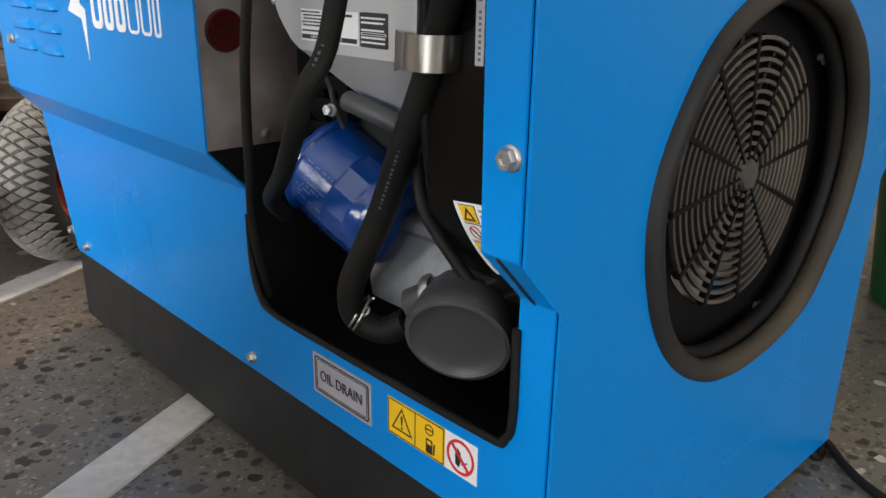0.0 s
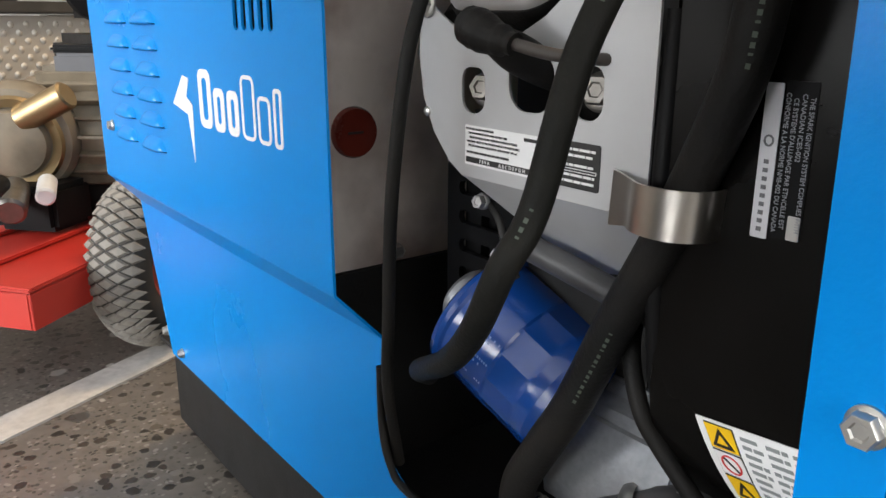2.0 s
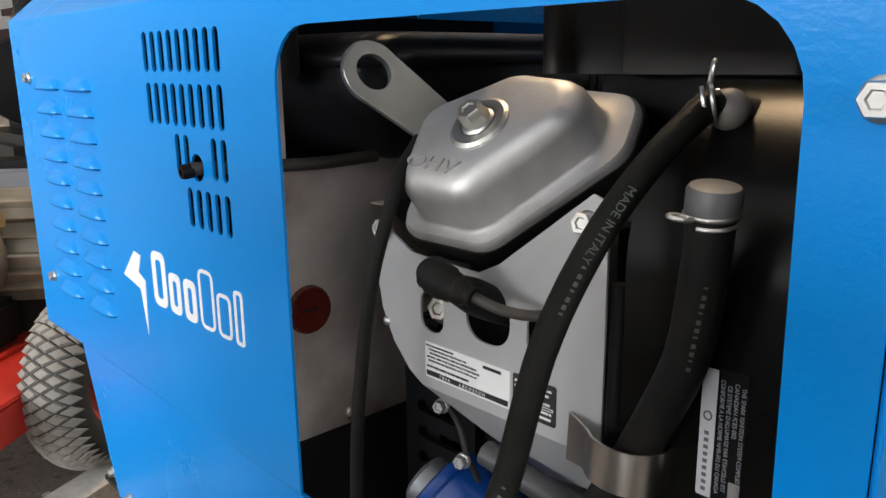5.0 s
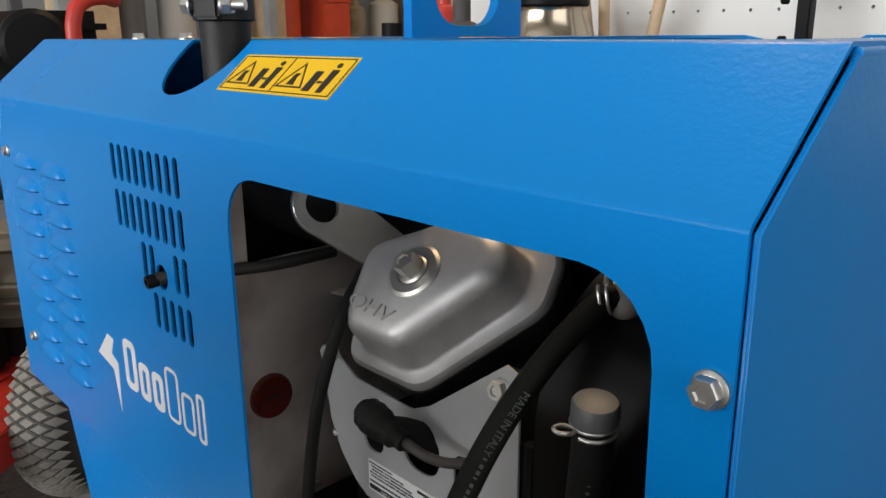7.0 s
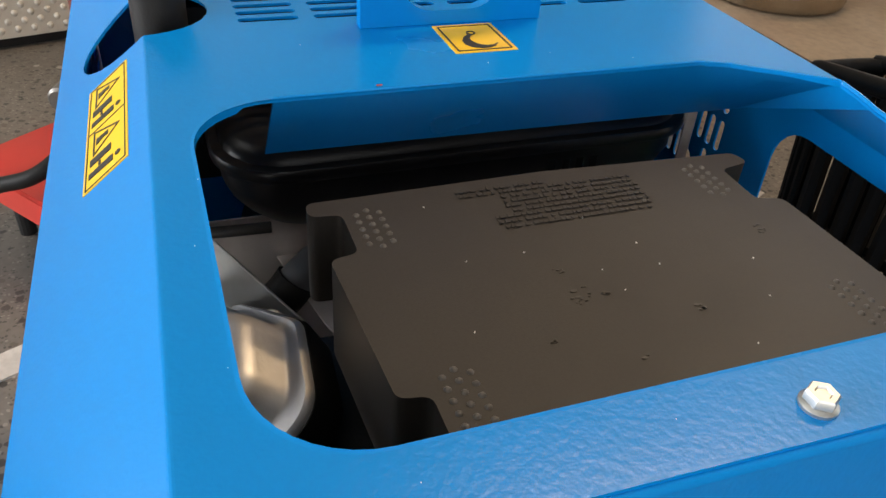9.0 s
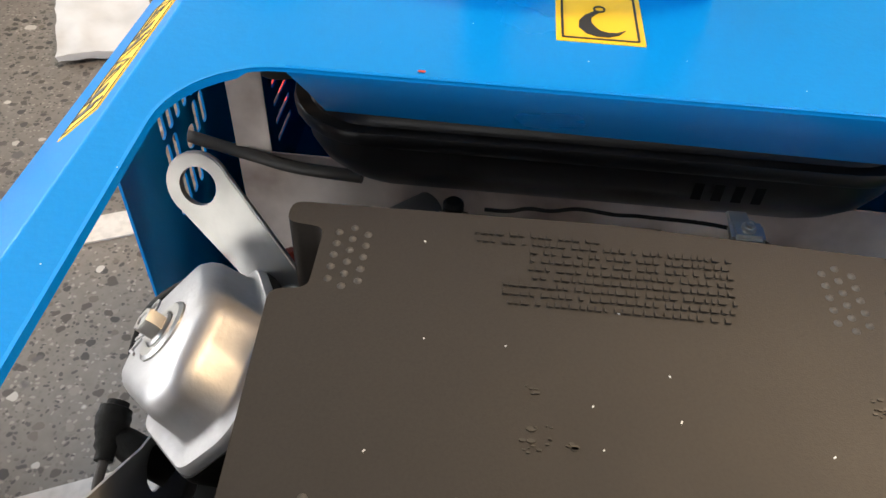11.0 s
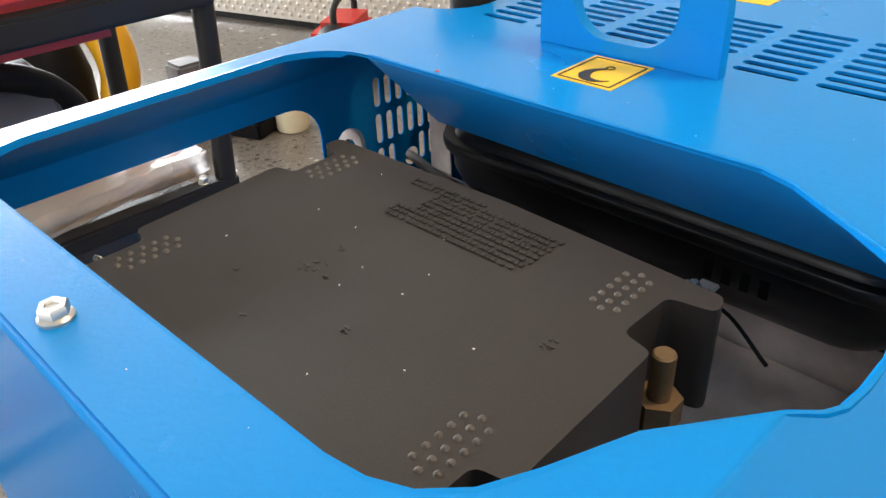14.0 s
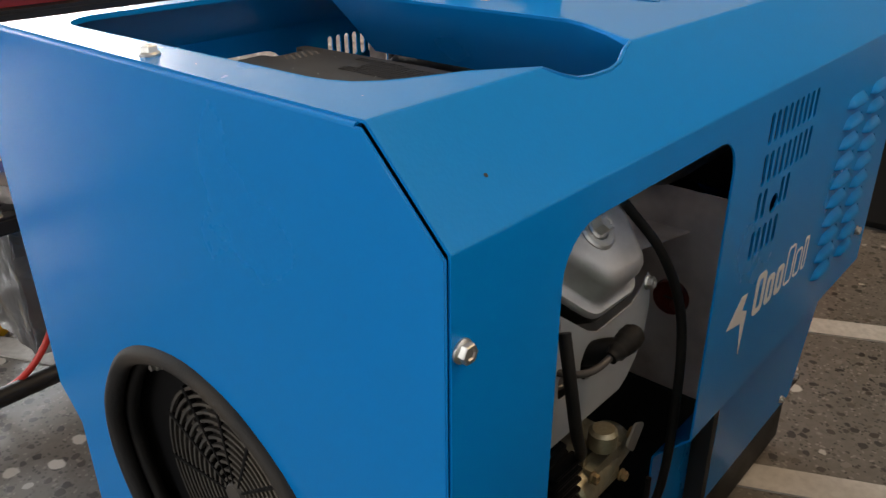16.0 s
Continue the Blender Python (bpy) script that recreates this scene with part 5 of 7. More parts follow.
spring_clip(cap0 + (cap0 - cap1) * 0.12, cap1 - cap0, 0.0089, 3.6, h2)
spring_clip((-0.0970, 0.0630, 0.5450), (0.9, 0.5, 0.1), 0.0076, 1.9, h1)
ball = Vector((-0.0930, 0.0700, 0.5420))
part("hose_elbow", join(lathe([(0.0084 * math.sin(math.pi * k / 14), -0.0084 * math.cos(math.pi * k / 14)) for k in range(15)], Matrix.Translation(ball), 24), rod(ball, ball + Vector((0.002, 0.016, -0.002)), 0.0062, 20, 0.001)), ELBOW, h1, "brownish grey plastic elbow", smooth=50)


def hose_print(pts, r, words, mat, parent):
    """Print along a hose: plain bars at the given marks on the outer side."""
    bm = bmesh.new()
    for (a, b), w in zip(pts, words):
        a, b = Vector(a), Vector(b)
        d = (b - a).normalized()
        out = Vector((0.55, -0.80, 0.2))
        out = (out - d * out.dot(d)).normalized()
        side = d.cross(out)
        n = max(1, int((b - a).length / 0.0031))
        for k in range(n):
            p = a.lerp(b, k / n) + out * (r + 0.0002)
            q = p + d * (0.0019 if k % 3 else 0.0009)
            h = side * 0.0008
            bm.faces.new([bm.verts.new(v) for v in (p - h, q - h, q + h, p + h)])
    return tagged(part("printed_mark", bm, mat, parent), "", "", "", "stuff")


hose_print([((-0.1080, 0.0010, 0.4890), (-0.1140, -0.0060, 0.4690))], 0.0059, (1,), PALEINK, h1)
hose_print([((-0.1270, -0.0200, 0.4010), (-0.1300, -0.0280, 0.3850))], 0.0059, (1,), PALEINK, h1)
hose_print([((-0.0738, 0.0232, 0.4880), (-0.0815, 0.0284, 0.4520)), ((-0.1370, 0.0420, 0.3400), (-0.1550, 0.0410, 0.2990))], 0.0097, (1, 1), PALEINK, h2)
a, b = Vector((-0.1000, 0.0110, 0.5130)), Vector((-0.1070, 0.0030, 0.4950))
d = (b - a).normalized()
out = Vector((0.62, -0.76, 0.15))
out = (out - d * out.dot(d)).normalized()
turn = Matrix((d, out.cross(d), out)).transposed().to_4x4()
text("MADE IN ITALY", 0.0046, Matrix.Translation((a + b) / 2 + out * 0.0061) @ turn, PALEINK, h1, depth=0.0001, stretch=1.0)

# stainless strap that holds the drain hose
way = smooth_line([(-0.1420, 0.0385, 0.395), (-0.134, 0.0352, 0.3955), (-0.128, 0.0320, 0.396), (-0.121, 0.0262, 0.3965), (-0.1105, 0.0228, 0.397), (-0.1010, 0.0245, 0.397), (-0.0940, 0.0310, 0.397), (-0.0922, 0.0400, 0.397), (-0.0940, 0.0500, 0.397)], 5)
bm = bmesh.new()
rows = []
for i, p in enumerate(way):
    d = (way[min(i + 1, len(way) - 1)] - way[max(i - 1, 0)]).normalized()
    back = Vector((-d.y, d.x, 0)) * 0.0011
    h = Vector((0.0006, 0, 0.0098 + 0.002 * max(0.0, 1 - i / 8)))
    rows.append([bm.verts.new(v) for v in (p - h, p + h, p + h + back, p - h + back)])
for a, b in zip(rows, rows[1:]):
    for k in range(4):
        bm.faces.new((a[k], a[(k + 1) % 4], b[(k + 1) % 4], b[k]))
bm.faces.new(rows[0])
bm.faces.new(rows[-1])
part("hose_strap", bm, STAINLESS, engine, "curved stainless steel hose strap", smooth=40)

# wide rubber drain cup
C0, CN = Vector((-0.088, 0.040, 0.229)), Vector((0.49, -0.80, -0.31)).normalized()
m = along(C0 - CN * 0.036, C0)[0]
cup = part("drain_cup", lathe([(0.0, 0.0), (0.018, 0.001), (0.027, 0.006), (0.031, 0.014), (0.0325, 0.026), (0.0335, 0.033), (0.0322, 0.0372), (0.0295, 0.0380), (0.0275, 0.0358), (0.022, 0.0335), (0.010, 0.0325), (0.0, 0.0325)], m, 44), CUPRUBBER, engine, "dark grey rubber drain cup", smooth=50)
part("cup_neck", tube([C0 - CN * 0.012, (-0.108, 0.060, 0.249), (-0.126, 0.066, 0.240), (-0.150, 0.062, 0.226)], 0.013, 16), CUPRUBBER, cup, smooth=60)
part("cup_ring", lathe([(0.0145, 0), (0.0160, 0.002), (0.0160, 0.007), (0.0145, 0.009)], along((-0.128, 0.066, 0.2395), (-0.150, 0.062, 0.226))[0], 24), ZINC, cup, smooth=40)
spring_clip((-0.1860, 0.0440, 0.2130), (0.5, 0.5, -0.4), 0.0128, 2.6, h2)

# dull steel partition with the red cap, cable, alternator
bulk = [(0.036, 0.288), (W - 0.012, 0.288), (W - 0.012, 0.585), (0.478, 0.600), (0.478, 0.494), (0.060, 0.494), (0.060, 0.600), (0.036, 0.585)]
part("bulkhead", plate(bulk, (), 0.0015, lambda u, v, w: (-0.392 - w, u, v)), FOIL, gen, "dull mottled sheet steel bulkhead")
part("bulkhead_foot", box(-0.400, -0.389, 0.036, W - 0.012, 0.124, 0.287), BLACK, gen, "black lower bulkhead")
for y in (0.071, W - 0.071):
    m = along((-0.392, y, 0.387), (0, y, 0.387))[0]
    cap = part("red_cap", lathe([(0, 0.003), (0.0125, 0.003), (0.0150, 0.0045), (0.0165, 0.0045), (0.0178, 0.002), (0.0178, 0.0)], m, 36), REDCAP, gen, "dark red round plastic cap", smooth=40)
    part("cap_slot", box(-0.3888, -0.3882, y - 0.006, y + 0.006, 0.3862, 0.3878), INK, cap)
part("alternator", join(rod((-0.66, MID, 0.30), (-0.41, MID, 0.30), 0.135, 40, 0.02), box(-0.62, -0.41, 0.12, W - 0.12, 0.125, 0.20, 0.01)), BLACK, gen, "black alternator body", smooth=40)
part("partition_bolt", hex_bolt((-0.3920, 0.105, 0.296), (1, 0, 0), 0.009, 0.012, 0.006), ZINC, gen, smooth=35)
part("throttle_cable", tube([(-0.262, 0.060, 0.520), (-0.2480, 0.0350, 0.5060), (-0.2450, 0.0200, 0.4790), (-0.2450, 0.0100, 0.4490), (-0.2510, 0.0060, 0.3990), (-0.2580, 0.0070, 0.3570), (-0.2680, 0.0120, 0.3070), (-0.2820, 0.0200, 0.2550), (-0.300, 0.04, 0.19)], 0.0036, 10), RUBBER, engine, "thin black control cable", smooth=60)
part("throttle_cable", tube([(-0.262, W - 0.060, 0.525), (-0.285, W - 0.035, 0.48), (-0.300, W - 0.02, 0.42), (-0.302, W - 0.016, 0.33), (-0.300, W - 0.02, 0.24), (-0.290, W - 0.04, 0.19)], 0.0040, 10), RUBBER, engine, "thin black control cable", smooth=60)
# far side fuel parts
carb = part("carburettor", join(box(-0.268, -0.205, W - 0.090, W - 0.040, 0.270, 0.322, 0.008), rod((-0.285, W - 0.06, 0.296), (-0.195, W - 0.05, 0.292), 0.018, 24, 0.003), rod((-0.235, W - 0.045, 0.322), (-0.235, W - 0.045, 0.342), 0.012, 18, 0.003), box(-0.25, -0.20, W - 0.07, W - 0.036, 0.222, 0.265, 0.01)), material("yellowish_cast_alloy", (0.46, 0.42, 0.30), 0.4, 0.8, grain=0.3, grain_scale=300, stain=0.4, stain_scale=30, bump=0.4, bump_scale=260), engine, "yellowish cast alloy carburettor", smooth=40)
part("fuel_hose", tube([(-0.150, W - 0.035, 0.475), (-0.142, W - 0.022, 0.44), (-0.150, W - 0.020, 0.40), (-0.175, W - 0.03, 0.365), (-0.20, W - 0.045, 0.335)], 0.0045, 10), RUBBER, carb, smooth=60)
for at in ((-0.272, W - 0.040, 0.318), (-0.210, W - 0.038, 0.312), (-0.24, W - 0.038, 0.250), (-0.262, W - 0.039, 0.280)):
    part("carburettor_screw", hex_bolt(at, (0, 1, 0), 0.008, 0.011, 0.006), BRASS, carb, smooth=35)
part("choke_lever", plate(fillet([(-0.278, 0.33), (-0.262, 0.338), (-0.250, 0.322), (-0.262, 0.308)], 0.004), (), 0.002, lambda u, v, w: (u, W - 0.030 - w, v)), ZINC, carb)
reg = part("regulator", box(-0.190, -0.150, W - 0.075, W - 0.046, 0.290, 0.355, 0.005), BLACKP, engine, "black finned regulator", smooth=40)
for k in range(6):
    part("regulator_fin", box(-0.188, -0.152, W - 0.0455, W - 0.034, 0.296 + 0.010 * k, 0.300 + 0.010 * k, 0.001), BLACKP, reg)
part("regulator_bolt", hex_bolt((-0.195, W - 0.05, 0.335), (0.2, 1, 0.1), 0.009, 0.012, 0.007), ZINC, reg, smooth=35)

# the near cylinder bank sits a little nearer to the end panel than the drawn one
BANK = Matrix.Translation((0.0109, 0.002, -0.003)) @ Matrix.Diagonal((1.027, 1, 1, 1))
for ob in engine.children:
    ys = [v.co.y for v in ob.data.vertices]
    if ob.name.startswith("fan_housing") or (min(ys) < 0.10 and max(ys) < 0.21 and not ob.name.startswith(("lifting_eye", "eye_bolt"))):
        ob.matrix_basis = BANK @ ob.matrix_basis

for ob in (stick, side_print):
    ob.matrix_basis = ob.matrix_basis @ Matrix.Translation((-0.0810, 0, 0)) @ Matrix.Diagonal((0.88, 1, 1, 1)) @ Matrix.Translation((0.0795, 0, 0))

# tank with its seam, and the rod to the side grille
def tank_ring(z, inset):
    return [(x, y, z) for x, y in rrect(-0.575 + inset, -0.350 - inset, 0.098 + inset, 0.468 - inset, max(0.006, 0.045 - inset * 0.6), 6)]


tank_body = loft([tank_ring(z, i) for z, i in ((0.4860, 0.064), (0.4880, 0.052), (0.4940, 0.038), (0.5030, 0.026), (0.5150, 0.014), (0.5270, 0.005), (0.5390, 0.0), (0.562, 0.0), (0.570, 0.003), (0.576, 0.010), (0.579, 0.022))])
tank_seam = loft([tank_ring(z, i) for z, i in ((0.556, -0.001), (0.556, -0.006), (0.558, -0.007), (0.563, -0.007), (0.565, -0.006), (0.565, -0.001))])
tank = part("fuel_tank", tank_body, TANKP, gen, "black plastic fuel tank with a welded seam", smooth=40)
part("tank_seam", tank_seam, TANKP, tank, smooth=40)
bars([(0.338 + 0.012 * k, 0.344 + 0.012 * k, 0.534, 0.012) for k in range(4)], lambda u, v, w: (-0.350 + w, u, v), BLACKP, tank, "moulded_lettering", 0.0006)
part("tank_clip", join(box(-0.322, -0.300, 0.350, 0.362, 0.549, 0.5515, 0.001), box(-0.306, -0.292, 0.347, 0.365, 0.5517, 0.5590, 0.002), hex_bolt((-0.299, 0.356, 0.559), (0, 0, 1), 0.005, 0.008, 0.004)), ZINC, tank, "small zinc plated clip with a screw", smooth=35)
# Black box added only to keep the space under the hood openings dark.
part("muffler", box(-0.66, -0.53, 0.05, W - 0.05, 0.44, 0.60, 0.02), BLACK, gen, "black box added to darken the space under the hood", smooth=40)
part("vent_rod", tube([(-0.4015, -0.004, 0.4945), (-0.3975, 0.012, 0.4938), (-0.3885, 0.050, 0.4925), (-0.3815, 0.080, 0.4920), (-0.3770, 0.125, 0.4935)], 0.0044, 12), DUSTYROD, gen, "black rod through the side grille", smooth=60)
part("rod_end", lathe([(0.0, 0.0045), (0.0022, 0.0045), (0.0024, 0.0075), (0.0042, 0.0075), (0.0048, 0.0055), (0.0048, 0.0), (0.0, 0.0)], along((-0.4015, -0.003, 0.4935), (-0.407, -0.10, 0.485))[0], 18), BLACKP, gen, smooth=40)
clamp_piece = part("wiring_bracket", join(plate(fillet([(0.204, 0.446), (0.238, 0.446), (0.238, 0.512), (0.228, 0.526), (0.212, 0.526), (0.204, 0.512)], 0.004), [circle(0.216, 0.500, 0.0028, 10), circle(0.224, 0.506, 0.0028, 10)], 0.003, lambda u, v, w: (-0.3280 - w, u, v)),
                                          rod((-0.3295, 0.219, 0.5255), (-0.3295, 0.219, 0.535), 0.0065, 16, 0.002)), BLACKP, gen, "black bracket with two holes", smooth=40)
part("baffle", plate([(-0.389, 0.128), (-0.300, 0.150), (-0.252, 0.170), (-0.252, W - 0.10), (-0.389, W - 0.06)], (), 0.0015, lambda u, v, w: (u, v, 0.455 + 0.02 * (-0.25 - u) - w), bevel=0.0004), FOIL, gen, "dull sheet steel baffle behind the engine")
elbow = part("breather_elbow", tube([(-0.3375, 0.1340, 0.470), (-0.3400, 0.1460, 0.480), (-0.3500, 0.1600, 0.483), (-0.3640, 0.1720, 0.481)], 0.0135, 18), MIDGREY, gen, "dark grey breather elbow under the tank", smooth=60)
part("elbow_cuff", tube([(-0.3345, 0.1210, 0.4565), (-0.3365, 0.1290, 0.464), (-0.3380, 0.1355, 0.472)], 0.0155, 18), RUBBER, elbow, smooth=60)
part("connector_block", join(box(-0.352, -0.330, 0.298, 0.324, 0.458, 0.497, 0.003), box(-0.347, -0.335, 0.303, 0.319, 0.497, 0.503, 0.002)), BLACKP, gen, smooth=40)
wire_piece = part("wiring", tube([(-0.329, 0.232, 0.522), (-0.3275, 0.246, 0.5235), (-0.328, 0.258, 0.5265), (-0.3265, 0.272, 0.5275), (-0.3275, 0.288, 0.5300), (-0.3270, 0.310, 0.5285), (-0.328, 0.33, 0.528), (-0.315, 0.38, 0.535), (-0.29, 0.42, 0.53)], 0.0012, 8), RUBBER, gen, smooth=60)
small_piece = part("small_bracket", plate(fillet([(0.345, 0.53), (0.37, 0.53), (0.365, 0.565), (0.35, 0.565)], 0.004), (), 0.002, lambda u, v, w: (-0.262 - w, u, v)), ZINC, gen)

# dark plastic air cleaner cover under the top hatch
CZ = 0.606


cover_line = fillet([(-0.238, 0.129), (-0.225, 0.129), (-0.2235, 0.146), (-0.189, 0.146), (-0.1865, 0.131), (-0.092, 0.136), (-0.090, 0.150), (-0.055, 0.150), (-0.053, 0.138), (-0.025, 0.140), (-0.025, 0.396), (-0.053, 0.396), (-0.056, 0.382), (-0.088, 0.382), (-0.091, 0.398),
                     (-0.180, 0.396), (-0.184, 0.380), (-0.2175, 0.381), (-0.2215, 0.404), (-0.234, 0.400), (-0.2405, 0.27)], 0.0055, 4)
cover = part("air_cleaner_cover", plate(cover_line, (), 0.055, lambda u, v, w: (u, v, CZ - w), bevel=0.0045), COVER, engine, "dusty dark brown plastic air cleaner cover", smooth=50)
part("cover_skirt", box(-0.215, -0.05, 0.15, 0.375, 0.50, 0.566, 0.01), BLACKP, cover, smooth=40)


dot_bm = lathe([(0.0, 0.0012), (0.0011, 0.0009), (0.0018, 0.0)], Matrix.Identity(4), 10)
for f in dot_bm.faces:
    f.smooth = True
DOT_MESH = bpy.data.meshes.new("grip_dot")
dot_bm.to_mesh(DOT_MESH)
dot_bm.free()
DOT_MESH.materials.append(DOT)


def dot_patch(cx, cy, sx, sy):
    """A patch of staggered grip dots."""
    for i in range(3):
        for j in range(5 + (i % 2 == 1)):
            ob = part("grip_dot", DOT_MESH, DOT, cover)
            ob.location = (cx + sx * (-0.016 + 0.0066 * j - (0.0033 if i % 2 else 0)), cy + sy * (-0.006 + 0.0062 * i), CZ)


dot_patch(-0.205, 0.159, 1, 1)
dot_patch(-0.206, 0.363, 1, 1)
dot_patch(-0.082, 0.163, 1, 1)
dot_patch(-0.088, 0.369, 1, 1)
rows = []
for k in range(9):
    u0 = (0.213, 0.214, 0.237, 0.237, 0.236, 0.238, 0.226, 0.226, 0.228)[k]
    u1 = 0.325 - 0.004 * (k == 8) - (0.055 if k == 0 else 0)
    rows += [(a, b, v, h) for a, b, v, h in broken(u0 - 0.002, u1 - 0.004, -0.2300 + 0.0047 * k, 0.0026, 200 + k, True)]
bars(rows, lambda u, v, w: (v, u, CZ + w), COVER, cover, "raised_print", 0.0006)
for k, (x, y, r) in enumerate(((-0.129, 0.242, 0.0075), (-0.151, 0.236, 0.0022), (-0.159, 0.362, 0.003), (-0.155, 0.361, 0.002), (-0.087, 0.246, 0.0018), (-0.109, 0.290, 0.0022), (-0.105, 0.212, 0.0016))):
    rng = random.Random(k)
    for j in range(max(3, int(r * 2600))):
        a, d, q = rng.uniform(0, 6.283), r * math.sqrt(rng.uniform(0, 1)), 0.0003 + 0.0011 * rng.random() ** 2
        decal("oil_spot", [(x + d * math.cos(a) + q * math.cos(t) * 0.8, y + 1.25 * d * math.sin(a) + q * math.sin(t) * 1.4) for t in (math.pi * i / 5 for i in range(10))], lambda u, v, w: (u, v, CZ + w), OILY, cover, up=0.00005)
rng = random.Random(4)
for x, y in ((-0.169, 0.195), (-0.169, 0.226), (-0.162, 0.287), (-0.143, 0.289), (-0.129, 0.261), (-0.107, 0.328), (-0.146, 0.258), (-0.19, 0.27), (-0.12, 0.18), (-0.08, 0.30), (-0.22, 0.19), (-0.135, 0.34)):
    a, n = rng.uniform(0, 3), rng.uniform(0.00025, 0.0006)
    c, s = math.cos(a), math.sin(a)
    decal("lint_speck", [(x - n * c - 0.0002 * s, y - n * s + 0.0003 * c), (x + n * c - 0.0003 * s, y + n * s + 0.0003 * c), (x + n * c + 0.0003 * s, y + n * s - 0.0003 * c), (x - n * c + 0.0002 * s, y - n * s - 0.0003 * c)], lambda u, v, w: (u, v, CZ + w), WHITE, cover)
for x, y in ((-0.200, 0.392), (-0.072, 0.390)):
    part("cover_nut", join(rod((x, y, 0.560), (x, y, 0.592), 0.0055, 16, 0.001), rod((x, y, 0.555), (x, y, 0.568), 0.011, 6)), DULLBRASS, cover, smooth=35)

# tank, wiring and cover follow the fittings of the top
SEAT = Matrix(((0.975, -0.02, 0, 0.0070), (0.02, 0.962, 0, 0.0075), (0, 0, 1, 0), (0, 0, 0, 1)))
for ob in (tank, cover, clamp_piece, wire_piece, small_piece):
    ob.matrix_basis = SEAT @ ob.matrix_basis
clamp_piece.location += Vector((-0.009, -0.022, -0.010))
wire_piece.location += Vector((-0.009, -0.016, -0.001))

# ---- surroundings: the pump cart beside the far end ----
def about(x, y, turn, grow=1.0, rise=None):
    """Turns and scales round a spot on the floor."""
    return Matrix.Translation((x, y, 0)) @ Matrix.Rotation(radians(turn), 4, "Z") @ Matrix.Diagonal((grow, grow, rise or grow, 1)) @ Matrix.Translation((-x, -y, 0))


CART_AREA = about(0.06, -0.20, 0.5, 1.012)
WALL_AREA = about(0.15, -0.17, 1.4, 1.0, 1.06)
FRAME_AREA = Matrix.Translation((0.050, 0.025, 0)) @ about(-0.03, 0.38, 0.0, 0.97)


def bring(m, *things):
    for ob in things:
        ob.matrix_basis = m @ ob.matrix_basis


def spin(p, a):
    return Matrix.Translation(p) @ Matrix.Rotation(radians(a), 4, "Z")


cart = thing("pump_cart", (-1.12, 0.03, 0), "red wheeled cart carrying a beige motor and brass pump", "pump cart")
DM = Matrix.Translation((-0.912, -0.075, 0)) @ Matrix(((-0.64, -0.80, 0, 0), (0.77, -0.60, 0, 0), (0, 0, 1, 0), (0, 0, 0, 1)))   # x along the edge by the wheel, y along the other edge
deck = part("deck", flip(box(0.0, 0.40, 0.0, 0.34, 0.146, 0.152, 0.002), DM), REDPAINT, cart, "red painted steel deck", smooth=40)
for x0, x1, y0, y1 in ((0, 0.40, 0, 0.004), (0, 0.40, 0.336, 0.340), (0, 0.004, 0.0045, 0.3355), (0.396, 0.40, 0.0045, 0.3355)):
    part("deck_edge", flip(box(x0, x1, y0, y1, 0.100, 0.1455, 0.001), DM), REDPAINT, deck)
part("deck_rib", flip(box(0.04, 0.36, 0.10, 0.112, 0.153, 0.158, 0.002), DM), REDPAINT, deck)
part("deck_rib", flip(box(0.04, 0.36, 0.20, 0.212, 0.153, 0.158, 0.002), DM), REDPAINT, deck)
for x, y in ((0.05, 0.30), (0.35, 0.30), (0.35, 0.05)):
    part("leg", rod(DM @ Vector((x, y, 0.0)), DM @ Vector((x, y, 0.145)), 0.014, 14), BLACK, cart)


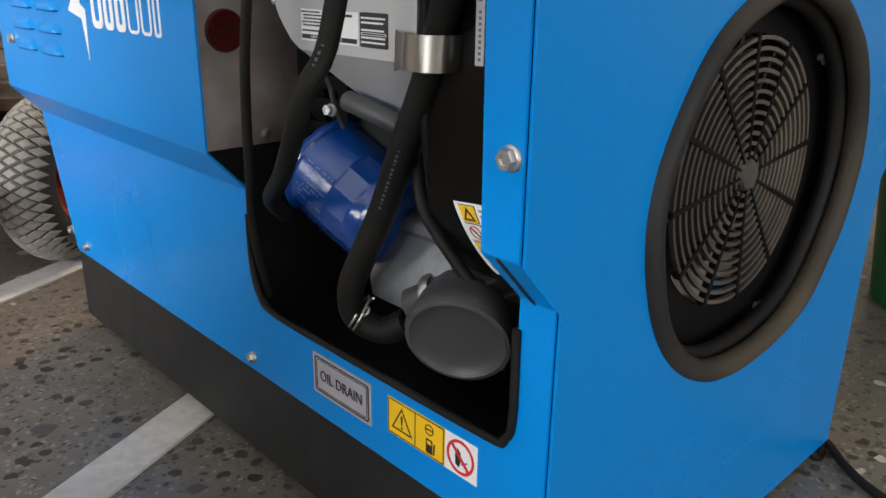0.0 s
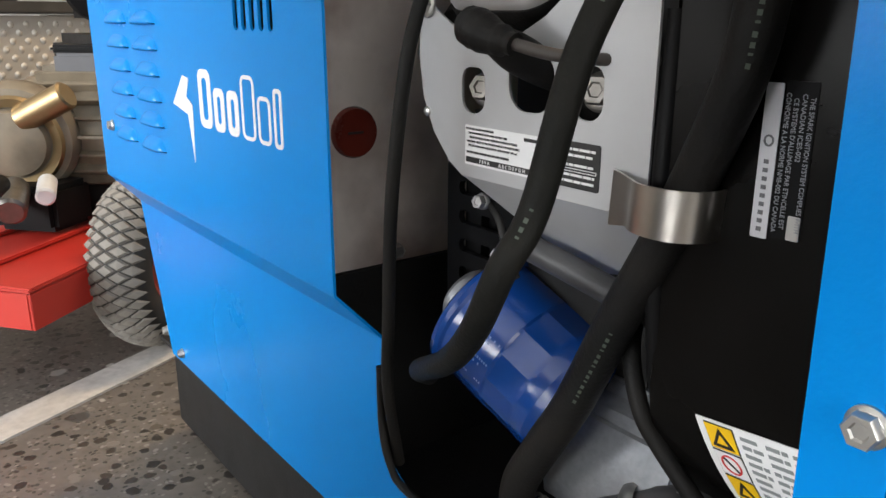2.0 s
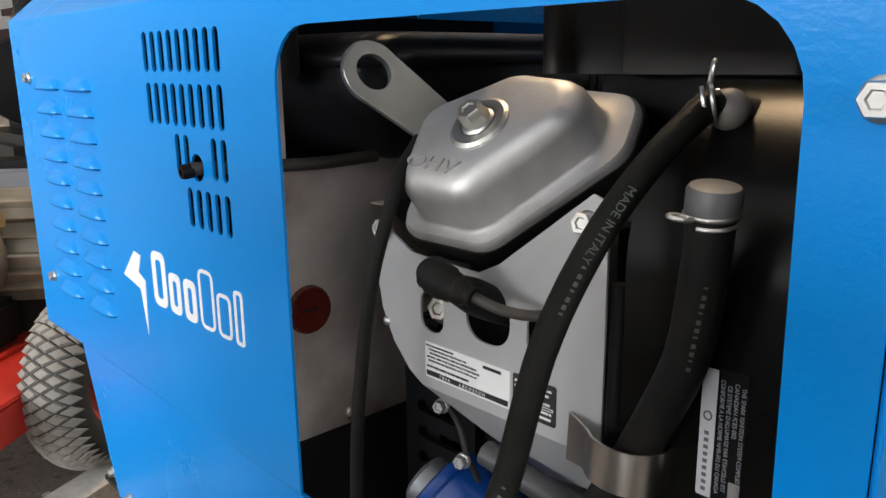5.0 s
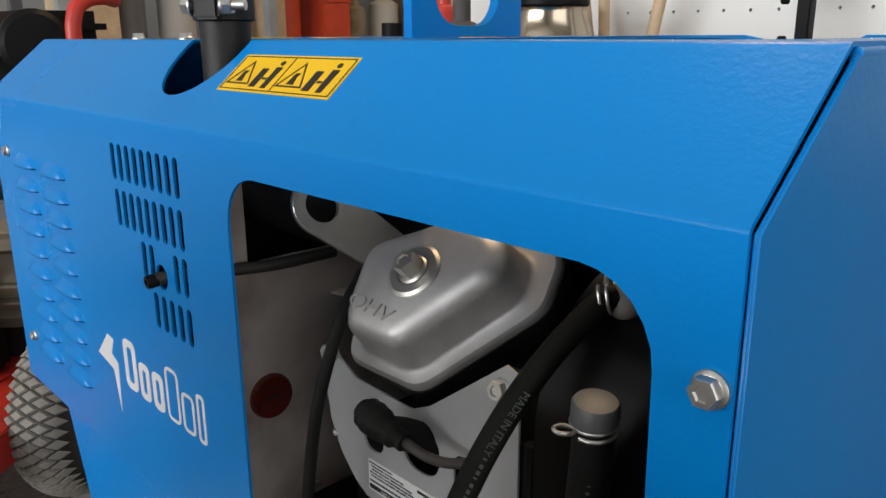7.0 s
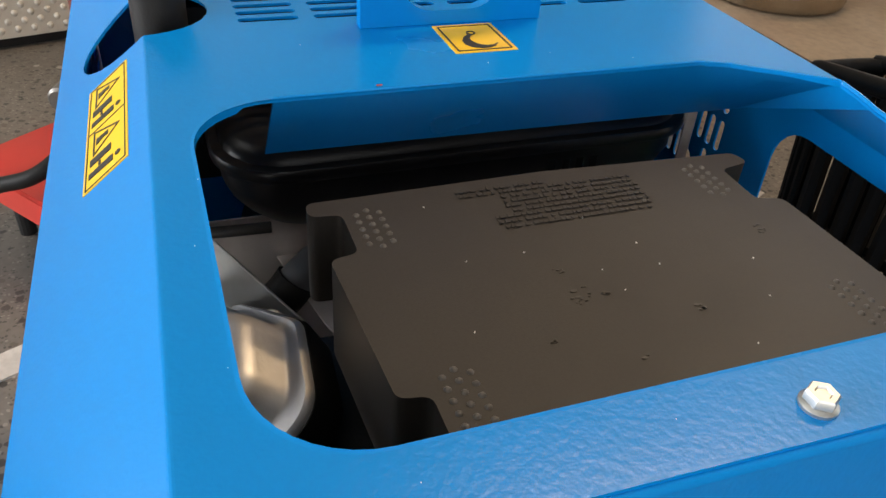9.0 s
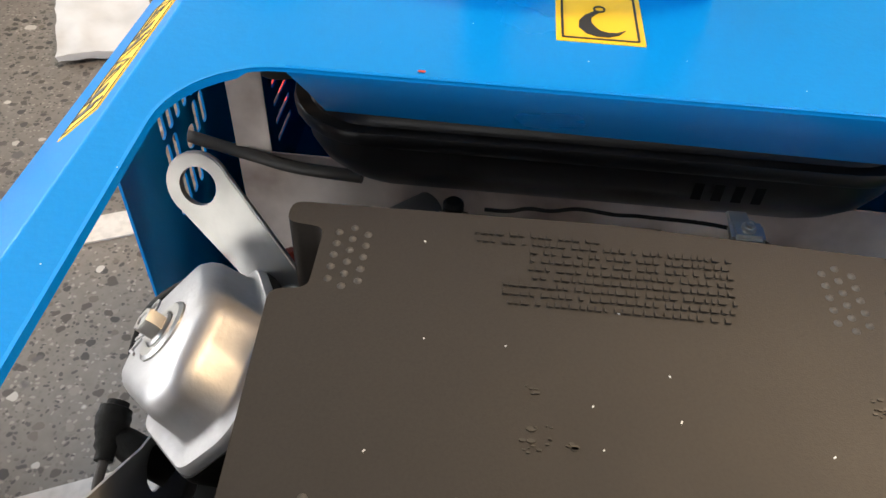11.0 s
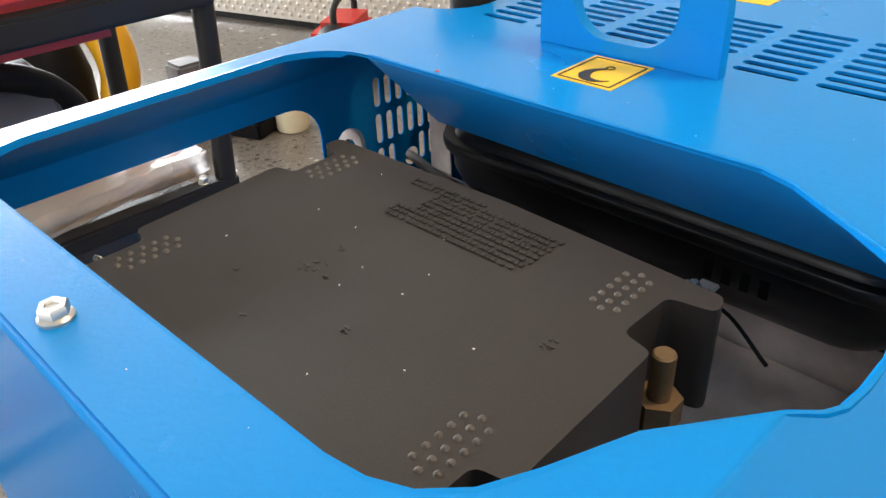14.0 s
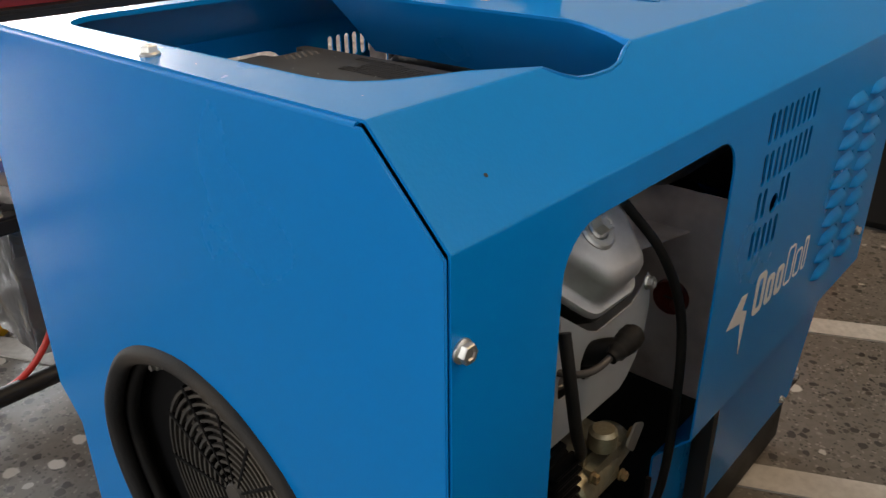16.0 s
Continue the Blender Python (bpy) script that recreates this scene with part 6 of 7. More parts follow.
def pneumatic_wheel(at, axle, parent):
    """A small pneumatic wheel with a diamond tread and a dished rim."""
    m = along(at, Vector(at) + Vector(axle))[0]
    prof = [(0.062, -0.026), (0.072, -0.034), (0.088, -0.040), (0.104, -0.038), (0.117, -0.029), (0.1235, -0.015), (0.125, 0.0), (0.1235, 0.015), (0.117, 0.029), (0.104, 0.038), (0.088, 0.040), (0.072, 0.034), (0.062, 0.026)]
    tyre = part("tyre", lathe(prof, m, 64), TYRE, parent, "dusty black tyre with a diamond tread", smooth=60)
    n = 46
    rows = (-0.032, -0.016, 0.0, 0.016, 0.032)
    verts, faces = [], []
    for i, h in enumerate(rows):
        for k in range(n):
            a = 2 * math.pi * (k + (0.5 if i % 2 else 0)) / n
            base = len(verts)
            for grow, up in ((0.88, 0.0), (0.66, 0.0032)):
                for du, dv in ((-1, 0), (0, -1), (1, 0), (0, 1)):
                    aa, hh = a + du * grow * 0.072, h + dv * grow * 0.0145
                    rr = 0.1252 - 0.0105 * min(1.3, abs(hh) / 0.032) ** 2.2 + up
                    verts.append(m @ Vector((rr * math.cos(aa), rr * math.sin(aa), hh)))
            faces += [(base + j, base + (j + 1) % 4, base + 4 + (j + 1) % 4, base + 4 + j) for j in range(4)] + [(base + 4, base + 5, base + 6, base + 7)]
    tread = part("tread_block", mesh_of("tread_block", verts, faces), TREAD, tyre)
    tagged(tread, "", "", "", "stuff")
    rim = part("rim", join(lathe([(0.064, -0.028), (0.067, -0.022), (0.058, -0.014), (0.056, 0.0), (0.058, 0.014), (0.067, 0.022), (0.064, 0.028), (0.052, 0.020), (0.048, 0.010), (0.020, 0.004), (0.016, 0.018), (0.009, 0.018), (0.009, -0.018), (0.016, -0.018), (0.020, -0.004), (0.048, -0.010), (0.052, -0.020), (0.064, -0.028)], m, 40)), ORANGE, parent, "orange-red pressed steel rim", smooth=35)
    part("axle", rod(m @ Vector((0, 0, -0.16)), m @ Vector((0, 0, 0.03)), 0.0075, 14), BLACK, parent)


WAT, WAX = (-1.035, 0.112, 0.1285), (0.74, 0.67, 0)
pneumatic_wheel(WAT, WAX, cart)

# motor with fins, terminal box and brass pump head
MA, MB = Vector((-1.33, 0.030, 0.285)), Vector((-1.185, 0.215, 0.285))
m, n = along(MA, MB)
motor = part("motor", lathe([(0, 0), (0.055, 0.0), (0.082, 0.010), (0.086, 0.03), (0.086, n - 0.03), (0.080, n - 0.012), (0.05, n), (0, n)], m, 40), BEIGE, cart, "dusty beige electric motor", smooth=40)
for k in range(22):
    a = 2 * math.pi * k / 22
    part("cooling_fin", flip(box(0.084, 0.100, -0.0022, 0.0022, 0.035, n - 0.035, 0.001), m @ Matrix.Rotation(a, 4, "Z")), BEIGE, motor)
part("motor_foot", flip(box(-0.06, 0.06, -0.05, 0.05, -0.135, -0.075, 0.006), Matrix.Translation((MA + MB) / 2) @ Matrix.Rotation(radians(52), 4, "Z")), BLACK, motor)
tb = part("terminal_box", flip(box(-0.045, 0.045, -0.032, 0.032, 0.080, 0.118, 0.005), Matrix.Translation(MA.lerp(MB, 0.45)) @ Matrix.Rotation(radians(52), 4, "Z")), GREYP, motor, "grey terminal box", smooth=40)
part("box_lid", flip(box(-0.047, 0.047, -0.034, 0.034, 0.1185, 0.130, 0.004), Matrix.Translation(MA.lerp(MB, 0.45)) @ Matrix.Rotation(radians(52), 4, "Z")), BLACKP, tb, smooth=40)
for q in (-0.02, 0.02):
    p = MA.lerp(MB, 0.80) + Vector((q, -q * 0.6, 0.088))
    part("eye_plug", lathe([(0.006, 0.0), (0.013, 0.0), (0.014, 0.006), (0.011, 0.012), (0.005, 0.012), (0.005, 0.004)], Matrix.Translation(p), 16), GREYP, motor)
PM = along((-1.235, -0.005, 0.285), (-1.12, -0.060, 0.275))[0]
pump = part("pump_head", join(lathe([(0, -0.02), (0.075, -0.018), (0.084, -0.005), (0.084, 0.018), (0.076, 0.030), (0.050, 0.036), (0.046, 0.052), (0.030, 0.058), (0, 0.058)], PM, 40)), BEIGE, cart, "beige pump housing with brass fittings", smooth=40)
part("brass_flange", lathe([(0.052, 0.030), (0.066, 0.030), (0.068, 0.036), (0.064, 0.042), (0.052, 0.040)], PM, 36), BRASS, pump, smooth=40)
part("brass_port", rod((-1.19, -0.01, 0.315), (-1.14, 0.045, 0.352), 0.020, 20, 0.003), BRASS, pump, smooth=40)
part("inlet_port", rod((-1.15, -0.075, 0.285), (-1.085, -0.105, 0.280), 0.022, 20, 0.004), BOLTGREY, pump, smooth=40)
part("valve_cap", rod((-1.16, -0.035, 0.225), (-1.095, -0.055, 0.205), 0.020, 20, 0.004), BOLTGREY, pump, smooth=40)
part("valve_cap", rod((-1.145, 0.005, 0.232), (-1.085, -0.012, 0.222), 0.013, 16, 0.003), WHITE, pump, smooth=40)
part("pressure_hose", tube([(-1.10, -0.06, 0.245), (-1.05, -0.09, 0.235), (-1.02, -0.15, 0.20), (-1.06, -0.22, 0.165)], 0.012, 14), RUBBER, pump, smooth=60)
part("pump_block", flip(box(-0.05, 0.05, -0.045, 0.045, 0.160, 0.225, 0.008), spin((-1.19, 0.005, 0), 40)), BLACKP, cart, smooth=40)
bottle = part("oil_reservoir", lathe([(0, 0.30), (0.034, 0.302), (0.037, 0.312), (0.037, 0.355), (0.031, 0.365), (0, 0.366)], Matrix.Translation((-1.335, -0.055, 0)), 28), material("dark_red_glass", (0.12, 0.015, 0.01), 0.15, coat=0.5), cart, "dark red sight glass bottle", smooth=40)
part("reservoir_neck", lathe([(0.0335, 0.3665), (0.0335, 0.395), (0.024, 0.398), (0, 0.398)], Matrix.Translation((-1.335, -0.055, 0)), 24), GREYP, bottle, smooth=40)
part("bottle_cap", lathe([(0, 0.412), (0.033, 0.411), (0.035, 0.406), (0.035, 0.3985), (0, 0.3985)], Matrix.Translation((-1.335, -0.055, 0)), 28), BLACKP, bottle, smooth=40)
part("reservoir_mount", rod((-1.335, -0.055, 0.152), (-1.335, -0.055, 0.301), 0.015, 14), BLACKP, bottle)

bring(Matrix.Translation((0.014, 0.016, 0)) @ CART_AREA, cart)

# ---- long bench with a dimpled sheet-metal front ----
BX = -2.2
bench = thing("workbench", (BX - 0.3, -1.2, 0), "long dark-topped workbench with a dimpled grey metal front", "workbench")
front = part("front_panel", box(BX - 0.012, BX, -3.6, 0.62, 0.03, 0.435, 0.002), PLATE, bench, "dimpled light grey metal front panel")
part("bench_top", box(BX - 0.62, BX + 0.03, -3.62, 0.64, 0.440, 0.468, 0.004), CLOTH, bench, "dark worn bench top", smooth=40)
part("bench_side", box(BX - 0.60, BX - 0.013, 0.608, 0.62, 0.0, 0.439), PLATE, bench)
part("kick_board", box(BX - 0.06, BX - 0.03, -3.6, 0.60, 0.0, 0.0295), BLACK, bench)


def dimples():
    verts, faces = [], []
    pitch = 0.0385
    rows = int(0.39 / (pitch * 0.5))
    for i in range(rows):
        for k in range(int(4.18 / pitch)):
            y, z = -3.57 + (k + (0.5 if i % 2 else 0)) * pitch, 0.05 + i * pitch * 0.5
            if y > 0.60 or z > 0.42:
                continue
            b = len(verts)
            for r, up in ((0.0088, 0.0), (0.0066, 0.0030), (0.0030, 0.0046)):
                verts += [(BX + up, y + r * math.cos(q), z + r * math.sin(q)) for q in (2 * math.pi * j / 7 for j in range(7))]
            for ring in (0, 7):
                faces += [(b + ring + j, b + ring + (j + 1) % 7, b + ring + 7 + (j + 1) % 7, b + ring + 7 + j) for j in range(7)]
            faces.append(tuple(b + 14 + j for j in range(7)))
    me = mesh_of("dimple", verts, faces)
    for f in me.polygons:
        f.use_smooth = True
    return me


tagged(part("dimple", dimples(), PLATE, front), "", "", "", "stuff")

# things on the bench
red_drum = thing("reel", (BX - 0.22, 0.22, 0.468), "red round hose reel standing on the dark bench", "hose reel")
m = along((BX - 0.28, 0.20, 0.585), (BX - 0.16, 0.235, 0.585))[0]
part("drum", lathe([(0, 0), (0.108, 0.0), (0.116, 0.006), (0.116, 0.014), (0.070, 0.024), (0.070, 0.098), (0.116, 0.108), (0.116, 0.116), (0.104, 0.122), (0.05, 0.122), (0.04, 0.132), (0, 0.132)], m, 36), REDPAINT, red_drum, smooth=35)
part("hub", lathe([(0.022, 0.133), (0.022, 0.150), (0, 0.152)], m, 18), BLACKP, red_drum)
part("stand", box(BX - 0.30, BX - 0.14, 0.16, 0.28, 0.4685, 0.476, 0.002), BLACK, red_drum)
ytool = thing("grease_gun", (BX - 0.10, 0.40, 0.468), "yellow plastic wedge-shaped tool on the dark bench", "tool")
part("tool_body", tube([(BX - 0.14, 0.385, 0.505), (BX - 0.11, 0.430, 0.522), (BX - 0.08, 0.475, 0.540)], 0.030, 16, 6, lambda t: 0.034 - 0.010 * t), YPLAST, ytool, smooth=50)
part("tool_grip", tube([(BX - 0.08, 0.475, 0.540), (BX - 0.065, 0.50, 0.556), (BX - 0.055, 0.52, 0.562)], 0.017, 12), YPLAST, ytool, smooth=50)

bring(WALL_AREA, red_drum, ytool)
bring(WALL_AREA @ about(BX, 0.30, 15.0), bench)

# black engine with a red bent handle standing on the floor behind the cart
mach = thing("small_machine", (-1.72, 0.50, 0), "black small engine with a red bent tube handle", "engine")
part("base_frame", box(-1.90, -1.56, 0.36, 0.66, 0.0, 0.40, 0.02), BLACK, mach, smooth=40)
part("engine_block", join(box(-1.86, -1.60, 0.40, 0.62, 0.401, 0.60, 0.03), rod((-1.60, 0.46, 0.60), (-1.52, 0.44, 0.60), 0.065, 26, 0.01), rod((-1.75, 0.60, 0.55), (-1.72, 0.66, 0.56), 0.04, 20, 0.006)), BLACKP, mach, smooth=40)
part("tank", box(-1.84, -1.64, 0.44, 0.64, 0.602, 0.665, 0.025, seg=4), BLACKP, mach, smooth=40)
part("recoil_cover", lathe([(0, 0.02), (0.05, 0.018), (0.075, 0.010), (0.08, 0)], along((-1.59, 0.40, 0.50), (-1.3, 0.32, 0.50))[0], 28), BLACKP, mach, smooth=40)
part("bent_handle", tube([(-1.38, 0.455, 0.02), (-1.38, 0.46, 0.55), (-1.38, 0.465, 0.645), (-1.385, 0.490, 0.675), (-1.40, 0.53, 0.682), (-1.47, 0.58, 0.68)], 0.014, 14), REDPAINT, mach, "red bent tube handle", smooth=60)

bring(Matrix.Translation((-0.06, -0.10, 0)) @ WALL_AREA, mach)

# ---- shelf rack with mixed stores against the wall ----
rack = thing("shelf_rack", (-2.75, 1.75, 0), "grey steel shelf rack filled with mixed stores", "shelf")
for x in (-3.0, -2.55):
    for y in (0.75, 1.50, 2.25, 3.0):
        part("post", box(x - 0.02, x + 0.02, y - 0.02, y + 0.02, 0, 2.1, 0.002), SILVER if x > -2.8 else GREYP, rack)
for z in (0.18, 0.56, 0.98, 1.42, 1.86):
    part("shelf_board", box(-2.98, -2.54, 0.73, 3.02, z, z + 0.028, 0.002), WALLM, rack)
rng = random.Random(12)
tints = [CARD, CLOTH, PLATE, BLACKP, BEIGE, WALLM, CLOTH, GREYP, WOOD, PLATE, ORANGE, WALLM]
for z in (0.21, 0.59, 1.01, 1.45):
    y = 0.80
    while y < 2.92:
        w, h, d = rng.uniform(0.07, 0.20), rng.uniform(0.10, 0.30), rng.uniform(0.14, 0.34)
        mat = tints[rng.randrange(len(tints))]
        if y + w > 2.98:
            break
        name = {"brown_cardboard": "carton", "pale_wood": "wooden_crate"}.get(mat.name, "storage_box")
        word = mat.name.replace("_", " ")
        if rng.random() < 0.35:
            r = min(w, 0.13) / 2
            ob = link("canister", lathe([(0, 0), (r, 0.002), (r, h * 0.78), (r * 0.5, h * 0.86), (r * 0.42, h), (0, h)], Matrix.Translation((-2.62 - r, y + w / 2, z - 0.0015)), 24), mat, 40)
            tagged(ob, word + " canister standing on the steel shelf", "canister", "stores on the shelf rack")
        else:
            ob = link(name, join(box(-2.57 - d, -2.57, y, y + w, z - 0.0015, z + h, 0.004), box(-2.575 - d, -2.565, y - 0.003, y + w + 0.003, z + h * 0.72, z + h + 0.003, 0.002)), mat, 40)
            tagged(ob, word + " box with a lid on the steel shelf", "box", "stores on the shelf rack")
        bring(WALL_AREA, ob)
        y += w + rng.uniform(0.015, 0.06)
bring(WALL_AREA, rack)

# ---- side bench with a white pegboard back ----
SB = 0.465
sbench = thing("side_bench", (-0.5, 0.99, 0), "brown wooden workbench with a white pegboard back panel", "workbench")
part("bench_top", box(-1.25, 0.30, 0.80, 1.20, SB - 0.03, SB, 0.004), BENCHWOOD, sbench, smooth=40)
peg_holes = [circle(-1.05 + 0.05 * i, 0.60 + 0.05 * k, 0.0031, 6) for i in range(26) for k in range(10)]
part("pegboard", plate([(-1.25, SB + 0.0005), (0.30, SB + 0.0005), (0.30, 1.6), (-1.25, 1.6)], peg_holes, 0.006, lambda u, v, w: (u, 1.195 + w, v)), WHITEW, sbench, "white pegboard with rows of small holes")
part("dark_backing", box(-1.24, 0.29, 1.203, 1.215, SB + 0.01, 1.59), GREYP, sbench)
for x in (-1.22, 0.27):
    for y in (0.84, 1.16):
        part("leg", box(x - 0.02, x + 0.02, y - 0.02, y + 0.02, 0, SB - 0.031, 0.002), SILVER, sbench)

pole = thing("clamp_stand", (-0.445, 1.072, SB), "black upright pole with two star knobs on the bench", "stand")
part("pole", box(-0.456, -0.434, 1.061, 1.083, SB + 0.008, 1.15, 0.003), BLACKP, pole, smooth=40)
part("foot", box(-0.50, -0.39, 1.03, 1.12, SB + 0.0005, SB + 0.008, 0.002), BLACKP, pole)
for z in (0.590, 0.672):
    m = along((-0.457, 1.070, z), (-0.55, 1.02, z))[0]
    bm = lathe([(0.006, 0), (0.006, 0.012), (0.012, 0.013), (0.012, 0.026), (0, 0.027)], m, 16)
    for k in range(5):
        a = 2 * math.pi * k / 5
        bm = join(bm, rod(m @ Vector((0.014 * math.cos(a), 0.014 * math.sin(a), 0.013)), m @ Vector((0.014 * math.cos(a), 0.014 * math.sin(a), 0.026)), 0.006, 10, 0.002))
    part("star_knob", bm, BLACKP, pole, smooth=40)

flask = thing("steel_vessel", (-0.82, 0.92, SB), "polished stainless steel vessel with a printed label", "vessel")
fm = Matrix.Translation((-0.82, 0.92, SB))
part("vessel_body", lathe([(0, 0.0005), (0.098, 0.002), (0.100, 0.010), (0.094, 0.08), (0.076, 0.15), (0.064, 0.182), (0.066, 0.190), (0.060, 0.190), (0.058, 0.18), (0, 0.17)], fm, 48), material("polished_stainless", (0.46, 0.39, 0.30), 0.16, 1.0, stain=0.2, stain_scale=12), flask, smooth=50)
part("rim_band", lathe([(0.066, 0.1905), (0.070, 0.194), (0.070, 0.204), (0.063, 0.206), (0.060, 0.1905)], fm, 40), BLACKP, flask, smooth=40)
lab = [(0.0955 * math.cos(radians(a)), 0.0955 * math.sin(radians(a))) for a in range(-70, -20, 6)]
bm = bmesh.new()
lo = [bm.verts.new(fm @ Vector((x * 1.055, y * 1.055, 0.022))) for x, y in lab]
hi = [bm.verts.new(fm @ Vector((x * 1.015, y * 1.015, 0.074))) for x, y in lab]
for k in range(len(lab) - 1):
    bm.faces.new((lo[k], lo[k + 1], hi[k + 1], hi[k]))
part("printed_label", bm, material("violet_label", (0.16, 0.05, 0.22), 0.4, stain=0.3, stain_scale=40, stain_color=(0.5, 0.4, 0.5)), flask, "violet and white printed label")
for k, (x0, y0, x1, y1) in enumerate(((-0.67, 1.10, -0.75, 1.17), (-0.60, 1.09, -0.50, 1.17), (-0.70, 1.12, -0.86, 1.17), (-0.90, 1.08, -0.98, 1.16))):
    st = link("wooden_stick", rod((x0, y0, SB + 0.001), (x1, y1, 1.15), 0.011, 12, 0.002), WOOD, 40)
    tagged(st, "pale round wooden stick leaning on the pegboard", "stick", "sticks by the pegboard")
    bring(Matrix.Translation((-0.10, -0.02, 0)) @ WALL_AREA, st)
for k, (x, y, r, h, mat) in enumerate(((-1.02, 0.95, 0.035, 0.21, CLOTH), (-1.12, 1.0, 0.03, 0.25, REDPAINT), (-1.17, 0.90, 0.045, 0.17, BLACKP))):
    c = link("spray_can", lathe([(0, 0), (r, 0.001), (r, h * 0.74), (r * 0.8, h * 0.80), (r * 0.5, h * 0.82), (r * 0.5, h), (0, h)], Matrix.Translation((x, y, SB + 0.0005)), 28), mat, 40)
    tagged(c, mat.name.replace("_", " ") + " can on the wooden bench", "can", "cans on the bench")
    bring(WALL_AREA, c)
bring(WALL_AREA, sbench, pole, flask)
pole.location.x += 0.040
flask.location += Vector((0.030, 0.010, 0))

# tall black slatted basket on the floor before the bench
basket = thing("slatted_basket", (-0.355, 0.742, 0), "tall black slatted plastic basket on the floor by the bench", "basket")
rim = [(x, y, min(0.572, 0.522 + 0.36 * (x + 0.50))) for x, y in rrect(-0.505, -0.205, 0.702, 0.782, 0.035, 5)]
part("rim", tube(rim + rim[:2], 0.0095, 10), BLACKP, basket, smooth=60)
part("floor_plate", plate(rrect(-0.48, -0.235, 0.712, 0.772, 0.025, 5), (), 0.006, lambda u, v, w: (u, v, 0.0065 - w)), BLACKP, basket)
for k, (x, y, z) in enumerate(rim):
    foot = Vector((-0.355 + (x + 0.355) * 0.80, 0.742 + (y - 0.742) * 0.80, 0.006))
    part("slat", tube([(x, y, z - 0.004), tuple(foot)], 0.0045, 6), BLACKP, basket)
for k in range(1, 9):
    x = -0.475 + 0.0272 * k
    for y in (0.702, 0.782):
        part("slat", tube([(x, y, min(0.572, 0.522 + 0.36 * (x + 0.50)) - 0.004), (-0.355 + (x + 0.355) * 0.80, 0.742 + (y - 0.742) * 0.80, 0.006)], 0.0085, 6), BLACKP, basket)
for z in (0.17, 0.34):
    q = 0.80 + 0.20 * z / 0.55
    hoop = [(-0.355 + (x + 0.355) * q, 0.742 + (y - 0.742) * q, z) for x, y, _ in rim]
    part("hoop", tube(hoop + hoop[:2], 0.006, 8), BLACKP, basket, smooth=60)

# ---- second machine: black tube frame with film-wrapped box ----
FY = -0.50
frame2 = thing("tube_frame_machine", (-0.2, -0.65, 0), "black tube-framed machine with a film-wrapped panel box and red lid", "machine")
TUBE = 0.0155
part("base_tube", tube([(0.42, FY, 0.040), (0.10, FY, 0.040), (-0.20, FY, 0.040), (-0.40, FY, 0.042), (-0.455, FY, 0.052), (-0.490, FY, 0.088), (-0.502, FY, 0.15), (-0.505, FY, 0.30), (-0.515, FY, 0.45), (-0.525, FY, 0.62)], TUBE, 16), BLACK, frame2, "glossy black bent frame tube", smooth=60)
part("base_tube", tube([(0.42, -0.82, 0.040), (0.10, -0.82, 0.040), (-0.20, -0.82, 0.040), (-0.40, -0.82, 0.042), (-0.455, -0.82, 0.052), (-0.490, -0.82, 0.088), (-0.502, -0.82, 0.15), (-0.505, -0.82, 0.30), (-0.52, -0.82, 0.62)], TUBE, 16), BLACK, frame2, "glossy black bent frame tube", smooth=60)
part("cross_rail", box(-0.52, 0.40, FY - 0.016, FY + 0.016, 0.298, 0.324, 0.004), BLACK, frame2, smooth=40)
part("top_rail", box(-0.535, 0.40, FY - 0.02, FY + 0.02, 0.570, 0.606, 0.005), BLACK, frame2, smooth=40)
part("top_rail", box(-0.535, 0.40, -0.84, -0.80, 0.556, 0.602, 0.005), BLACK, frame2, smooth=40)
part("red_lid", box(-0.50, 0.40, -0.84, FY + 0.004, 0.607, 0.648, 0.012), REDPAINT, frame2, "red painted lid", smooth=40)
part("red_strip", box(-0.40, 0.40, FY - 0.03, FY - 0.018, 0.552, 0.5695), REDPAINT, frame2)
panel_box = part("panel_box", box(-0.475, -0.185, -0.66, FY - 0.02, 0.085, 0.294, 0.006), GREYP, frame2, "dark grey control box wrapped in clear film", smooth=40)


def crumpled(x0, x1, y0, y1, z0, z1, seed):
    """A loose film cover over a box, creased all over."""
    bm = box(x0, x1, y0, y1, z0, z1)
    bmesh.ops.subdivide_edges(bm, edges=bm.edges[:], cuts=14, use_grid_fill=True)
    for v in bm.verts:
        p = v.co * 26 + Vector((seed, 0, 0))
        q = noise.noise_vector(p) * 0.006 + noise.noise_vector(v.co * 70) * 0.0025
        v.co += q
    return bm


part("film_wrap", crumpled(-0.485, -0.178, -0.668, FY - 0.008, 0.075, 0.293, 1.0), FILM, panel_box, "loose clear plastic film")
part("brass_fitting", hex_bolt((-0.487, FY - 0.0, 0.10), (0.2, 1, 0.2), 0.014, 0.018, 0.012), BRASS, frame2, smooth=35)
for x in (-0.50, -0.20):
    part("rail_bolt", hex_bolt((x + 0.03, FY, 0.324), (0, 0.2, 1), 0.012, 0.016, 0.010), ZINC, frame2, smooth=35)
part("motor_drum", lathe([(0, 0), (0.085, 0.0), (0.098, 0.010), (0.098, 0.19), (0.085, 0.205), (0.03, 0.21), (0, 0.21)], along((-0.36, -0.735, 0.395), (-0.15, -0.735, 0.395))[0], 44), GREYP, frame2, "grey motor drum under film", smooth=40)
part("drum_label", box(-0.33, -0.27, -0.66, -0.635, 0.385, 0.43, 0.002, Matrix.Translation((0, -0.018, 0.02))), WALLM, frame2)
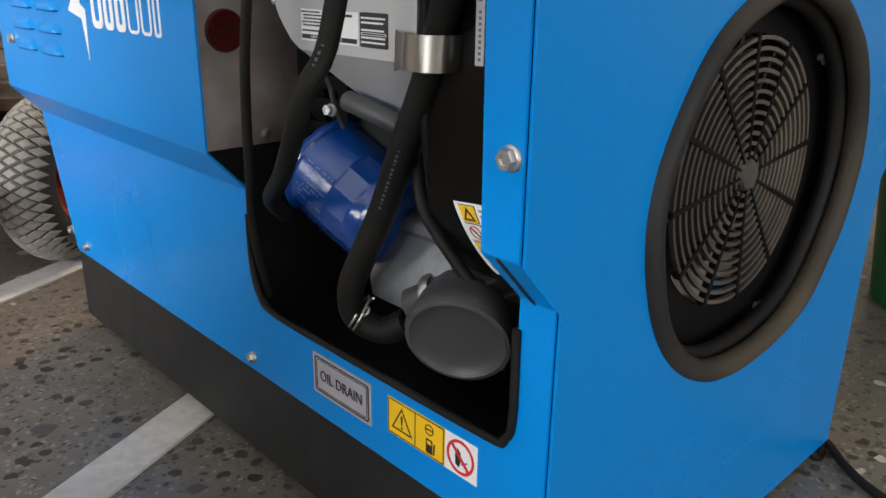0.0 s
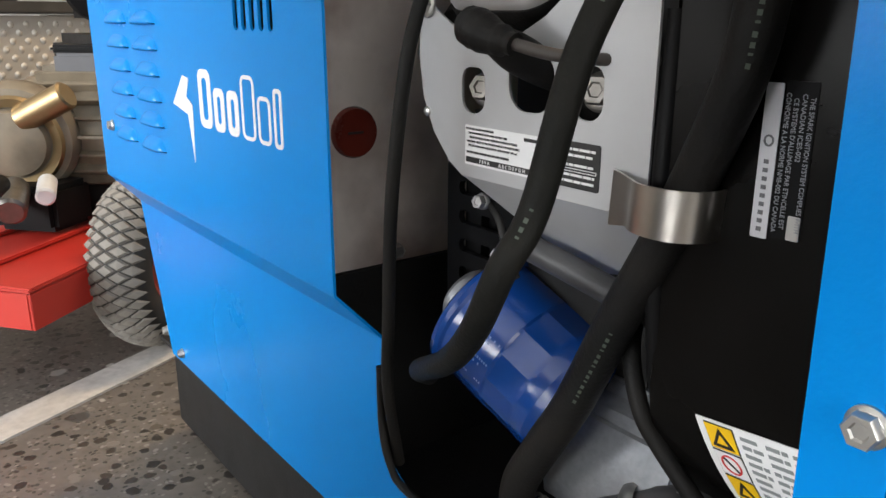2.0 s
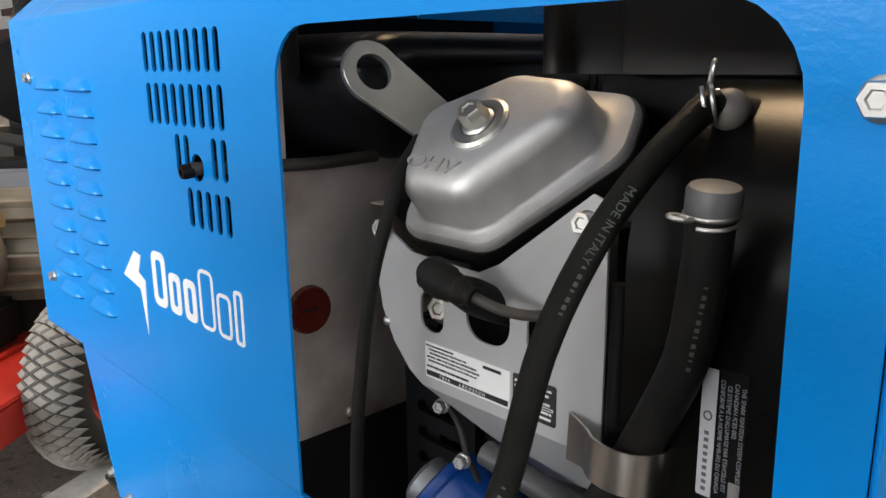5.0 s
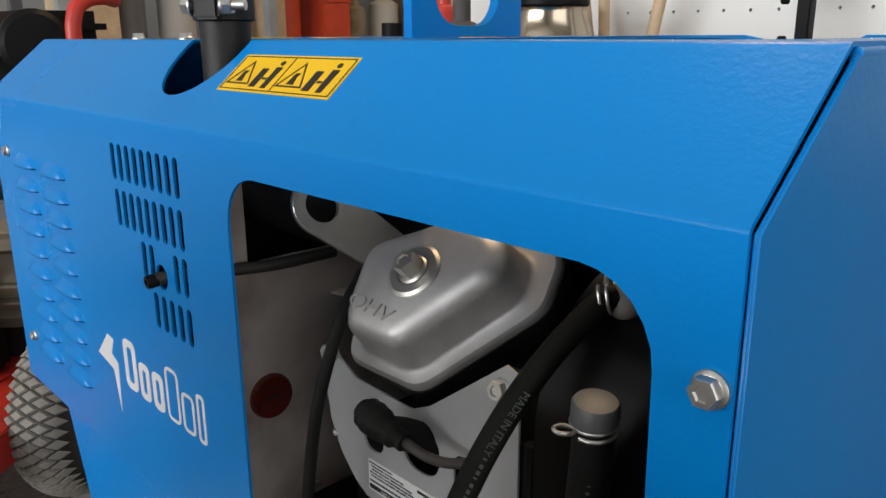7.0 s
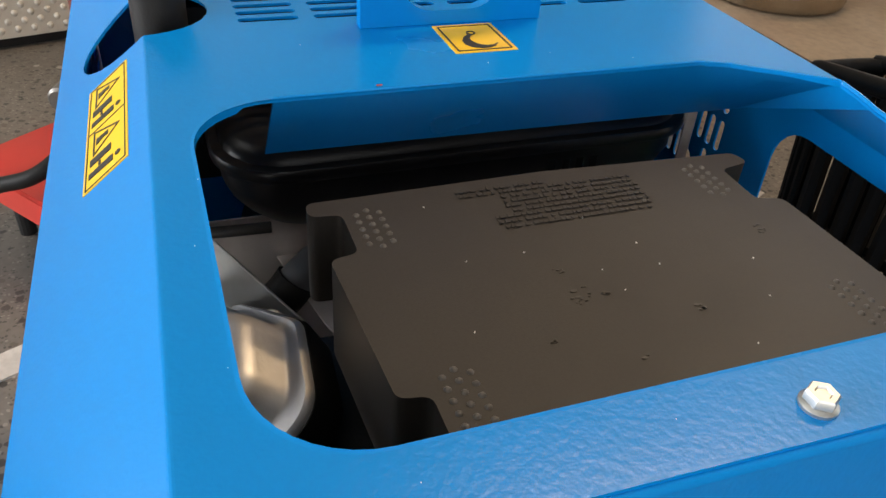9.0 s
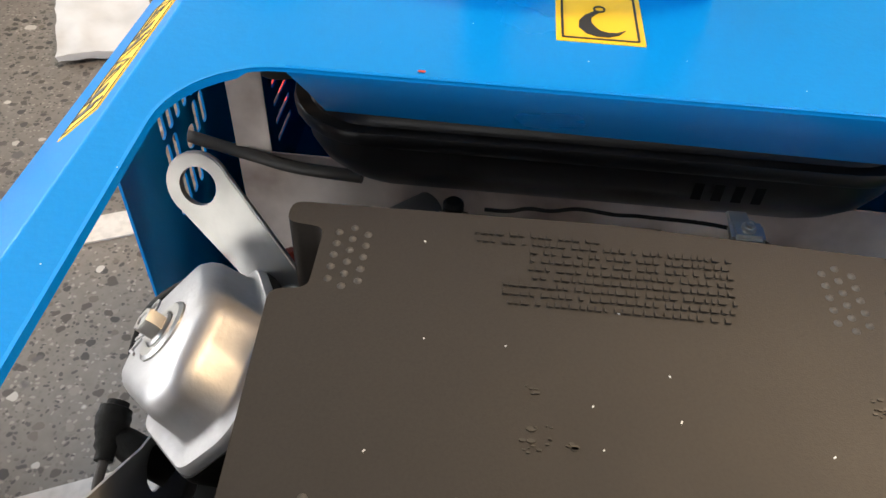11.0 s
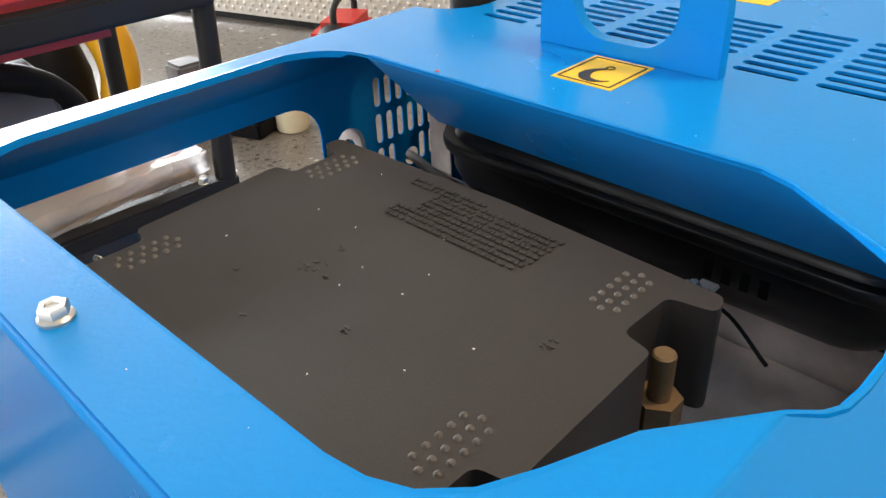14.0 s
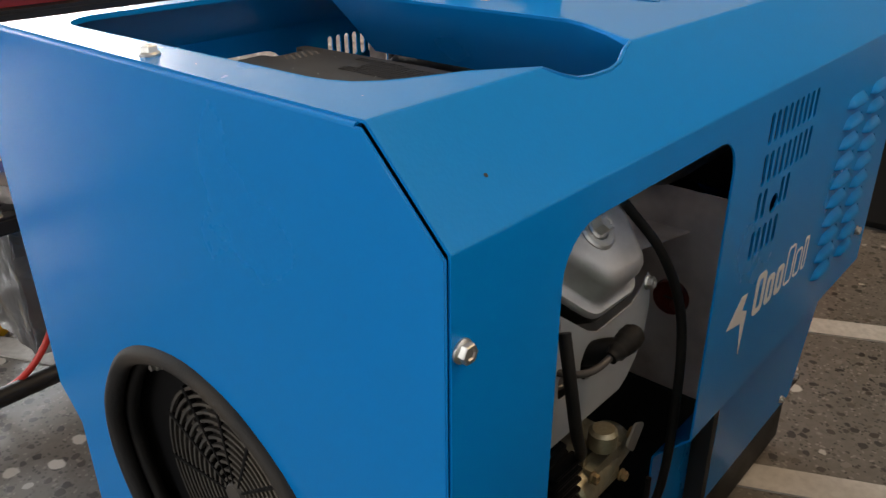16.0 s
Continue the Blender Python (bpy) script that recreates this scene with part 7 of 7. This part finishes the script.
part("black_hose", tube([(-0.05, -0.62, 0.50), (-0.14, -0.635, 0.515), (-0.24, -0.65, 0.510), (-0.33, -0.665, 0.48), (-0.385, -0.68, 0.42), (-0.39, -0.69, 0.33)], 0.020, 16), RUBBER, frame2, smooth=60)
part("blue_connector", join(box(-0.262, -0.232, -0.535, -0.515, 0.030, 0.068, 0.005), rod((-0.240, -0.525, 0.066), (-0.215, -0.515, 0.062), 0.008, 14, 0.002)), material("blue_plastic_plug", (0.008, 0.03, 0.11), 0.4), frame2, smooth=40)

manual = thing("film_bag", (-0.32, -0.60, 0.325), "clear film bag with a manual, red and blue bits inside", "bag")
part("bag_film", flip(crumpled(-0.15, 0.15, -0.075, 0.075, 0.0, 0.030, 7.0), spin((-0.34, -0.585, 0.331), 4)), FILM, manual, "creased clear plastic bag")
part("booklet", flip(box(-0.135, 0.135, -0.06, 0.06, 0.004, 0.012, 0.001), spin((-0.34, -0.585, 0.331), 4)), material("booklet_paper", (0.62, 0.58, 0.54), 0.6, stain=0.4, stain_scale=14, stain_color=(0.5, 0.36, 0.25)), manual)
part("card_edge", box(-0.47, -0.23, FY - 0.034, FY - 0.022, 0.326, 0.336), CARD, manual)
part("red_cap", rod((-0.405, -0.585, 0.358), (-0.412, -0.575, 0.392), 0.0135, 18, 0.003), REDPAINT, manual, "small red plastic cap", smooth=40)
part("blue_cap", rod((-0.235, -0.600, 0.35), (-0.215, -0.590, 0.362), 0.016, 18, 0.003), material("blue_plastic_cap", (0.02, 0.05, 0.22), 0.35), manual, "small blue plastic cap", smooth=40)

cable = link("red_cable", tube([(-0.205, -0.470, 0.175), (-0.195, -0.460, 0.155), (-0.187, -0.477, 0.12), (-0.161, -0.488, 0.08), (-0.132, -0.521, 0.04), (-0.095, -0.575, 0.010), (-0.03, -0.615, 0.006), (0.05, -0.64, 0.006), (0.15, -0.66, 0.006), (0.22, -0.74, 0.006)], 0.0055, 12), REDPAINT, 60)
tagged(cable, "bright red cable looping down to the concrete floor", "cable")
castor = thing("castor_wheel", (-0.262, -0.425, 0), "cream plastic wheel lying beside the black tube frame", "wheel")
m = along((-0.262, -0.430, 0.000), (-0.255, -0.426, 0.04))[0]
part("wheel_ring", lathe([(0.020, 0.001), (0.058, 0.001), (0.062, 0.005), (0.062, 0.022), (0.058, 0.026), (0.040, 0.026), (0.038, 0.020), (0.022, 0.020), (0.020, 0.001)], m, 40), material("cream_plastic", (0.40, 0.34, 0.22), 0.45, stain=0.3, stain_scale=20), castor, smooth=40)
part("hub", lathe([(0.0195, 0.002), (0.0195, 0.030), (0.012, 0.033), (0, 0.033)], m, 24), GREYP, castor, smooth=40)
ycap = thing("yellow_jar", (-0.17, -0.70, 0), "yellow ribbed plastic jar on the floor", "jar")
m = along((-0.185, -0.80, 0.0), (-0.185, -0.80, 0.1))[0]
part("jar_body", lathe([(0, 0.070), (0.034, 0.070), (0.042, 0.064), (0.044, 0.056), (0.044, 0.0), (0, 0.0)], m, 24), YPLAST, ycap, smooth=40)

bring(FRAME_AREA, frame2, manual, cable, castor, ycap)
castor.location += Vector((-0.040, -0.048, 0))

# yellow machine, planks and small machines further off
ym = thing("yellow_machine", (-0.83, -1.50, 0), "yellow and black power tool standing on the floor", "power tool")
part("tool_body", lathe([(0, 0.02), (0.085, 0.02), (0.115, 0.06), (0.118, 0.16), (0.100, 0.25), (0.06, 0.30), (0, 0.305)], Matrix.Translation((-0.735, -1.56, 0)), 32), BLACKP, ym, smooth=40)
part("yellow_shell", tube([(-0.80, -1.53, 0.355), (-0.855, -1.49, 0.315), (-0.885, -1.465, 0.24), (-0.89, -1.455, 0.15), (-0.875, -1.46, 0.07), (-0.93, -1.42, 0.03)], 0.05, 18, 8, lambda t: 0.062 - 0.020 * t), YPLAST, ym, smooth=60)
part("foot", box(-0.95, -0.66, -1.62, -1.38, 0.0005, 0.030, 0.008), YPLAST, ym, smooth=40)
for k in range(2):
    plank = link("plank", box(-0.22, 0.80, -0.045, 0.045, 0.0005, 0.032, 0.003, spin((-0.69 - 0.09 * k, -1.46 - 0.05 * k, 0.0), -54)), material("pink_stained_wood" if k else "red_stained_wood", (0.50, 0.28, 0.23), 0.7, grain=0.3, grain_scale=40, stain=0.3, stain_scale=5), 40)
    tagged(plank, "pinkish painted wooden plank on the floor", "plank", "planks on the floor")
blk = thing("small_engine", (-0.98, -1.20, 0), "small black engine with pulley on the floor", "engine")
part("crankcase", box(-1.05, -0.92, -1.27, -1.14, 0.0005, 0.10, 0.012), BLACKP, blk, smooth=40)
part("pulley", lathe([(0.012, 0.0), (0.060, 0.0), (0.062, 0.006), (0.052, 0.012), (0.062, 0.018), (0.060, 0.024), (0.012, 0.024)], along((-0.915, -1.13, 0.068), (-0.84, -1.05, 0.068))[0], 32), BLACK, blk, smooth=35)
part("cylinder", box(-1.03, -0.95, -1.25, -1.17, 0.101, 0.17, 0.008), GREYP, blk, smooth=40)
oilb = thing("oil_bottle", (-1.09, -1.17, 0), "cream plastic bottle with a dark cap on the floor", "bottle")
part("bottle_body", lathe([(0, 0.0005), (0.040, 0.002), (0.043, 0.01), (0.043, 0.115), (0.030, 0.145), (0.017, 0.155), (0.017, 0.165), (0, 0.165)], Matrix.Translation((-1.09, -1.17, 0)), 28), material("cream_bottle", (0.66, 0.58, 0.40), 0.4, stain=0.2, stain_scale=15), oilb, smooth=40)
part("bottle_cap", lathe([(0, 0.19), (0.018, 0.19), (0.020, 0.186), (0.020, 0.166), (0, 0.166)], Matrix.Translation((-1.09, -1.17, 0)), 20), BLACKP, oilb, smooth=40)
for x, y, s in ((-0.98, -1.24, 0.7), (-1.40, -1.38, 1.1), (-1.60, -1.02, 1.0)):
    rm = thing("red_machine", (x, y, 0), "red and black small machine on the floor", "machine", "red machines on the floor")
    mm = spin((x, y, 0), 30 * s) @ Matrix.Scale(s, 4)
    part("machine_base", flip(box(-0.13, 0.13, -0.09, 0.09, 0.0005, 0.07, 0.012), mm), BLACKP, rm, smooth=40)
    part("red_shroud", flip(box(-0.10, 0.10, -0.075, 0.075, 0.0705, 0.16, 0.03, seg=4), mm), REDPAINT, rm, smooth=40)
    part("starter_cover", lathe([(0, 0.02), (0.04, 0.018), (0.055, 0.0)], along(mm @ Vector((0.10, 0.0, 0.115)), mm @ Vector((0.2, 0, 0.115)))[0], 24), BLACK, rm, smooth=40)
    part("carry_handle", tube([mm @ Vector(p) for p in ((-0.09, 0, 0.15), (-0.08, 0, 0.20), (0, 0, 0.215), (0.08, 0, 0.20), (0.09, 0, 0.15))], 0.010, 12), BLACK, rm, smooth=60)

bring(Matrix.Translation((0.14, -0.05, 0)), ym)
bring(Matrix.Translation((0.11, -0.19, 0)), blk)
bring(Matrix.Translation((0.066, 0.013, 0)), oilb)

# green bin and black cable beyond the end panel
bin_ = thing("green_bin", (0.0, 0.98, 0), "green plastic bin standing on the floor", "bin")
gx = Vector((-0.1460, 0.9800, 0.1670))
part("bin_body", lathe([(0, 0.0005), (0.11, 0.002), (0.125, 0.20), (0.14, 0.40), (0.150, 0.402), (0.150, 0.412), (0.132, 0.412), (0.118, 0.20), (0, 0.02)], Matrix.Translation((gx.x + 0.125, 0.98, 0)) @ Matrix.Diagonal((1, 1, 0.8, 1)), 32), GREEN, bin_, smooth=40)
cord = link("black_cable", tube([(-0.08, 0.46, 0.10), (-0.0000, 0.4430, 0.0080), (0.0010, 0.4740, 0.0060), (0.0300, 0.4470, 0.0060), (0.0560, 0.4290, 0.0060), (0.0870, 0.4180, 0.0060), (0.1530, 0.4070, 0.0060)], 0.0042, 10), RUBBER, 60)
tagged(cord, "thin black cable running over the concrete floor", "cable")

# loose white packing film on the floor
pack = link("packing_film", flip(crumpled(-0.17, 0.17, -0.09, 0.09, 0.008, 0.022, 3.0), spin((-1.36, -0.60, 0.0), 25)), material("white_packing_film", (0.62, 0.62, 0.63), 0.35, stain=0.3, stain_scale=12), 60)
tagged(pack, "crumpled white packing film lying on the floor", "packing")
